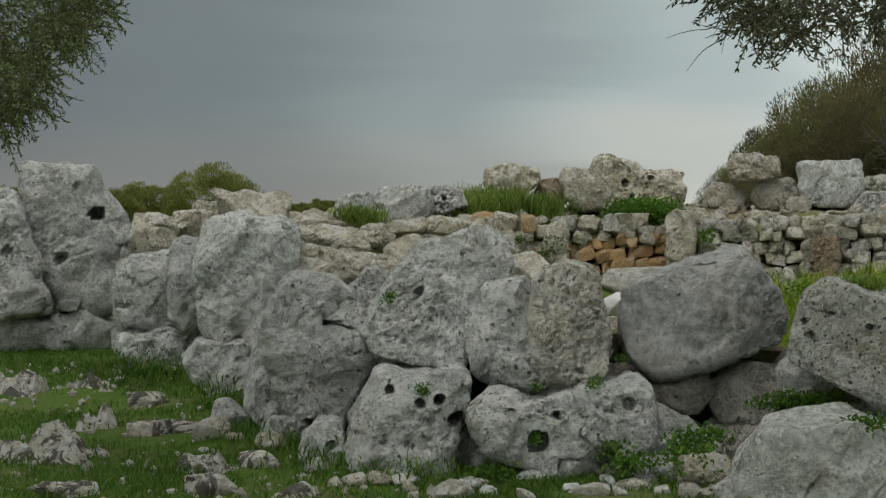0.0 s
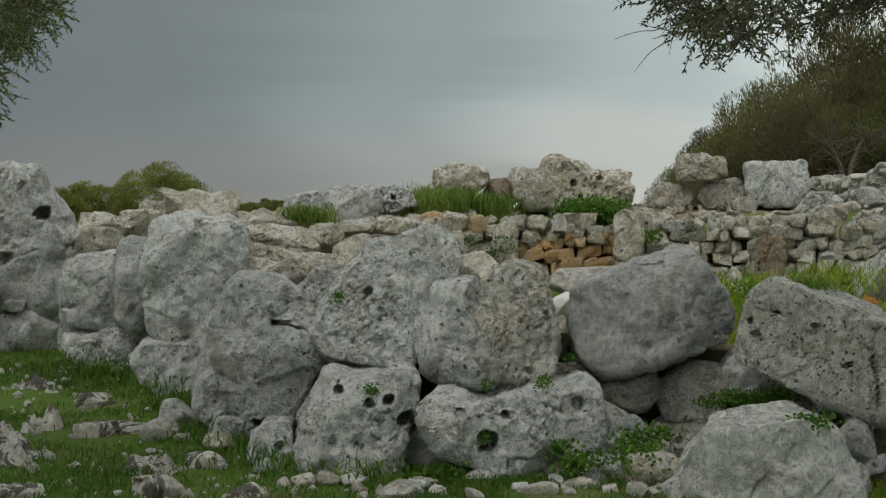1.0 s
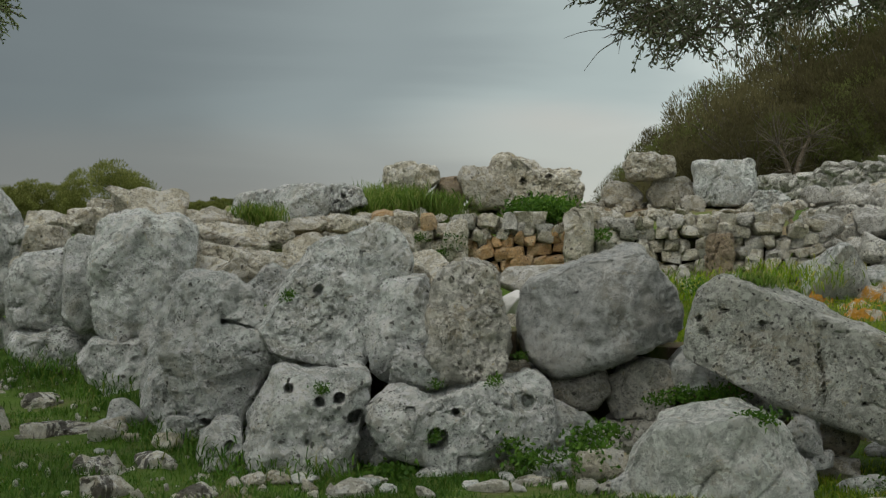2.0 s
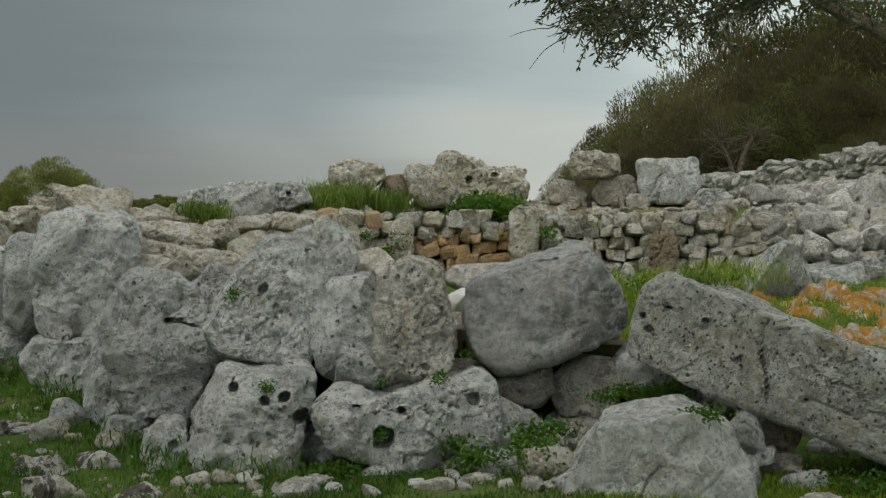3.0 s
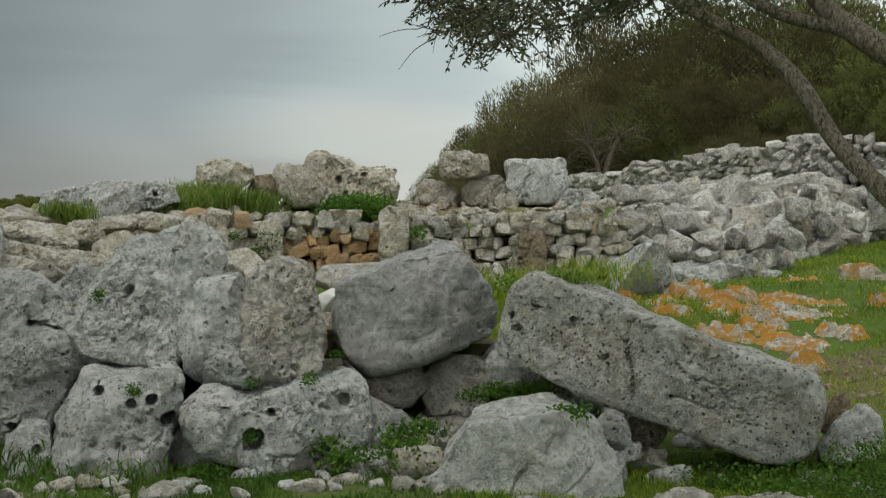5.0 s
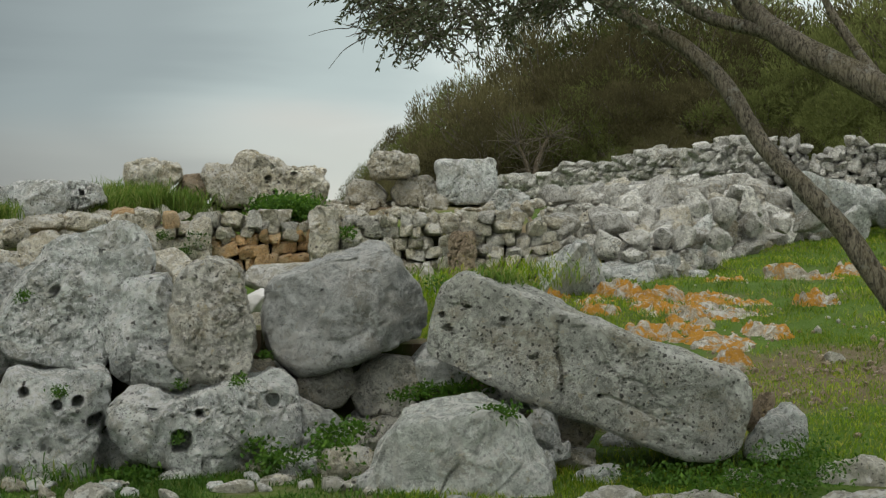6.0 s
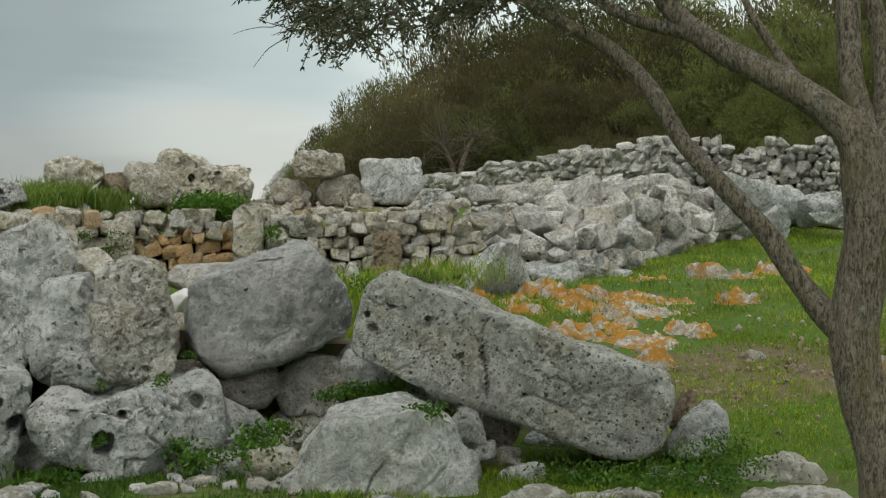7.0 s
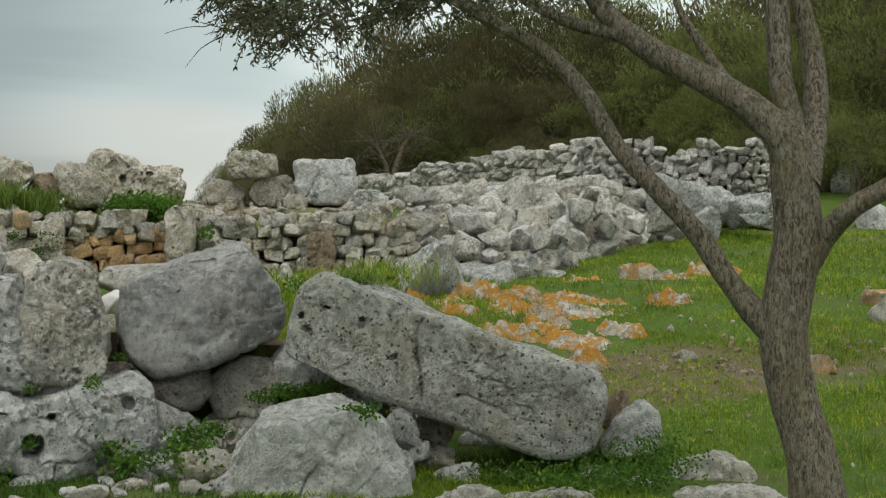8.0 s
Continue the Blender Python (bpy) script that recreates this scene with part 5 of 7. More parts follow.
rock("boulder", (1.55, 12.72, 0.92), (0.23, 0.5, 0.22), -6.9, 112, (0.95, 0.97, 1.04, 1.18, 1.28, 1.11, 1.03, 1, 1.03, 1.11, 1.28, 1.27, 1.08, 0.99, 0.95, 0.97, 1.04, 1.18, 1.28, 1.11, 1.03, 1, 1.03, 1.11, 1.28, 1.27, 1.08, 0.99), level=4, material=WHITE, parent=HOUSE, label="smooth white dressed block", pits=0, lumps=0.3)
rock("boulder", (3.18, 13.21, 1.09), (0.13, 0.21, 0.28), -13.5, 113, (1, 1.01, 0.99, 0.92, 0.98, 0.9, 1.01, 0.98, 0.87, 0.85, 1.02, 0.96, 0.93, 0.87), level=4, material=PALE, parent=HOUSE, cut=1.7)
rock("boulder", (1.44, 11.85, 0.67), (0.28, 0.34, 0.44), -6.9, 114, (0.95, 0.92, 1.1, 0.99, 0.94, 0.96, 1.02, 0.95, 1.1, 0.88, 0.82, 0.95, 0.97, 0.94), level=4, material=WARM, parent=HOUSE, cut=1.7)
rock("boulder", (1.32, 16.7, 1.4), (0.31, 0.35, 0.61), -4.5, 115, (0.95, 0.97, 1.04, 1.18, 1.19, 1.07, 1.01, 0.98, 0.96, 0.99, 1.07, 1.02, 0.92, 0.88, 0.88, 0.93, 1.04, 1.24, 1.28, 1.11, 1.03, 1, 1.03, 1.11, 1.28, 1.27, 1.08, 0.99), material=WARM, parent=BACK_WALL, label="upright pale pillar stone", square=5, lumps=0.5)
rock("boulder", (2.74, 16.58, 1.46), (0.37, 0.4, 0.73), -9.4, 116, (0.97, 1.02, 1.07, 1.2, 1.18, 1.05, 0.99, 0.98, 1.02, 1.04, 1.11, 1.11, 0.9, 0.8, 0.74, 0.79, 0.93, 1.19, 1.28, 1.11, 1.03, 1, 1.03, 1.11, 1.25, 1.07, 0.98, 0.95), material=WARM, parent=BACK_WALL, label="upright pale pillar stone", square=5, lumps=0.5)
rock("boulder", (4.35, 16.28, 1.25), (0.33, 0.35, 0.57), -15.0, 117, (0.96, 0.97, 1.04, 1.18, 1.28, 1.1, 1.01, 0.98, 1, 1.07, 1.22, 1.23, 1.07, 1, 0.98, 1.01, 1.1, 1.27, 1.28, 1.11, 1.03, 1, 1.03, 1.11, 1.28, 1.27, 1.08, 0.99), material=REDDISH, parent=BACK_WALL, label="square upright stone with a red stain", square=7, lumps=0.5)
rock("boulder", (0.89, 18.63, 2.25), (0.72, 0.6, 0.4), -2.7, 118, (0.96, 0.94, 0.98, 1.07, 0.99, 0.94, 0.94, 1, 0.96, 0.96, 1.01, 1.13, 1.04, 0.98, 0.97, 1.01, 1.08, 1.08, 1.14, 1.11, 1.03, 1, 1.03, 1.11, 1.03, 0.98, 0.98, 1.02), material=WARM, label="grey limestone boulder on the grassy terrace", category="boulder", group="boulders on the terrace")
rock("boulder", (1.41, 18.86, 2.09), (0.45, 0.5, 0.34), -4.3, 119, (0.97, 1.03, 0.98, 0.99, 1.05, 1.1, 0.97, 0.92, 0.91, 0.95, 1.05, 0.92, 0.86, 0.85, 0.88, 0.96, 1.07, 0.88, 0.78, 0.73, 0.72, 0.75, 0.83, 0.98, 1.26, 1.11, 1.01, 0.96), material=REDDISH, label="reddish brown stone between grey boulders", category="boulder", group="boulders on the terrace")
rock("boulder", (1.87, 18.6, 2.1), (0.72, 0.7, 0.54), -5.7, 120, (0.78, 0.62, 0.54, 0.5, 0.5, 0.57, 0.71, 0.97, 1.01, 1.1, 1.25, 1.15, 1.1, 0.94, 0.85, 0.82, 0.81, 0.79, 0.8, 0.86, 0.98, 0.99, 0.99, 1.06, 1.19, 1.18, 1.07, 1.02), material=WARM, label="grey limestone boulder on the terrace", category="boulder", group="boulders on the terrace")
rock("boulder", (2.54, 18.72, 2.18), (1.23, 0.7, 0.69), -7.7, 121, (0.94, 0.92, 1.05, 0.94, 0.77, 0.68, 0.64, 0.71, 0.84, 1.03, 1.26, 1.21, 1.09, 0.97, 0.92, 0.91, 0.96, 0.95, 0.92, 0.95, 1.02, 0.99, 1.01, 1.08, 1.23, 1.16, 1.09, 1), material=WARM, label="deeply hollowed honeycomb limestone boulder", category="boulder", group="boulders on the terrace", holes=[(-0.169, 0.018, 0.051, 0.1), (0.161, 0.084, 0.066, 0.08), (-0.073, -0.143, 0.051, 0.08)], level=6, pits=2.2, pit_size=0.15, cut=1.5, broken=1.7, fissures=2)
rock("boulder", (3.71, 18.79, 2.05), (0.54, 0.6, 0.36), -11.2, 122, (0.89, 0.79, 0.74, 0.73, 0.77, 0.84, 0.82, 0.84, 0.92, 1.06, 1.09, 0.99, 0.95, 0.96, 0.99, 0.99, 1.04, 1.16, 1.27, 1.09, 0.99, 0.96, 0.97, 1.03, 1.17, 1.07, 1.01, 1.01), material=WARM, label="flat grey boulder at the foot of a stack", category="boulder", group="boulders on the terrace")
rock("boulder", (4.31, 18.56, 2.07), (0.6, 0.6, 0.4), -13.1, 123, (0.98, 0.97, 0.96, 1, 1.1, 1.07, 0.94, 0.88, 0.86, 0.89, 0.97, 0.92, 0.89, 0.9, 0.96, 0.99, 1.01, 1.09, 1.24, 1.09, 1, 0.96, 0.98, 1.05, 1.19, 1.1, 1, 0.97), material=WARM, label="square grey boulder under a smaller one", category="boulder", group="boulders on the terrace")
rock("boulder", (4, 18.48, 2.41), (0.68, 0.5, 0.36), -12.2, 124, (0.96, 0.97, 1.02, 1.1, 0.76, 0.75, 0.86, 0.98, 0.94, 0.95, 1.01, 0.96, 0.93, 0.94, 1, 0.98, 1.01, 1.1, 1.27, 1.1, 1.01, 0.98, 1, 1.07, 1.15, 1.08, 1.06, 1.01), material=WARM, label="pale pitted stone balanced on two boulders", category="boulder", group="boulders on the terrace")
rock("boulder", (4.94, 18.24, 2.19), (0.82, 0.7, 0.58), -15.2, 125, (0.97, 0.98, 1.05, 1.19, 1.07, 0.99, 0.96, 0.98, 1, 1.03, 1.13, 1.03, 0.94, 0.9, 0.91, 0.97, 1.1, 1.2, 1.28, 1.11, 1.03, 1, 1.03, 1.11, 1.08, 1.04, 1.07, 1.01), label="square pale grey block on top of the wall", category="boulder", group="boulders on the terrace", lumps=0.6, square=16, sides=[(4, 0.37), (92, 0.27), (183, 0.39), (270, 0.3), (228, 0.4), (310, 0.4)])
rock("boulder", (5.38, 17.86, 1.83), (0.52, 0.6, 0.47), -16.8, 126, (0.87, 0.95, 1.09, 1.04, 1.04, 1.1, 1.01, 0.97, 0.97, 1.01, 0.95, 0.94, 0.98, 1.02, 0.98, 0.98, 1.05, 1.18, 1.14, 1.06, 1.02, 0.95, 0.94, 0.97, 1.01, 0.9, 0.84, 0.83), label="pale boulder at the end of the terrace", category="boulder", group="boulders on the terrace")
rock("boulder", (5.87, 17.17, 1.61), (0.48, 0.48, 0.33), -18.9, 127, (0.97, 0.99, 0.94, 1, 0.78, 0.74, 0.86, 0.99, 0.91, 0.95, 1.02, 1, 1.1, 0.97), level=4, material=RUBBLE, parent=HEAP, pits=0.4, cut=2.4, lumps=0.7, square=14)
rock("boulder", (6.57, 17.34, 1.63), (0.47, 0.47, 0.34), -20.7, 128, (0.97, 0.94, 0.85, 0.85, 1.01, 1.11, 1.09, 0.99, 0.86, 0.77, 0.85, 0.96, 1.09, 0.92), level=4, material=RUBBLE, parent=HEAP, pits=0.4, cut=2.4, lumps=0.7, square=14)
rock("boulder", (6.28, 16.58, 1.34), (0.25, 0.25, 0.27), -20.7, 129, (0.92, 0.9, 0.98, 0.88, 0.98, 1.05, 0.98, 0.93, 1.1, 1.15, 0.99, 0.95, 1.12, 1.04), level=4, material=RUBBLE, parent=HEAP, pits=0.4, cut=2.4, lumps=0.7, square=14)
rock("boulder", (6.72, 16.65, 1.4), (0.29, 0.29, 0.26), -22.0, 130, (0.97, 0.89, 1.01, 1, 0.99, 0.93, 1.07, 0.9, 0.91, 0.86, 1, 1, 1.12, 0.96), level=4, material=RUBBLE, parent=HEAP, pits=0.4, cut=2.4, lumps=0.7, square=14)
rock("boulder", (7.13, 16.88, 1.46), (0.24, 0.23, 0.23), -22.9, 131, (0.92, 0.88, 1.04, 1.02, 1.02, 1.03, 0.93, 0.92, 1, 0.86, 0.91, 0.89, 0.8, 0.89), level=4, material=RUBBLE, parent=HEAP, pits=0.4, cut=2.4, lumps=0.7, square=14)
rock("boulder", (7.47, 16.97, 1.46), (0.28, 0.28, 0.27), -23.8, 132, (0.95, 1.06, 0.86, 0.87, 0.93, 0.82, 0.88, 0.89, 1.1, 1.12, 1.02, 1.02, 0.85, 0.81), level=4, material=RUBBLE, parent=HEAP, pits=0.4, cut=2.4, lumps=0.7, square=14)
rock("boulder", (7.94, 16.99, 1.44), (0.30, 0.30, 0.27), -25.1, 133, (1, 1.07, 0.98, 0.94, 0.94, 0.97, 0.96, 0.97, 0.98, 1.13, 0.93, 0.85, 0.87, 0.84), level=4, material=RUBBLE, parent=HEAP, pits=0.4, cut=2.4, lumps=0.7, square=14)
rock("boulder", (6.58, 19.63, 2.02), (0.40, 0.40, 0.29), -18.5, 134, (0.86, 1.06, 0.99, 0.9, 1, 1.07, 0.94, 0.91, 1.09, 1.06, 1, 1.02, 1.03, 0.84), level=4, material=RUBBLE, parent=HEAP, pits=0.4, cut=2.4, lumps=0.7, square=14)
rock("boulder", (7.11, 19.46, 1.94), (0.42, 0.42, 0.28), -20.1, 135, (1, 1.1, 0.85, 0.8, 0.93, 1.04, 1.04, 0.96, 1.1, 1.11, 0.97, 0.89, 1.01, 1.02), level=4, material=RUBBLE, parent=HEAP, pits=0.4, cut=2.4, lumps=0.7, square=14)
rock("boulder", (7.57, 19.07, 1.86), (0.41, 0.41, 0.36), -21.7, 136, (0.9, 0.81, 0.9, 0.86, 1, 1, 1.1, 0.94, 0.92, 0.87, 1.01, 0.95, 1.08, 1.03), level=4, material=RUBBLE, parent=HEAP, pits=0.4, cut=2.4, lumps=0.7, square=14)
rock("boulder", (8.05, 19.06, 1.91), (0.36, 0.37, 0.43), -22.9, 137, (0.97, 0.96, 0.91, 0.88, 1, 1, 1.01, 0.95, 1.1, 1.03, 1.02, 1.01, 0.89, 0.88), level=4, material=RUBBLE, parent=HEAP, pits=0.4, cut=2.4, lumps=0.7, square=14)
rock("boulder", (8.33, 18.6, 1.84), (0.31, 0.35, 0.45), -24.1, 138, (0.89, 0.84, 0.98, 0.91, 1.01, 0.98, 1.11, 0.97, 1.05, 0.95, 0.95, 0.92, 0.86, 0.95), level=4, material=RUBBLE, parent=HEAP, pits=0.4, cut=2.4, lumps=0.7, square=14)
rock("boulder", (8.77, 18.6, 1.81), (0.32, 0.32, 0.37), -25.3, 139, (0.97, 1.05, 0.96, 0.87, 0.97, 1.13, 1.03, 0.96, 1.1, 1.01, 0.99, 0.91, 0.97, 1), level=4, material=RUBBLE, parent=HEAP, pits=0.4, cut=2.4, lumps=0.7, square=14)
rock("boulder", (9.35, 18.96, 1.88), (0.28, 0.27, 0.35), -26.3, 140, (0.94, 1.06, 1.17, 1, 0.99, 1.1, 1.1, 0.98, 1.08, 1.01, 0.97, 0.86, 0.89, 0.83), level=4, material=RUBBLE, parent=HEAP, pits=0.4, cut=2.4, lumps=0.7, square=14)
rock("boulder", (5.39, 17.34, 1.53), (0.31, 0.31, 0.29), -17.3, 141, (0.98, 0.96, 0.85, 0.8, 0.92, 1.04, 1.01, 1, 0.95, 1.03, 0.96, 0.89, 0.87, 0.86), level=4, material=RUBBLE, parent=HEAP, pits=0.4, cut=2.4, lumps=0.7, square=14)
rock("boulder", (5.23, 16.98, 1.29), (0.32, 0.32, 0.28), -17.1, 142, (0.95, 0.96, 1.1, 0.94, 1, 1.08, 1.07, 0.99, 0.98, 1, 0.97, 0.88, 0.82, 0.9), level=4, material=RUBBLE, parent=HEAP, pits=0.4, cut=2.4, lumps=0.7, square=14)
rock("boulder", (6.5, 16.29, 1.23), (0.27, 0.27, 0.17), -21.8, 143, (0.9, 0.84, 0.84, 0.81, 0.96, 1.05, 0.97, 0.95, 1.01, 1, 0.99, 0.92, 1.06, 0.99), level=4, material=RUBBLE, parent=HEAP, pits=0.4, cut=2.4, lumps=0.7, square=14)
rock("boulder", (10.62, 20.56, 2), (0.27, 0.27, 0.26), -27.3, 144, (0.98, 0.86, 0.94, 0.99, 0.93, 0.97, 1.1, 0.97, 1.04, 0.84, 0.85, 0.94, 1.05, 0.93), level=4, material=RUBBLE, parent=HEAP, pits=0.4, cut=2.4, lumps=0.7, square=14)
rock("boulder", (9.99, 19.2, 1.63), (0.29, 0.28, 0.25), -27.5, 145, (0.98, 1.02, 1.12, 1.02, 0.83, 0.83, 0.98, 0.93, 1.1, 0.99, 0.99, 1, 1.24, 1.01), level=4, material=RUBBLE, parent=HEAP, pits=0.4, cut=2.4, lumps=0.7, square=14)
rock("boulder", (10.28, 19.04, 1.65), (0.29, 0.28, 0.28), -28.4, 146, (0.95, 0.96, 1.2, 1, 1.02, 1.15, 1.05, 0.87, 0.81, 0.74, 0.84, 0.94, 0.95, 0.97), level=4, material=RUBBLE, parent=HEAP, pits=0.4, cut=2.4, lumps=0.7, square=14)
rock("boulder", (9.3, 18.77, 1.62), (0.27, 0.29, 0.37), -26.4, 147, (0.93, 0.99, 1.13, 0.97, 1.02, 0.92, 1.02, 0.98, 0.96, 1.09, 1.02, 1.03, 0.87, 0.81), level=4, material=RUBBLE, parent=HEAP, pits=0.4, cut=2.4, lumps=0.7, square=14)
rock("boulder", (5.91, 16.47, 1.16), (0.18, 0.18, 0.11), -19.7, 148, (0.93, 0.92, 0.92, 0.87, 1.01, 0.89, 0.93, 1, 1.08, 1.12, 1, 0.97, 1.07, 1.01), level=4, material=RUBBLE, parent=HEAP, pits=0.4, cut=2.4, lumps=0.7, square=14)
rock("boulder", (9.48, 19.52, 2.08), (0.39, 0.38, 0.21), -25.9, 149, (0.98, 1.08, 1.14, 0.99, 0.9, 0.83, 0.95, 0.98, 0.76, 0.69, 0.77, 0.99, 0.9, 0.84), level=4, material=RUBBLE, parent=HEAP, pits=0.4, cut=2.4, lumps=0.7, square=14)
rock("boulder", (11.91, 20.54, 1.87), (1.07, 0.81, 0.53), -30.1, 150, (0.94, 0.92, 1.04, 0.92, 1.01, 0.95, 1.01, 1, 1.02, 0.98, 0.95, 0.99, 1.17, 1.02), level=4, parent=FAR_WALL_EAST, cut=1.7)
rock("boulder", (12.36, 19.89, 1.89), (0.67, 0.51, 0.48), -31.9, 151, (0.96, 0.99, 1.04, 0.95, 0.92, 0.87, 0.88, 0.93, 0.9, 0.86, 1.02, 0.96, 1.05, 1), level=4, parent=FAR_WALL_EAST, cut=1.7)
rock("boulder", (11.54, 19.8, 1.7), (0.38, 0.29, 0.38), -30.2, 152, (0.97, 1.02, 1.12, 0.99, 0.96, 1.05, 1.1, 0.98, 1.08, 0.94, 0.88, 1.01, 0.91, 0.95), level=4, parent=FAR_WALL_EAST, cut=1.7)
rock("boulder", (12.15, 19.23, 1.7), (0.47, 0.36, 0.19), -32.3, 153, (0.99, 1.05, 1.04, 0.92, 1, 1.02, 0.98, 0.95, 0.95, 0.9, 1.02, 0.94, 0.87, 0.86), level=4, parent=FAR_WALL_EAST, cut=1.7)
rock("boulder", (10.86, 19.84, 1.67), (0.37, 0.28, 0.3), -28.7, 154, (0.98, 1.03, 0.82, 0.82, 1.01, 0.87, 0.88, 0.88, 1.1, 0.92, 0.91, 1.01, 0.96, 0.87), level=4, parent=FAR_WALL_EAST, cut=1.7)
rock("boulder", (18.47, 25.82, 2.48), (0.78, 0.6, 0.5), -35.6, 155, (1, 1.11, 1.2, 1.02, 0.86, 0.86, 1.08, 0.99, 0.89, 0.83, 0.95, 0.93, 1, 1.07), level=4, parent=FAR_WALL_EAST, cut=1.7)
rock("boulder", (15.03, 20.22, 1.71), (0.62, 0.47, 0.58), -36.6, 156, (1, 0.94, 0.9, 0.85, 0.98, 1.07, 1.06, 0.98, 1.03, 1.06, 0.99, 0.94, 1.11, 1.04), level=4, parent=FAR_WALL_EAST, cut=1.7)
rock("boulder", (5.32, 15.14, 0.93), (0.77, 0.58, 0.47), -19.4, 157, (1, 0.92, 1.05, 0.98, 0.87, 0.83, 0.98, 0.92, 0.82, 0.86, 1, 0.88, 0.95, 0.97), level=4, label="pale grey stone in a row at the foot of the rubble", category="boulder", group="stones below the heap", cut=1.7)
rock("boulder", (6.42, 16.28, 0.99), (0.69, 0.52, 0.3), -21.5, 158, (0.98, 0.92, 1.01, 0.96, 1.02, 1.09, 1.01, 0.95, 1.11, 0.97, 1.02, 0.96, 1.11, 0.94), level=4, label="pale grey stone in a row at the foot of the rubble", category="boulder", group="stones below the heap", cut=1.7)
rock("boulder", (7, 16.5, 1.03), (0.35, 0.29, 0.39), -23.0, 159, (0.96, 0.98, 0.97, 0.91, 1, 1.03, 0.96, 0.94, 0.99, 0.9, 1.01, 0.96, 0.9, 0.93), level=4, label="pale grey stone in a row at the foot of the rubble", category="boulder", group="stones below the heap", cut=1.7)
rock("boulder", (7.83, 17.68, 1.13), (0.45, 0.38, 0.5), -23.9, 160, (1, 1.09, 1.02, 0.91, 1.01, 1.03, 1.05, 0.97, 1.11, 0.97, 1, 0.98, 0.92, 0.89), level=4, label="pale grey stone in a row at the foot of the rubble", category="boulder", group="stones below the heap", cut=1.7)
rock("boulder", (7.39, 16.46, 0.99), (0.26, 0.2, 0.13), -24.2, 161, (0.92, 0.91, 0.94, 0.89, 1.01, 0.99, 1.1, 0.95, 1.02, 0.98, 1.01, 0.98, 0.81, 0.78), level=4, label="pale grey stone in a row at the foot of the rubble", category="boulder", group="stones below the heap", cut=1.7)
outcrop((5.71, 14.68, 0.84), (0.71, 0.54, 0.2), -21.3, 162, LICHEN, "low outcrop with orange lichen in the grass", "lichened outcrops")
outcrop((6.08, 14.31, 0.82), (0.59, 0.45, 0.17), -23.0, 163, LICHEN, "low outcrop with orange lichen in the grass", "lichened outcrops")
outcrop((6.41, 14.18, 0.82), (0.5, 0.38, 0.16), -24.3, 164, LICHEN, "low outcrop with orange lichen in the grass", "lichened outcrops")
outcrop((7.46, 15.65, 0.95), (0.61, 0.46, 0.11), -25.5, 165, LICHEN, "low outcrop with orange lichen in the grass", "lichened outcrops")
outcrop((6.22, 13.73, 0.68), (1.61, 1.23, 0.13), -24.4, 166, LICHEN, "low outcrop with orange lichen in the grass", "lichened outcrops")
outcrop((5.16, 12.62, 0.57), (0.6, 0.46, 0.21), -22.2, 167, LICHEN, "low outcrop with orange lichen in the grass", "lichened outcrops")
outcrop((5.7, 12.88, 0.62), (0.52, 0.4, 0.15), -23.9, 168, LICHEN, "low outcrop with orange lichen in the grass", "lichened outcrops")
outcrop((5.59, 11.99, 0.48), (0.98, 0.74, 0.15), -25.0, 169, LICHEN, "low outcrop with orange lichen in the grass", "lichened outcrops")
outcrop((5.43, 11.29, 0.42), (0.52, 0.4, 0.17), -25.7, 170, LICHEN, "low outcrop with orange lichen in the grass", "lichened outcrops")
outcrop((6.21, 12.23, 0.57), (0.67, 0.51, 0.2), -26.9, 171, LICHEN, "low outcrop with orange lichen in the grass", "lichened outcrops")
outcrop((7.38, 13.56, 0.81), (0.56, 0.43, 0.22), -28.6, 172, LICHEN, "low outcrop with orange lichen in the grass", "lichened outcrops")
outcrop((8.59, 15.45, 0.96), (0.55, 0.42, 0.08), -29.1, 173, LICHEN, "low outcrop with orange lichen in the grass", "lichened outcrops")
outcrop((4.94, 14.62, 0.82), (0.55, 0.42, 0.22), -18.7, 174, LICHEN, "low outcrop with orange lichen in the grass", "lichened outcrops")
outcrop((5.17, 13.82, 0.71), (0.49, 0.37, 0.13), -20.5, 175, LICHEN, "low outcrop with orange lichen in the grass", "lichened outcrops")
rock("boulder", (9.54, 15.68, 1.01), (0.18, 0.13, 0.13), -31.3, 176, (1, 1.03, 1.01, 0.92, 1, 0.91, 1.02, 1, 0.96, 1.11, 0.95, 0.87, 0.99, 0.95), level=4, material=LICHEN, label="low outcrop with orange lichen in the grass", category="boulder", group="lichened outcrops", lumps=2.0, cut=1.0)
outcrop((9.38, 16.05, 1.03), (0.66, 0.5, 0.23), -30.3, 177, LICHEN, "low outcrop with orange lichen in the grass", "lichened outcrops")
outcrop((5.22, 14.3, 0.77), (0.51, 0.39, 0.11), -20.1, 178, LICHEN, "low outcrop with orange lichen in the grass", "lichened outcrops")
rock("boulder", (8.17, 15.56, 1), (0.54, 0.41, 0.32), -27.7, 179, (0.93, 0.81, 0.86, 0.95, 0.92, 0.97, 1.09, 0.99, 1.11, 1.03, 1, 0.91, 1.02, 0.95), material=LICHEN, label="upright grey stone with an orange lichen patch", category="boulder", cut=1.7)
rock("boulder", (9.3, 12.4, 0.83), (0.44, 0.34, 0.26), -36.8, 180, (1, 1.1, 1.07, 0.94, 1.01, 0.95, 1, 0.99, 1.09, 1.07, 1.02, 0.97, 1.14, 1.04), level=4, material=LICHEN, label="stone with orange lichen in the grass", category="boulder", cut=1.7)
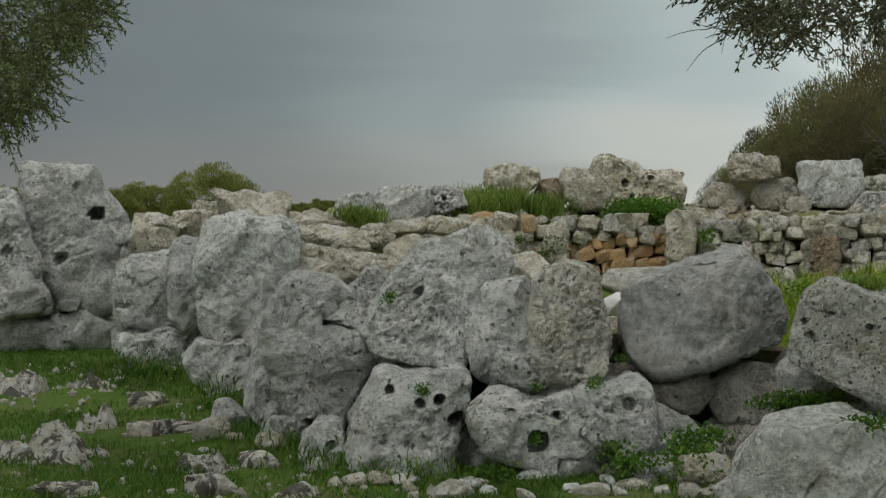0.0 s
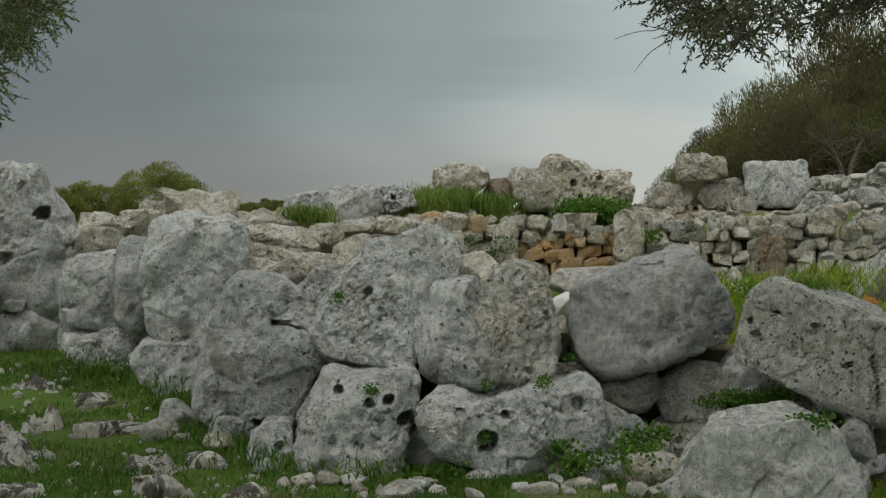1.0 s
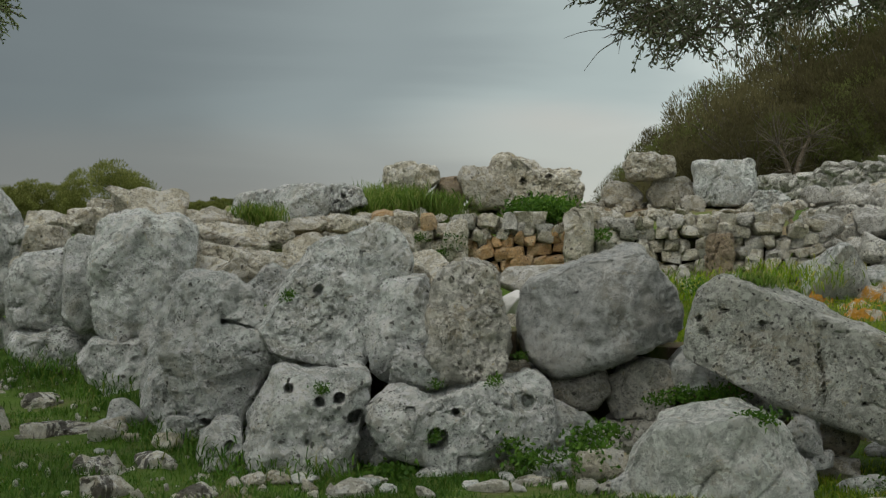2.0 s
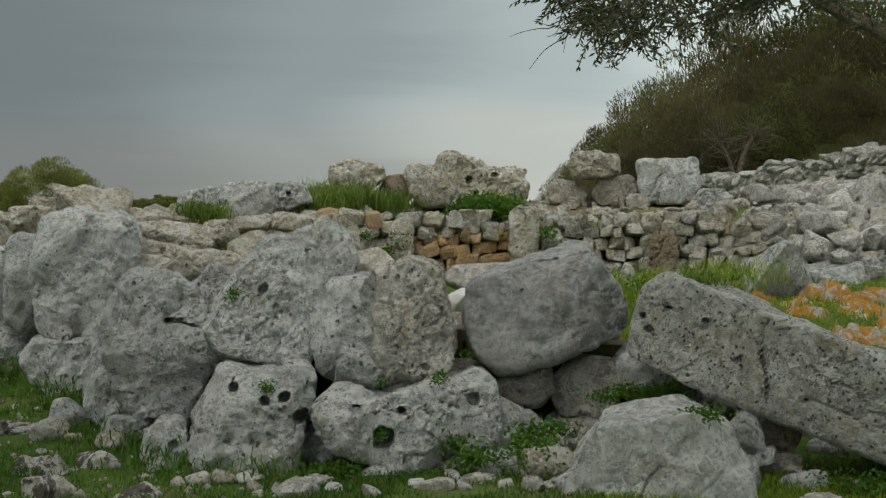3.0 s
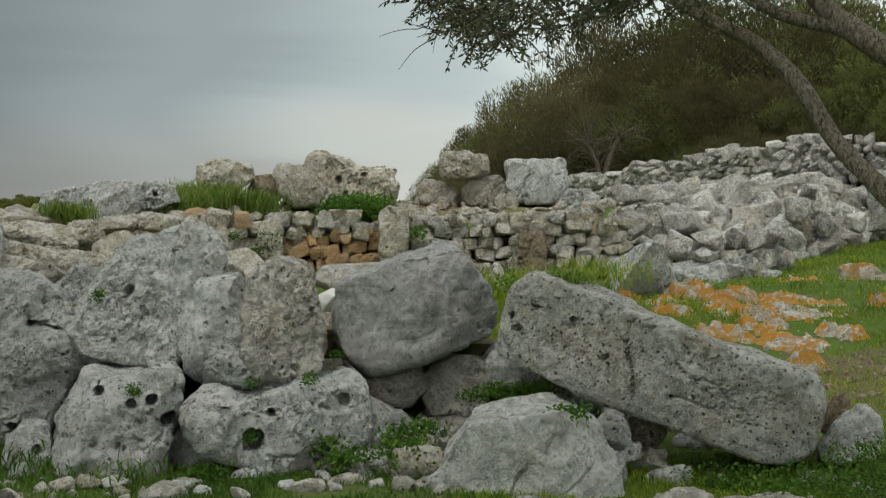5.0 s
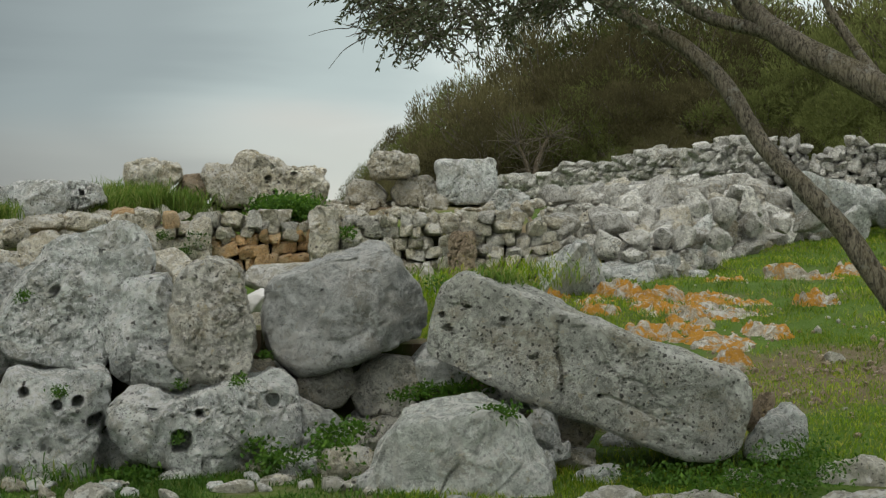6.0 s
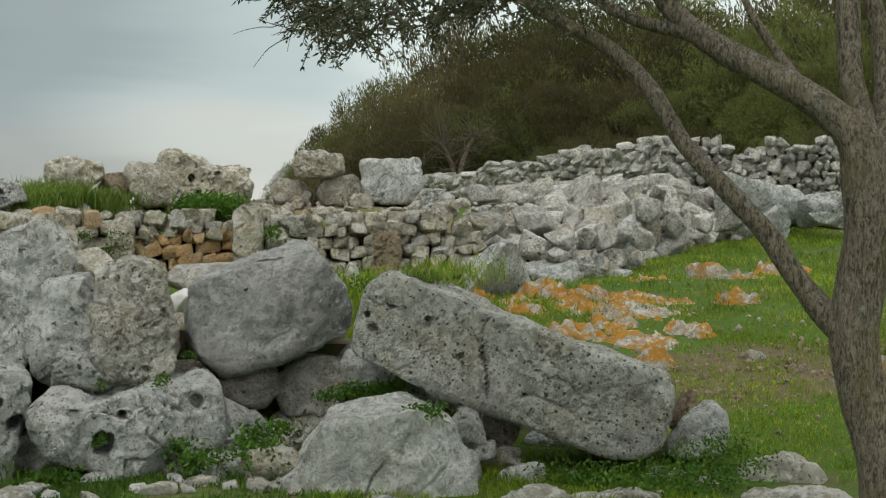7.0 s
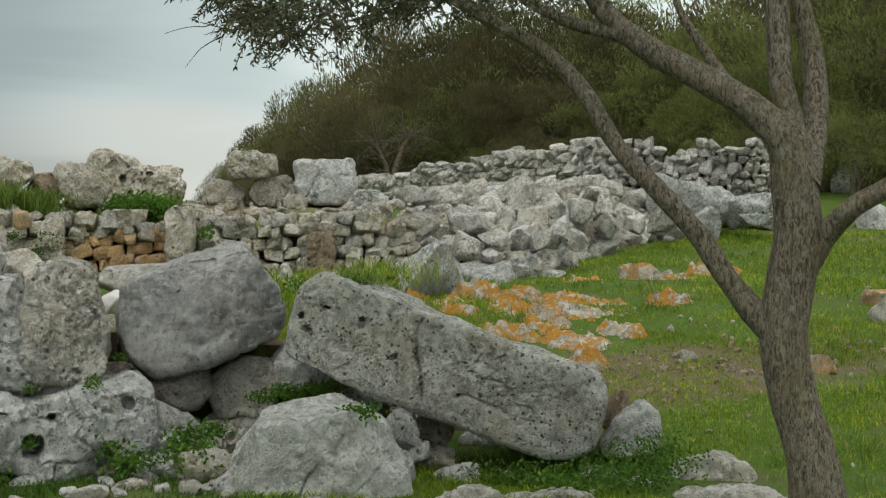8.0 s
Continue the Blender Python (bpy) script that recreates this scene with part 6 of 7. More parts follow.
rock("boulder", (8.75, 11.56, 0.73), (0.33, 0.28, 0.37), -37.1, 181, (0.95, 0.95, 1.03, 0.93, 0.99, 0.93, 0.99, 0.96, 1.03, 1.17, 0.99, 0.95, 1.02, 0.89), level=4, material=PALE, label="pale round stone in the grass", category="boulder", cut=1.7)
rock("boulder", (6.22, 10.95, 0.44), (0.17, 0.13, 0.13), -29.6, 182, (0.94, 1.08, 1.09, 0.95, 1.01, 0.97, 1.01, 0.95, 1.1, 1.16, 1.01, 0.98, 1.06, 0.9), level=4, material=PALE, label="small pale stone in the grass", category="boulder", cut=1.7)
rock("boulder", (7.01, 10.11, 0.41), (0.21, 0.16, 0.16), -34.7, 183, (0.99, 1.04, 0.97, 0.95, 0.9, 0.9, 1.1, 1, 0.96, 0.86, 0.94, 1, 1.17, 0.98), level=4, material=LICHEN, label="small lichened stone in the grass", category="boulder", cut=1.7)
outcrop((-3.76, 12.83, 0.19), (0.79, 0.6, 0.36), 16.3, 184, MOSSY, "low white and black crusted rock in the grass", "low rocks in the turf")
outcrop((-3.14, 13.12, 0.19), (0.42, 0.32, 0.26), 13.5, 185, MOSSY, "low white and black crusted rock in the grass", "low rocks in the turf")
outcrop((-2.68, 11.01, 0.12), (0.46, 0.35, 0.36), 13.7, 186, MOSSY, "low white and black crusted rock in the grass", "low rocks in the turf")
rock("boulder", (-2.52, 12.12, 0.14), (0.28, 0.19, 0.17), 11.7, 187, (0.99, 0.92, 1.02, 0.91, 1.01, 0.9, 0.91, 0.94, 0.97, 1.02, 0.99, 0.94, 1.11, 0.99), level=4, material=MOSSY, label="low white and black crusted rock in the grass", category="boulder", group="low rocks in the turf", lumps=1.4, cut=1.7)
rock("boulder", (-2.21, 10.77, 0.08), (0.34, 0.23, 0.17), 11.6, 188, (0.93, 0.9, 0.89, 0.84, 0.99, 0.92, 0.93, 0.95, 0.96, 1.01, 0.99, 0.91, 0.88, 0.93), level=4, material=MOSSY, label="low white and black crusted rock in the grass", category="boulder", group="low rocks in the turf", lumps=1.4, cut=1.7)
outcrop((-2.77, 9.91, 0.04), (0.89, 0.68, 0.33), 15.6, 189, MOSSY, "low white and black crusted rock in the grass", "low rocks in the turf")
outcrop((-1.58, 9.4, 0.04), (0.47, 0.36, 0.29), 9.5, 190, MOSSY, "low white and black crusted rock in the grass", "low rocks in the turf")
rock("boulder", (-1.24, 9.58, 0.03), (0.28, 0.19, 0.12), 7.4, 191, (0.98, 1.03, 1.17, 1.01, 0.89, 0.89, 1.1, 0.99, 1.05, 1.12, 0.97, 0.9, 0.87, 0.83), level=4, material=MOSSY, label="low white and black crusted rock in the grass", category="boulder", group="low rocks in the turf", lumps=1.4, cut=1.7)
rock("boulder", (-2.26, 8.71, -0.00), (0.35, 0.24, 0.10), 14.5, 192, (0.95, 0.86, 0.96, 0.99, 1.02, 1.08, 1.01, 0.95, 1.1, 1.03, 1, 0.91, 0.98, 0.92), level=4, material=MOSSY, label="low white and black crusted rock in the grass", category="boulder", group="low rocks in the turf", lumps=1.4, cut=1.7)
rock("boulder", (-1.45, 8.65, 0.01), (0.24, 0.26, 0.24), 9.5, 193, (0.95, 0.93, 0.99, 1, 0.88, 0.92, 1.11, 0.98, 1.06, 0.92, 0.97, 0.95, 1.05, 0.9), level=4, material=MOSSY, label="low white and black crusted rock in the grass", category="boulder", group="low rocks in the turf", lumps=1.4, cut=1.7)
outcrop((-3.13, 14.2, 0.22), (0.43, 0.33, 0.18), 12.4, 194, MOSSY, "low white and black crusted rock in the grass", "low rocks in the turf")
rock("boulder", (-2, 10.85, 0.08), (0.32, 0.22, 0.14), 10.4, 195, (0.95, 0.97, 1.25, 1.02, 0.97, 0.88, 0.98, 0.95, 0.99, 1.03, 1.02, 1.02, 1.26, 1.07), level=4, material=MOSSY, label="low white and black crusted rock in the grass", category="boulder", group="low rocks in the turf", lumps=1.4, cut=1.7)
rock("boulder", (-0.86, 8.54, -0.00), (0.23, 0.16, 0.14), 5.7, 196, (0.96, 1.11, 0.87, 0.85, 1.01, 0.92, 0.99, 0.98, 1.11, 1.09, 1.02, 1, 1.1, 1.01), level=4, material=MOSSY, label="low white and black crusted rock in the grass", category="boulder", group="low rocks in the turf", lumps=1.4, cut=1.7)
rock("boulder", (-2.54, 13.87, 0.26), (0.32, 0.23, 0.22), 10.4, 197, (0.99, 1.01, 1.11, 0.99, 0.95, 1.03, 0.96, 0.93, 1.08, 0.93, 0.99, 0.93, 1.01, 1), level=4, material=MOSSY, label="low white and black crusted rock in the grass", category="boulder", group="low rocks in the turf", lumps=1.4, cut=1.7)
rock("boulder", (0.2, 8.88, 0.01), (0.17, 0.11, 0.09), -1.3, 198, (0.96, 1.01, 0.86, 0.86, 0.96, 0.89, 0.86, 0.93, 0.91, 0.91, 1.01, 0.93, 1.07, 1.06), level=4, material=MOSSY, label="low white and black crusted rock in the grass", category="boulder", group="low rocks in the turf", lumps=1.4, cut=1.7)
rock("boulder", (-4.92, 16.09, 0.30), (0.15, 0.11, 0.09), 17.0, 199, (0.96, 0.95, 0.99, 0.94, 1.02, 0.93, 0.97, 0.94, 1.07, 1.02, 0.98, 0.9, 1.01, 0.97), level=4, material=MOSSY, label="low white and black crusted rock in the grass", category="boulder", group="low rocks in the turf", lumps=1.4, cut=1.7)
rock("boulder", (-3.03, 12.82, 0.15), (0.12, 0.08, 0.05), 13.3, 200, (0.99, 1.07, 1.11, 0.96, 1.01, 1.06, 1.1, 0.97, 0.87, 0.96, 0.92, 1.01, 0.9, 0.91), level=4, material=MOSSY, label="low white and black crusted rock in the grass", category="boulder", group="low rocks in the turf", lumps=1.4, cut=1.7)
rock("boulder", (4.75, 8.06, 0.01), (0.55, 0.38, 0.24), -30.5, 201, (0.97, 0.96, 0.94, 0.96, 0.94, 1.03, 0.94, 0.93, 0.97, 0.87, 0.96, 1, 1.05, 0.91), material=PALE, label="low pale rock in the grass below the tree", category="boulder", group="low rocks in the turf", lumps=1.4, cut=1.7)
rock("boulder", (4.43, 7.27, -0.02), (0.68, 0.47, 0.18), -31.3, 202, (0.96, 0.96, 1.08, 0.97, 0.92, 0.83, 0.94, 0.98, 1.05, 1.22, 0.99, 0.97, 0.93, 0.92), material=PALE, label="low pale rock in the grass below the tree", category="boulder", group="low rocks in the turf", lumps=1.4, cut=1.7)
rock("boulder", (4.08, 8.29, -0.00), (0.28, 0.19, 0.11), -26.2, 203, (0.99, 1.03, 1.11, 0.97, 0.99, 1.04, 1.1, 0.97, 1.05, 0.94, 0.98, 0.92, 0.95, 0.87), material=PALE, label="low pale rock in the grass below the tree", category="boulder", group="low rocks in the turf", lumps=1.4, cut=1.7)
rock("boulder", (2.98, 7.73, 0.00), (0.45, 0.31, 0.19), -21.1, 204, (0.85, 0.78, 0.87, 0.95, 0.91, 0.87, 1.03, 0.97, 1.05, 0.92, 0.99, 0.96, 1.09, 1.03), material=PALE, label="low pale rock in the grass below the tree", category="boulder", group="low rocks in the turf", lumps=1.4, cut=1.7)
rock("boulder", (3.46, 7.67, -0.02), (0.61, 0.42, 0.14), -24.2, 205, (0.97, 1.02, 1.02, 1, 0.85, 0.85, 1.07, 0.89, 0.87, 0.99, 0.97, 0.9, 1, 0.99), material=PALE, label="low pale rock in the grass below the tree", category="boulder", group="low rocks in the turf", lumps=1.4, cut=1.7)
rock("boulder", (4.22, 8.07, -0.01), (0.17, 0.11, 0.06), -27.6, 206, (0.97, 1.02, 0.94, 0.92, 0.92, 0.87, 1.03, 0.99, 1.03, 0.93, 0.89, 0.99, 0.88, 0.84), material=PALE, label="low pale rock in the grass below the tree", category="boulder", group="low rocks in the turf", lumps=1.4, cut=1.7)


# loose stones along the foot of the wall
_rnd = random.Random(61)
for _k in range(34):
    _az = _rnd.uniform(-9.5, 16.5)
    _x, _y = polar(_az, float(np.interp(_az, [-9.5, -4, 0, 10, 17], [10.6, 9.0, 8.75, 8.75, 8.0])) + _rnd.gauss(0, 0.22))
    _w = _rnd.choice((0.06, 0.08, 0.1, 0.13, 0.18))
    rock("foot_stone", on_ground(_x, _y, _w * 0.22), (_w * _rnd.uniform(1.0, 1.5), _w, _w * _rnd.uniform(0.6, 0.9)), _rnd.uniform(-40, 40), 300 + _k, [_rnd.uniform(0.85, 1.1) for _ in range(9)], level=3, material=_rnd.choice((PALE, WARM, GREY, LIGHT)), label="small loose stone at the foot of the wall", category="stone", group="loose stones", cut=1.7, pits=0)


# unseen earth cores, added so the big wall's gaps read dark
for _a, _b, _top in [((-6.0, 11.2), (1.5, 10.7), 1.0), ((1.5, 10.7), (7.0, 10.6), 0.85), ((7.4, 10.9), (14.0, 10.5), 0.75), ((13.6, 10.4), (18.0, 10.3), 0.62)]:
    core(WALL, polar(*_a), polar(*_b), lambda u: 0.0, lambda u, h=_top: h, 0.5, SOIL)


# earth and small stone under the tumbled inner wall
core(HOUSE, polar(-8.6, 16.2), polar(2.5, 15.6), lambda u: 0.2, lambda u: 1.42 + 0.06 * math.sin(9 * u), 2.2, GRAVEL)
core(HOUSE, polar(-5.6, 13.5), polar(3.0, 12.6), lambda u: 0.2, lambda u: 1.14 + 0.05 * math.sin(7 * u), 1.6, GRAVEL)


def add_back_wall():
    rnd = random.Random(11)
    base = lambda u: 0.78 + 0.1 * u
    # from the west end to the first upright, between the uprights, and on to the rubble heap
    runs = [(-2.2, 3.9, 1.76), (4.9, 8.9, 1.74), (10.0, 18.4, 1.78)]
    for k, (a0, a1, top) in enumerate(runs):
        a, b = polar(a0, 17.0), polar(a1, 17.0)

        def choose(u, z, k=k):
            if k == 1 and z < 0.6:
                return RUST if rnd.random() < 0.88 else WARM
            if k == 0 and u > 0.6 and rnd.random() < 0.35:
                return RUST
            return rnd.choice((WARM, WARM, WARM, TAUPE))
        t = lambda u, top=top: top
        dry_stone(BACK_WALL, a, b, base, t, 0.145, 0.3, rnd, choose, level=3)
        core(BACK_WALL, polar(a0, 17.25), polar(a1, 17.25), base, lambda u, top=top: top - 0.3, 0.3, SHADE_SOIL)


add_back_wall()


def add_terrace():
    """The stony bank that the low wall holds up."""
    az, rs = np.arange(-7.0, 21.1, 0.35), np.array([17.1, 17.3, 17.6, 18.0, 18.5, 19.0, 19.6, 20.2, 21.0, 22.0])
    hs = np.array([1.3, 1.6, 1.66, 1.72, 1.8, 1.86, 1.9, 1.86, 1.6, 0.9])
    A, R = np.meshgrid(np.radians(az), rs, indexing="ij")
    edge = np.clip((np.degrees(A) + 7.0) / 2.5, 0, 1) * np.clip((18.4 - np.degrees(A)) / 0.7, 0, 1)
    p = np.stack([(R * np.sin(A)).ravel(), (R * np.cos(A)).ravel(), np.zeros(A.size)], 1)
    z = 0.6 + (np.broadcast_to(hs, A.shape) - 0.6) * edge
    p[:, 2] = z.ravel() + 0.07 * layered(p * 1.7, 9, 4)
    n, m = len(az), len(rs)
    f = [(i * m + j, (i + 1) * m + j, (i + 1) * m + j + 1, i * m + j + 1) for i in range(n - 1) for j in range(m - 1)]
    f = np.array(f)[:, ::-1]
    tagged(new("terrace_bank", mesh_from("terrace_bank", p, f, GRAVEL)), "stony earth bank with grass behind the low wall", "earth bank", kind="structure")


add_terrace()


def add_terrace_rubble():
    """Small broken stone lying on the bank."""
    rng = np.random.default_rng(14)
    d, f = ball(2)
    parts = []
    for _ in range(480):
        a, r = rng.uniform(-3, 18.5), rng.uniform(17.1, 19.6)
        x, y = polar(a, r)
        s = 0.025 + 0.13 * rng.random() ** 3.5
        v = facets(d * s * rng.uniform(0.5, 1.5, 3), int(rng.integers(9999)), 12, 0.0, 2.2)
        z = float(np.interp(r, [17.1, 18, 19, 19.6], [1.64, 1.73, 1.86, 1.9])) + 0.3 * s
        parts.append((v + np.array((x, y, z)), f))
    v, f = joined(parts)
    tagged(new("terrace_rubble", mesh_from("terrace_rubble", v, f, WARM, False)), "small broken stones lying on the earth bank", "rubble", kind="stuff")


add_terrace_rubble()


def pile_stones(parent, count, spread, sizes, rnd, materials, level=2, taken=()):
    """Loose stones, the largest first, each lying clear of those before it; taken: (x, y, z, width) of stones that lie there already."""
    taken, made = list(taken), 0
    for k in range(count * 40):
        s = sizes[0] + (sizes[1] - sizes[0]) * (1 - made / count) ** 2 * rnd.uniform(0.8, 1.1)
        x, y, z = spread(rnd)
        if any((x - a) ** 2 + (y - b) ** 2 + (z - c) ** 2 < (0.52 * (s + w)) ** 2 for a, b, c, w in taken):
            continue
        taken.append((x, y, z, s))
        piece((x, y, z + 0.16 * s), (s * rnd.uniform(0.95, 1.25), s * rnd.uniform(0.8, 1.1), s * rnd.uniform(0.62, 0.9)), rnd.uniform(-35, 35), rnd.choice(materials), parent, rnd, level)
        made += 1
        if made == count:
            break


def heap_edge(az):
    """How near the heap's foot comes."""
    return np.interp(az, [18, 23.3, 25.0, 27.0, 30], [17.4, 17.7, 19.8, 22.0, 23.6])


def heap_height(az, r):
    """The rubble heap's top as a ridge that grows towards the east."""
    crest = np.interp(az, [17.6, 19.6, 24, 27, 29.5, 32], [0.0, 0.7, 0.8, 0.8, 0.6, 0.0])
    return np.interp(r - heap_edge(az), [0.0, 1.2, 3.2, 5.0, 6.5], [0.0, 0.6, 0.95, 1.0, 0.8]) * crest


def add_heap():
    az, rs = np.arange(17.4, 32.6, 0.4), np.arange(17.2, 24.8, 0.35)
    A, R = np.meshgrid(az, rs, indexing="ij")
    x, y = R * np.sin(np.radians(A)), R * np.cos(np.radians(A))
    z = ground(x.ravel(), y.ravel()) + heap_height(A, R).ravel() - 0.3
    p = np.stack([x.ravel(), y.ravel(), z], 1)
    p[:, 2] += 0.1 * layered(p * 2.2, 21, 3)
    n, m = len(az), len(rs)
    f = np.array([(i * m + j, i * m + j + 1, (i + 1) * m + j + 1, (i + 1) * m + j) for i in range(n - 1) for j in range(m - 1)])
    under(new("packing", mesh_from("packing", p, f, SHADE_SOIL)), HEAP, "packed rubble and earth")
    rnd = random.Random(5)

    def spread(q):
        a = q.uniform(17.8, 29.5)
        near = float(heap_edge(a))
        r = near + (24.4 - near) * q.random()
        x, y = polar(a, r)
        return x, y, on_ground(x, y)[2] + float(heap_height(a, r)) - 0.03
    lying = [(*ob.matrix_basis.translation[:], 0.34) for ob in HEAP.children if ob.name.startswith("boulder")]
    pile_stones(HEAP, 300, spread, (0.15, 0.42), rnd, (RUBBLE, RUBBLE, RUBBLE, TAUPE, WARM), 2, lying)


add_heap()


def add_heap_chips():
    """The small stuff between the heap's big stones."""
    rng = np.random.default_rng(24)
    d, f = ball(2)
    parts = []
    for _ in range(520):
        a = rng.uniform(17.8, 29.5)
        near = float(heap_edge(a))
        r = near - 0.1 + (24.2 - near) * rng.random()
        x, y = polar(a, r)
        s = 0.06 + 0.12 * rng.random() ** 2
        v = facets(d * s * rng.uniform(0.6, 1.4, 3), int(rng.integers(9999)), 12, 0.0, 2.2)
        parts.append((v + np.array((x, y, on_ground(x, y)[2] + float(heap_height(a, r)) - 0.2)), f))
    v, f = joined(parts)
    tagged(under(new("rubble", mesh_from("rubble", v, f, RUBBLE, False)), HEAP), kind="stuff")


add_heap_chips()


def add_far_walls():
    rnd = random.Random(8)
    a, b = polar(16.4, 33.5), polar(26.9, 25.0)
    base = lambda u: 2.35 - 0.65 * u
    top = lambda u: 2.66 + 0.42 * min(1.0, u / 0.75) + 0.04 * math.sin(23 * u)
    dry_stone(FAR_WALL, a, b, base, top, 0.14, 0.4, rnd, lambda u, z: RUBBLE)
    core(FAR_WALL, polar(16.4, 33.85), polar(26.9, 25.35), base, lambda u: top(u) - 0.14, 0.45, SHADE_SOIL)
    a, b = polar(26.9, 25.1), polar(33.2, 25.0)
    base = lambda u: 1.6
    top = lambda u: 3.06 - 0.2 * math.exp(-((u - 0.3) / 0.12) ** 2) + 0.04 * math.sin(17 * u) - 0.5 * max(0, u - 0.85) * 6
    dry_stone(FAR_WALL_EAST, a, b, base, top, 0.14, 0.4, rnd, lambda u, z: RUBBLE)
    core(FAR_WALL_EAST, polar(26.9, 25.45), polar(33.2, 25.35), base, lambda u: top(u) - 0.16, 0.45, SHADE_SOIL)


add_far_walls()


# ---- trees ----
def spray(start, way, length, rng, gap=0.022, droop=0.35, leaf=0.05):
    """One leafy twig: its stem, and the leaf starts and directions along it."""
    way = Vector(way).normalized()
    pts, p, d = [], Vector(start), way.copy()
    n = max(3, int(length / 0.06))
    for _ in range(n + 1):
        pts.append(p.copy())
        d = (d + Vector((rng.normal() * 0.12, rng.normal() * 0.12, -droop * 0.12 + rng.normal() * 0.08))).normalized()
        p = p + d * (length / n)
    starts, ways = [], []
    steps = int(length / gap)
    for k in range(steps):
        u = (k + 0.5) / steps * n
        i = min(int(u), n - 1)
        c = pts[i].lerp(pts[i + 1], u - i)
        along = (pts[i + 1] - pts[i]).normalized()
        for _ in range(2):
            starts.append(c[:])
            ways.append((along * 0.75 + Vector(rng.normal(size=3)) * 0.6)[:])
    return pts, starts, ways


def crown(parent, sprays, material, leaf_length, leaf_width, seed, twig_radius=0.004, gap=0.022, label=""):
    """Many twigs with their leaves, as one mass of leaves and one of twigs."""
    rng = np.random.default_rng(seed)
    starts, ways, stems = [], [], []
    for start, way, length in sprays:
        pts, s, w = spray(start, way, length, rng, gap)
        starts += s
        ways += w
        stems.append(tube([q[:] for q in pts[::2] + [pts[-1]]], [twig_radius * (1 - 0.7 * k / len(pts[::2])) for k in range(len(pts[::2]) + 1)], 4, step=0.3))
    v, f = leaves(np.array(starts), np.array(ways), leaf_length, leaf_width, rng)
    tagged(under(new("leaves", mesh_from("leaves", v, f, material, False)), parent, label), kind="stuff")
    v, f = joined(stems)
    tagged(under(new("twigwork", mesh_from("twigwork", v, f, TWIG)), parent), kind="stuff")


def limb(name, parent, points, radii, seed, sides=14, wobble=0.15, material=None):
    v, f = tube(points, radii, sides, wobble, seed, 0.05)
    return under(new(name, mesh_from(name, v, f, material or BARK)), parent)


TREE = thing("olive_tree", (4.07, 5.94, 0), "old leaning olive tree with rough grey bark and drooping leafy branches", "tree")
TRUNK = limb("trunk", TREE, [(4.11, 5.91, 0.06), (4.08, 5.93, 0.28), (4.05, 5.95, 0.5), (3.98, 6, 0.78), (3.94, 6.02, 1.05), (3.97, 6.01, 1.33), (4, 5.99, 1.6), (3.98, 6, 1.83), (3.97, 6.01, 1.99)], (0.165, 0.138, 0.12, 0.116, 0.116, 0.118, 0.118, 0.112, 0.09), 1, sides=28, wobble=0.07)
limb("limb", TRUNK, [(3.97, 6, 1.05), (3.85, 6.09, 1.15), (3.72, 6.16, 1.33), (3.59, 6.24, 1.56), (3.41, 6.34, 1.79), (3.29, 6.52, 2), (3.17, 6.69, 2.3), (3.02, 6.86, 2.52), (2.82, 7.06, 2.68), (2.63, 7.24, 2.84), (2.4, 7.42, 3.04)], (0.1, 0.07, 0.054, 0.053, 0.05, 0.046, 0.043, 0.039, 0.034, 0.028, 0.02), 2, sides=16)
limb("limb", TRUNK, [(3.98, 6, 1.8), (3.96, 6.01, 1.99), (3.86, 6.08, 2.13), (3.72, 6.17, 2.26), (3.55, 6.38, 2.41), (3.4, 6.57, 2.56), (3.29, 6.74, 2.75), (3.18, 6.79, 2.95)], (0.11, 0.1, 0.085, 0.075, 0.07, 0.062, 0.052, 0.045), 3, sides=16)
limb("limb", TRUNK, [(3.99, 5.99, 1.83), (4.06, 6.12, 2.05), (4.04, 6.2, 2.31), (4.05, 6.25, 2.58), (4.08, 6.29, 2.93)], (0.09, 0.075, 0.06, 0.06, 0.05), 4)
limb("limb", TRUNK, [(4, 5.98, 1.8), (4.17, 6.11, 2.08), (4.23, 6.2, 2.41), (4.21, 6.27, 2.7), (4.19, 6.34, 2.94)], (0.1, 0.07, 0.055, 0.05, 0.045), 5)
limb("limb", TRUNK, [(4.02, 5.98, 1.38), (4.1, 5.92, 1.55), (4.15, 5.76, 1.69), (4.27, 5.67, 1.78), (4.35, 5.48, 1.89)], (0.075, 0.058, 0.052, 0.048, 0.04), 6)
limb("limb", TRUNK, [(3.4, 6.57, 2.56), (3.16, 6.8, 2.66), (2.98, 6.99, 2.8), (2.84, 7.05, 2.92)], (0.04, 0.035, 0.03, 0.02), 7)
limb("limb", TRUNK, [(3.72, 6.17, 2.3), (3.65, 6.32, 2.51), (3.55, 6.38, 2.71), (3.53, 6.39, 2.91)], (0.03, 0.025, 0.02, 0.02), 8)


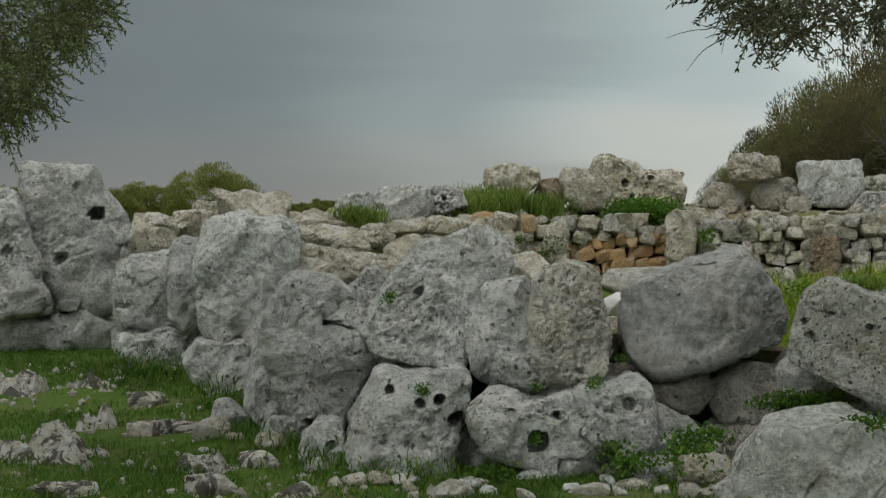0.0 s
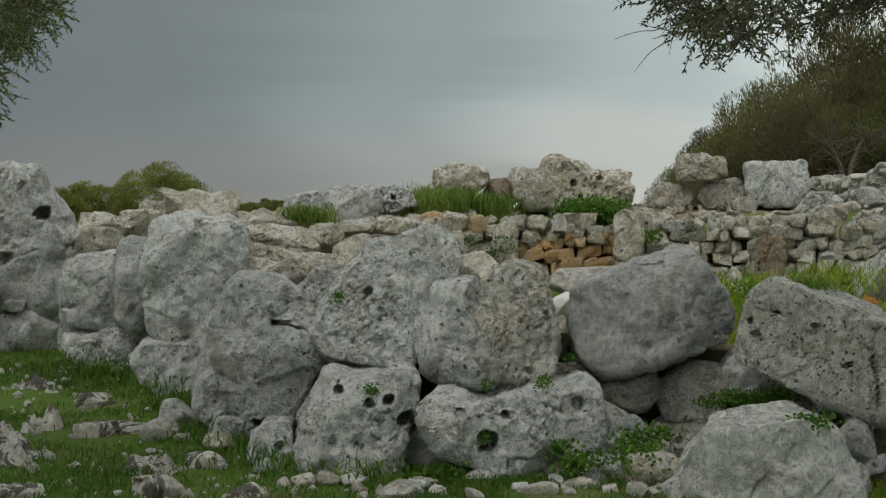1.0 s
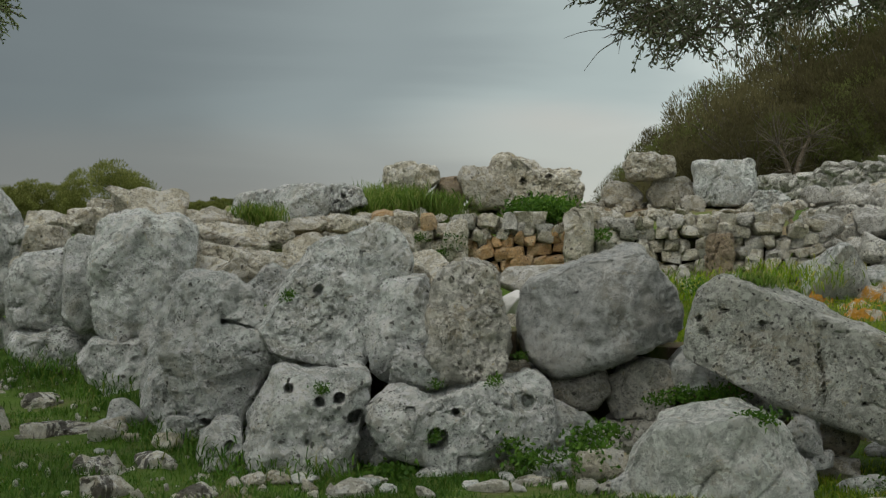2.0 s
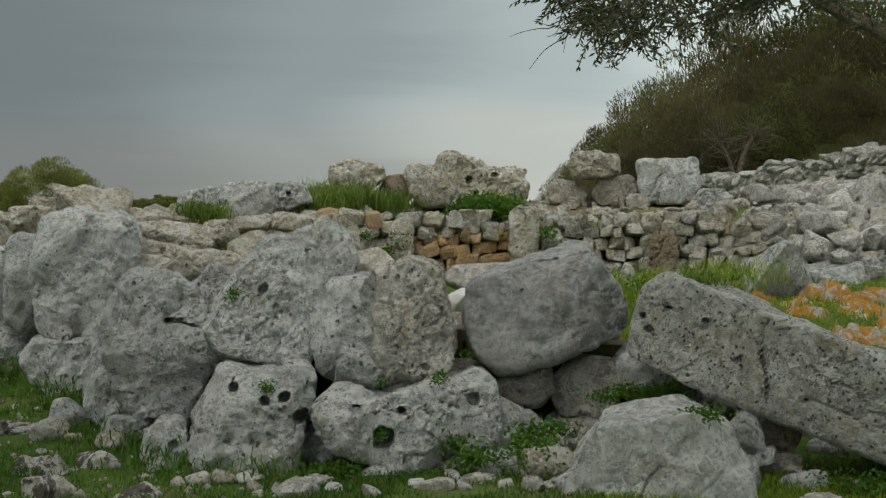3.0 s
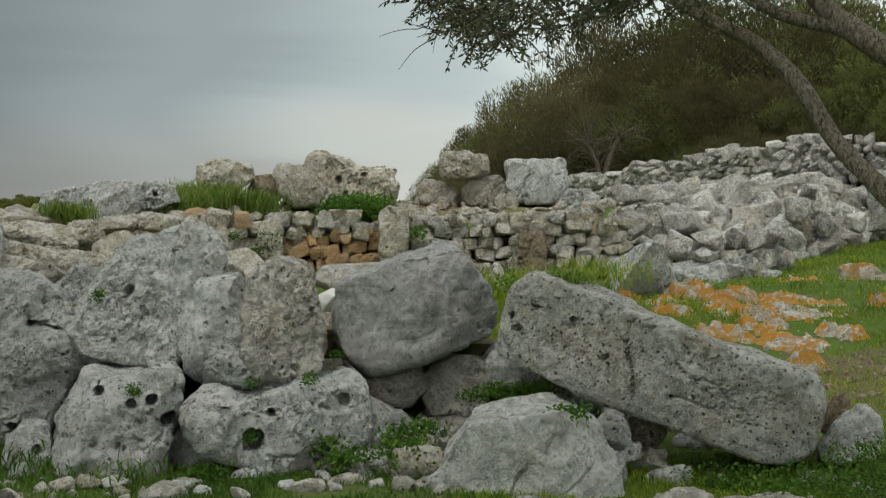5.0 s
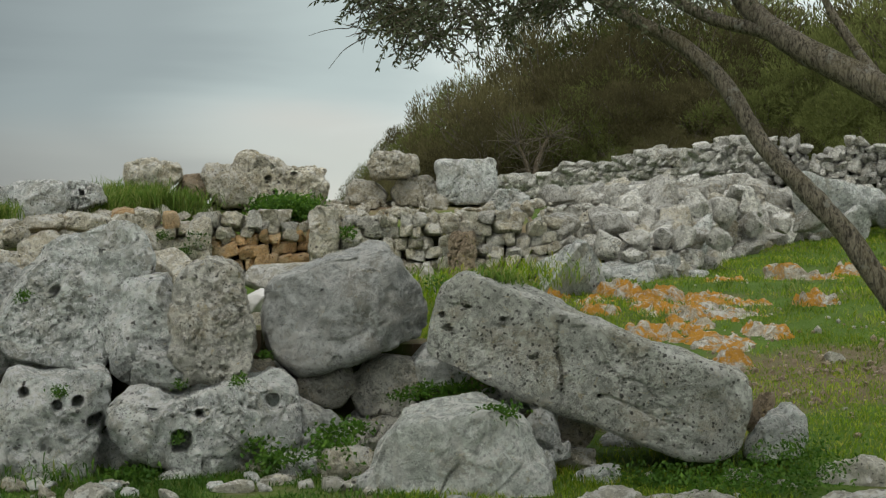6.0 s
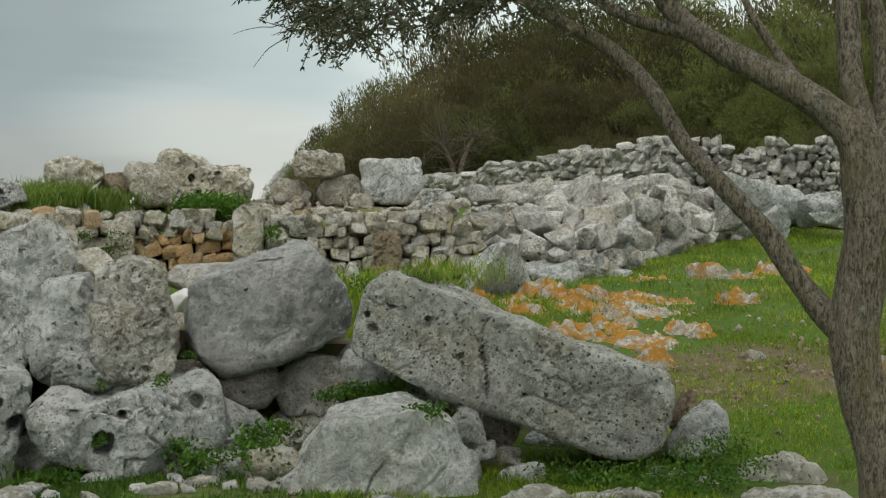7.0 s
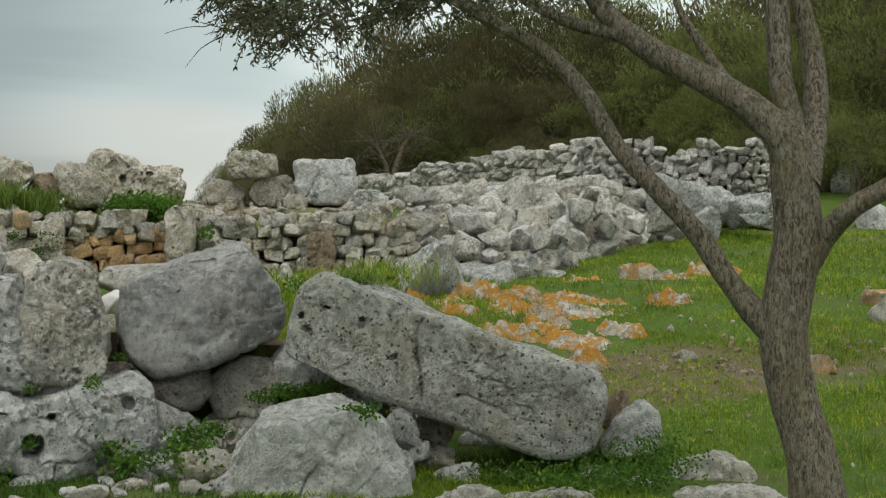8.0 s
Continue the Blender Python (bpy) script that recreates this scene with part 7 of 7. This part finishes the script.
def olive_sprays():
    """Leafy twigs hanging from the western limbs: thick above, thin and drooping at the lower edge."""
    rng = np.random.default_rng(12)
    out = []
    edge_az = [9.7, 11.2, 12.5, 13.7, 14.8, 16.6, 18.4, 20.2, 22.4, 24.7, 26.9]
    edge_el = [9.0, 7.6, 7.0, 6.4, 7.3, 7.1, 7.9, 7.8, 8.0, 8.3, 9.0]
    for _ in range(1150):
        az = rng.uniform(10.0, 26.5)
        if az > 19.7 and rng.random() < 0.55:
            continue
        low = np.interp(az, edge_az, edge_el)
        el = low + 0.7 + abs(rng.normal()) * 2.6
        r = rng.uniform(6.3, 7.9)
        x, y = polar(az, r)
        out.append(((x, y, EYE + r * math.tan(radians(el))), (rng.normal() * 0.8 - 0.25, rng.normal() * 0.6, -0.35 + rng.normal() * 0.4), rng.uniform(0.12, 0.26)))
    # the rest of the crown, over the limbs
    for _ in range(420):
        az, el, r = rng.uniform(17.9, 39.7), rng.uniform(10.3, 22.0), rng.uniform(5.8, 8.6)
        x, y = polar(az, r)
        out.append(((x, y, EYE + r * math.tan(radians(el))), (rng.normal(), rng.normal(), rng.normal() * 0.5 - 0.1), rng.uniform(0.2, 0.4)))
    return out


crown(TREE, olive_sprays(), OLIVE, 0.038, 0.0125, 5, label="small leathery grey-green olive leaves")


def bare_twigs():
    """Thin leafless twigs at the western tip of the crown."""
    rng = np.random.default_rng(30)
    parts = []
    for _ in range(26):
        az, el, r = rng.uniform(9.9, 12.5), rng.uniform(7.4, 9.4), rng.uniform(6.8, 7.4)
        x, y = polar(az + 0.8, r)
        p = Vector((x, y, EYE + r * math.tan(radians(el))))
        d, pts = Vector((-1, rng.normal() * 0.3, rng.normal() * 0.3)), []
        for _k in range(5):
            pts.append(p[:])
            d = (d + Vector(rng.normal(size=3)) * 0.25).normalized()
            p = p + d * rng.uniform(0.04, 0.08)
        parts.append(tube(pts, [0.0028, 0.0024, 0.002, 0.0015, 0.001], 4, step=0.2))
    v, f = joined(parts)
    tagged(under(new("bare_twigs", mesh_from("bare_twigs", v, f, TWIG)), TREE, "thin bare grey twigs"), kind="stuff")


bare_twigs()


WILD_TREE = thing("wild_olive_tree", (-4.30, 9.03, 0), "wild olive tree with dense small grey-green leaves", "tree")
limb("trunk", WILD_TREE, [(-4.30, 9.03, -0.1), (-4.20, 9.03, 1.0), (-4.25, 8.93, 2.0), (-3.80, 8.83, 3.0), (-3.10, 8.83, 3.6)], (0.2, 0.15, 0.13, 0.09, 0.03), 20)


def wild_sprays():
    rng = np.random.default_rng(17)
    out = []
    edge_el = [3.0, 3.6, 4.1, 4.8, 6.4, 6.9, 8.2, 9.7]
    edge_az = [-18.4, -17.2, -16.4, -15.7, -15.2, -14.0, -13.4, -12.9]
    for _ in range(2000):
        az = rng.uniform(-22.4, -13.2)
        el = np.interp(az, edge_az, edge_el) + 0.35 + abs(rng.normal()) * 3.4
        r = rng.uniform(8.2, 10.6)
        x, y = polar(az, r)
        out.append(((x, y, EYE + r * math.tan(radians(el))), (rng.normal() * 0.6 + 0.2, rng.normal() * 0.6, rng.normal() * 0.4 - 0.25), rng.uniform(0.14, 0.3)))
    return out


crown(WILD_TREE, wild_sprays(), WILD, 0.038, 0.012, 6, gap=0.02, label="fine grey-green leaves")



# ---- scrub ----
def shrub_mesh(name, material, size, clumps, per, leaf, seed, upright=0.3):
    """A shrub: rounded clumps of fine leafy twigs, large and small, heaped over a dome, with gaps between them."""
    rng = np.random.default_rng(seed)
    d = rng.normal(size=(clumps, 3))
    d[:, 2] = np.abs(d[:, 2]) * 0.95 - 0.2
    d /= np.linalg.norm(d, axis=1, keepdims=True)
    r = rng.uniform(0.55, 0.95, clumps) * (1 + 0.35 * layered(d * 2.2 + seed, seed, 2, 0.6))
    half = np.array(size) / 2
    c = d * r[:, None] * half
    c[:, 2] += size[2] * 0.12
    wide = rng.uniform(0.14, 0.34, clumps) * min(size) * 0.5
    k = np.repeat(np.arange(clumps), per)
    e = rng.normal(size=(len(k), 3)) + d[k] * 0.7 + np.array((0, 0, 0.5))
    e /= np.linalg.norm(e, axis=1, keepdims=True)
    starts = c[k] + e * (wide[k] * rng.uniform(0.3, 1.15, len(k)) ** 0.45)[:, None] * np.array((1.15, 1.15, 0.9))
    ways = e * 0.8 + rng.normal(size=e.shape) * 0.35 + np.array((0, 0, upright))
    v, f = leaves(starts, ways, leaf, leaf * 0.4, rng)
    return mesh_from(name, v, f[: len(f) // 2], material, False)


def stems_mesh(size, count, seed, thick=0.035):
    rng = np.random.default_rng(seed)
    parts = []
    for _ in range(count):
        a = rng.uniform(0, 2 * np.pi)
        out = np.array((math.cos(a) * size[0], math.sin(a) * size[1], 0)) / 2 * rng.uniform(0.3, 0.8)
        h = size[2] * rng.uniform(0.35, 0.6)
        pts = [(rng.normal() * 0.12, rng.normal() * 0.12, -size[2] * 0.12)]
        for k in (0.35, 0.7, 1.0):
            pts.append((out[0] * k + rng.normal() * 0.1, out[1] * k + rng.normal() * 0.1, h * k ** 0.7))
        parts.append(tube(pts, [thick, thick * 0.7, thick * 0.4, thick * 0.15], 5, step=0.4))
    v, f = joined(parts)
    return mesh_from("branchwork", v, f, TWIG)


def add_scrub():
    kinds = []
    for k, (mat, size, leaf) in enumerate([(SCRUB, (3.4, 3.2, 2.8), 0.1), (SCRUB, (3.0, 3.0, 3.2), 0.095), (SCRUB_GREEN, (3.4, 3.2, 2.6), 0.088), (SCRUB_GREEN, (2.8, 2.8, 2.4), 0.084)]):
        kinds.append((shrub_mesh("foliage", mat, size, 74, 138, leaf * 1.06, 40 + k, 0.75 if k < 2 else 0.35), stems_mesh(size, 22, 60 + k), size))
    rnd = random.Random(4)
    made = {}

    def plant(az, r, k, scale, lift=0.0, wide=1.0):
        x, y = polar(az, r)
        z = on_ground(x, y)[2] + lift
        label = "dense brownish wild shrub on a hillside" if k < 2 else "dense dark green wild shrub on a hillside"
        m = pose(x, y, z + kinds[k][2][2] * 0.12 * scale, 0, 0, rnd.uniform(0, 360)) @ Matrix.Diagonal((scale * wide, scale * wide, scale, 1))
        if k not in made:
            ob = thing("shrub", (0, 0, 0), label, "shrub", "scrub on the hillside")
            for name, me in (("foliage", kinds[k][0]), ("branchwork", kinds[k][1])):
                tagged(under(new(name, me), ob), kind="stuff")
            ob.matrix_basis = m
            made[k] = ob
        else:
            copy = copy_thing(made[k], pose(0, 0, 0))
            copy.matrix_basis = m
    # the thicket grows taller from its west end to the east, row behind row
    def crest(az):
        return np.interp(az, [8.8, 10.2, 11.4, 13.2, 14.5, 18.0, 22.0, 26.0, 27.5, 29.5, 31.0, 34.0, 40.0], [0.8, 1.9, 3.2, 4.6, 5.7, 6.9, 8.1, 8.3, 7.1, 7.0, 8.5, 9.2, 9.4])
    for r, low, first, gap in [(33.5, 0.42, 21.5, 1.8), (36.5, 0.66, 10.8, 1.3), (40.0, 0.85, 10.9, 1.5), (45.0, 1.0, 11.6, 1.6)]:
        az = first
        while az < 40:
            rr = r + rnd.uniform(-1.0, 1.0) - (2.5 if az > 29 else 0)
            x, y = polar(az, rr)
            tall = EYE + rr * math.tan(radians(crest(az - (1.5 if az < 18 else 0.6)) * low * rnd.uniform(0.9, 1.03))) - on_ground(x, y)[2]
            k = rnd.choice((0, 0, 1, 2)) if az < 25 else rnd.choice((0, 1, 2, 3, 2, 3))
            s = min(max(tall / (kinds[k][2][2] * 0.6), 0.4), 2.3)
            wide = min(1.0, (0.25 + 0.09 * (az - 9.0)) * 1.5 / s)
            plant(az, rr, k, s, min(tall - s * kinds[k][2][2] * 0.6, 1.2), wide)
            az += gap * rnd.uniform(0.8, 1.2) * (0.6 if az < 14 else 1.0)


add_scrub()


def add_bare_tree():
    """A half-dead little tree with pale stems at the edge of the thicket."""
    rng = np.random.default_rng(77)
    x, y = polar(17.7, 33.4)
    z = on_ground(x, y)[2]
    ob = thing("bare_tree", (x, y, z), "small half-dead tree with pale bare branching stems", "tree")
    tips = []
    for lean, tall, thick in ((-0.2, 1.2, 0.08), (0.18, 1.35, 0.09)):
        pts = [(x + lean * 0.2, y, z - 0.3), (x + lean * 0.5, y - 0.1, z + tall * 0.45), (x + lean * 1.2, y - 0.15, z + tall * 0.75), (x + lean * 2.0, y - 0.2, z + tall)]
        limb("stem", ob, pts, (thick, thick * 0.8, thick * 0.6, thick * 0.35), 3, 7, 0.1, PALE_TWIG)
        tips += [(Vector(pts[k]), lean) for k in (1, 2, 2, 3, 3, 3)]
    parts = []
    for tip, lean in tips:
        for _ in range(7):
            p, d, pts = tip.copy(), Vector((lean + rng.normal() * 0.9, rng.normal() * 0.5, 0.45 + rng.normal() * 0.35)), []
            for _k in range(5):
                pts.append(p[:])
                d = (d.normalized() + Vector(rng.normal(size=3)) * 0.28).normalized()
                p = p + d * rng.uniform(0.12, 0.25)
            parts.append(tube(pts, [0.014, 0.011, 0.009, 0.007, 0.004], 4, step=0.3))
    v, f = joined(parts)
    tagged(under(new("twigwork", mesh_from("twigwork", v, f, TWIG)), ob), kind="stuff")


add_bare_tree()


def add_far_bush(name, az, r, size, seed, label, z0):
    x, y = polar(az, r)
    ob = thing(name, (x, y, z0), label, "bush")
    me = shrub_mesh("foliage", BUSH, size, 110, 220, 0.14, seed, 0.3)
    p = new("foliage", me)
    p.location = (x, y, z0 + size[2] * 0.3)
    tagged(under(p, ob), kind="stuff")


add_far_bush("rounded_bush", -9.0, 55, (3.5, 3.6, 3.1), 81, "rounded olive-green bush on the far plain", 0.9)
add_far_bush("rounded_bush", -7.9, 57, (2.8, 3.0, 2.2), 82, "low olive-green bush beside a taller one", 0.9)
for _k, (_az, _s) in enumerate([(-17.5, 4.0), (-15.6, 3.6), (-13.4, 4.0), (-11.6, 4.2), (-6.5, 2.6), (-5.2, 2.4)]):
    add_far_bush("hedge_bush", _az, 60 + _k % 2, (_s, 2.4, 2.2 if _k < 4 else 1.2), 90 + _k, "low green hedge bush on the horizon", 1.3 if _k < 4 else 1.6)


# ---- grass and weeds ----
def add_grass():
    rng = np.random.default_rng(2)
    made = {}
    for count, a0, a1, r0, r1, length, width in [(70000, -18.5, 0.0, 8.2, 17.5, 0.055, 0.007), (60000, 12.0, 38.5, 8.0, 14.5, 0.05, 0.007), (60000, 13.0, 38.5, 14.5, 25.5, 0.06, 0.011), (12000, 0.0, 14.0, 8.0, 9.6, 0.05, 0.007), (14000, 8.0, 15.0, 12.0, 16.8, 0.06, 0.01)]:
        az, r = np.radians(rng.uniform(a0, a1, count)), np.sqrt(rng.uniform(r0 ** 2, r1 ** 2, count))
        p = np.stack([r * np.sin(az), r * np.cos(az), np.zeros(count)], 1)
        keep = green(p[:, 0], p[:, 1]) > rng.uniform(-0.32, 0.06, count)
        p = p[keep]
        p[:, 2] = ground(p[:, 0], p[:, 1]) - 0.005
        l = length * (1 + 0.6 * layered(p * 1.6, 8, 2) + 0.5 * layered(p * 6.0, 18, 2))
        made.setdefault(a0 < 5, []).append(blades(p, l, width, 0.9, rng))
    for west, label, material in ((True, "short dark green turf between scattered white rocks", DARK_TURF), (False, "bright yellowish green grass on the slope under the tree", GRASS)):
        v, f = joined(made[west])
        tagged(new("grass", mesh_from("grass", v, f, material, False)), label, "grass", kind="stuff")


add_grass()


def add_stalks():
    """Dry stalks and coarse tufts standing above the short grass of the slope."""
    rng = np.random.default_rng(52)
    az, r = np.radians(rng.uniform(13, 38.5, 5200)), rng.uniform(9, 24, 5200)
    p = np.stack([r * np.sin(az), r * np.cos(az), np.zeros(len(r))], 1)
    p = p[layered(p * 0.9, 31, 3) > rng.uniform(-0.1, 0.35, len(p))]
    p = np.repeat(p, 4, 0) + rng.normal(size=(len(p) * 4, 3)) * np.array((0.04, 0.04, 0))
    p[:, 2] = ground(p[:, 0], p[:, 1]) - 0.01
    v, f = blades(p, 0.1, 0.012, 0.8, rng, 0.5)
    tagged(new("coarse_grass", mesh_from("coarse_grass", v, f, TALL, False)), "coarse yellowish tufts and dry stalks in the grass", "grass", kind="stuff")


add_stalks()


def add_pebbles():
    """Chips of stone lying in the turf, and brown ones on the trodden way beside the tree."""
    rng = np.random.default_rng(7)
    turf, way = [], []
    d, f = ball(1)
    for k in range(1020):
        az, r = (rng.uniform(-18.5, 1.0), rng.uniform(8.3, 15)) if k % 6 else (rng.uniform(16, 38), rng.uniform(8.3, 17))
        x, y = polar(az, r)
        if k > 620:
            x, y = 6.0 + rng.normal() * 1.4, 10.7 + rng.normal() * 0.6
        s = 0.012 + 0.032 * rng.random() ** 3
        v = d * s * rng.uniform(0.6, 1.3, 3) * (1 + 0.25 * rng.normal(size=(len(d), 1)).clip(-1, 1))
        (way if k > 620 else turf).append((v + np.array(on_ground(x, y, s * 0.3)), f))
    for parts, material, label in ((turf, PALE, "small pale stone chips lying in the turf"), (way, REDDISH, "small brown stones on trodden soil")):
        v, q = joined(parts)
        tagged(new("pebbles", mesh_from("pebbles", v, q, material, False)), label, "pebbles", kind="stuff")


add_pebbles()


def weed_patch(name, spots, spread, count, length, width, material, label, seed):
    """Leafy weeds round the given spots (x, y, z)."""
    rng = np.random.default_rng(seed)
    p = np.repeat(np.array(spots), int(count * (1.9 if material is WEED else 1)), 0)
    p = p + rng.normal(size=p.shape) * np.array((spread, spread * 0.7, spread * 0.35))
    if material is WEED:
        p[:, 2] += rng.uniform(0, 0.8, len(p)) * length
        way = rng.normal(size=p.shape) * 0.8 + np.array((0, -0.2, 0.35))
        v, f = leaves(p, way, length * 0.5, length * 0.24, rng)
    else:
        v, f = blades(p, length, width, 1.0, rng, 0.5)
    tagged(new(name, mesh_from(name, v, f, material, False)), label, "weeds", kind="stuff")


weed_patch("wall_weeds", [(0.6, 9.13, 0.27), (0.58, 9.08, 0.24), (-0.14, 9.2, 0.56), (-0.13, 9.2, 0.54), (0.96, 9.15, 0.58), (1, 9.25, 0.6), (0.06, 9.4, 0.27), (-0.37, 9.74, 1.11), (-0.36, 9.74, 1.13), (0.62, 9.38, 0.55), (1.19, 9.53, 0.72)], 0.025, 40, 0.05, 0.012, WEED, "small green weeds growing in the holes of the wall", 1)
weed_patch("foot_weeds", [(1.56, 9.17, 0.21), (1.46, 8.88, 0.15), (1.61, 8.96, 0.17), (1.72, 9.14, 0.25), (1.53, 8.77, 0.1), (1.12, 8.93, 0.09), (1.2, 8.92, 0.11), (1.03, 9.14, 0.18), (0.34, 8.99, 0.02), (0.23, 9, 0)], 0.07, 90, 0.09, 0.016, WEED, "leafy green weeds at the foot of the wall", 2)
weed_patch("foot_weeds", [(2.23, 9.34, 0.47), (2.34, 9.31, 0.45), (2.42, 9.19, 0.48), (2.14, 9.46, 0.42), (2.53, 9.16, 0.5), (2.39, 8.16, 0.45), (2.42, 8.15, 0.47)], 0.06, 90, 0.07, 0.016, WEED, "green weeds between fallen blocks", 3)
weed_patch("nettles", [(3.33, 8.25, 0), (3.59, 8.14, 0.02), (3.85, 8.03, 0.03), (3.36, 8.13, 0), (4.12, 8.11, 0.07), (4.41, 8.19, 0.15), (4.33, 7.89, 0.09), (4.09, 7.68, 0.04), (3.6, 7.81, 0.01), (3.84, 7.7, 0.02)], 0.13, 150, 0.075, 0.02, WEED, "leafy green nettles under a fallen slab", 4)
weed_patch("wall_foot_grass", [(-2.77, 13.11, 0.29), (-2.48, 12.97, 0.3), (-1.98, 11.84, 0.23), (-1.62, 11.28, 0.2), (-1.37, 10.41, 0.1), (-1.12, 9.94, 0.05), (-0.84, 9.46, 0.02), (-0.6, 9.18, 0.01), (-0.37, 9.09, -0.01), (-0.12, 9, -0.01), (-3.04, 13.67, 0.34)], 0.16, 200, 0.08, 0.012, DARK_TURF, "longer green grass along the foot of the wall", 5)
weed_patch("terrace_grass", [(0.32, 17.7, 1.78), (0.47, 17.89, 1.82), (0.61, 17.99, 1.86), (0.75, 17.88, 1.84), (0.88, 17.78, 1.82), (1.03, 17.87, 1.84), (1.16, 17.76, 1.8), (1.29, 17.65, 1.78), (0.55, 18.39, 1.92), (0.41, 18.6, 1.94), (0.84, 18.28, 1.92), (0.22, 18.2, 1.86)], 0.16, 300, 0.2, 0.012, TALL, "tufts of tall feathery grass on the terrace", 6)
weed_patch("terrace_grass", [(2.24, 17.46, 1.75), (2.38, 17.44, 1.75), (2.5, 17.32, 1.73), (2.62, 17.4, 1.75), (2.49, 17.73, 1.82), (2.68, 17.6, 1.8), (2.36, 17.84, 1.82)], 0.13, 260, 0.13, 0.016, WEED, "dark green herbs on the terrace", 7)
weed_patch("terrace_grass", [(-1.07, 16.57, 1.71), (-0.94, 16.47, 1.69), (-0.83, 16.38, 1.67)], 0.1, 260, 0.16, 0.012, TALL, "tuft of grass beside an upright boulder", 8)
weed_patch("crevice_herbs", [(1.28, 16.55, 1.45), (1.31, 16.55, 1.35), (1.15, 16.56, 1.28), (2.99, 16.43, 1.45), (3.02, 16.42, 1.51), (0.89, 16.68, 1.45), (2.74, 12.71, 1.03), (3.04, 12.12, 1.06)], 0.06, 60, 0.08, 0.014, WEED, "green herbs in the joints of the terrace wall", 9)
weed_patch("slab_grass", [(2.64, 9.13, 1.24), (2.71, 9.11, 1.23), (2.78, 9.08, 1.22), (2.59, 9.24, 1.24), (3.04, 9.53, 1.13)], 0.05, 80, 0.07, 0.01, TALL, "grass tuft on top of a fallen slab", 10)
weed_patch("inner_grass", [(3.3, 13.6, 1), (3.26, 13.1, 0.99), (3.56, 14.06, 1.01), (3.02, 12.64, 0.99), (4.42, 14.86, 1.06), (4.8, 15.26, 1.07), (4.73, 14.24, 1.07)], 0.2, 260, 0.1, 0.012, GRASS, "green grass inside the enclosure", 11)
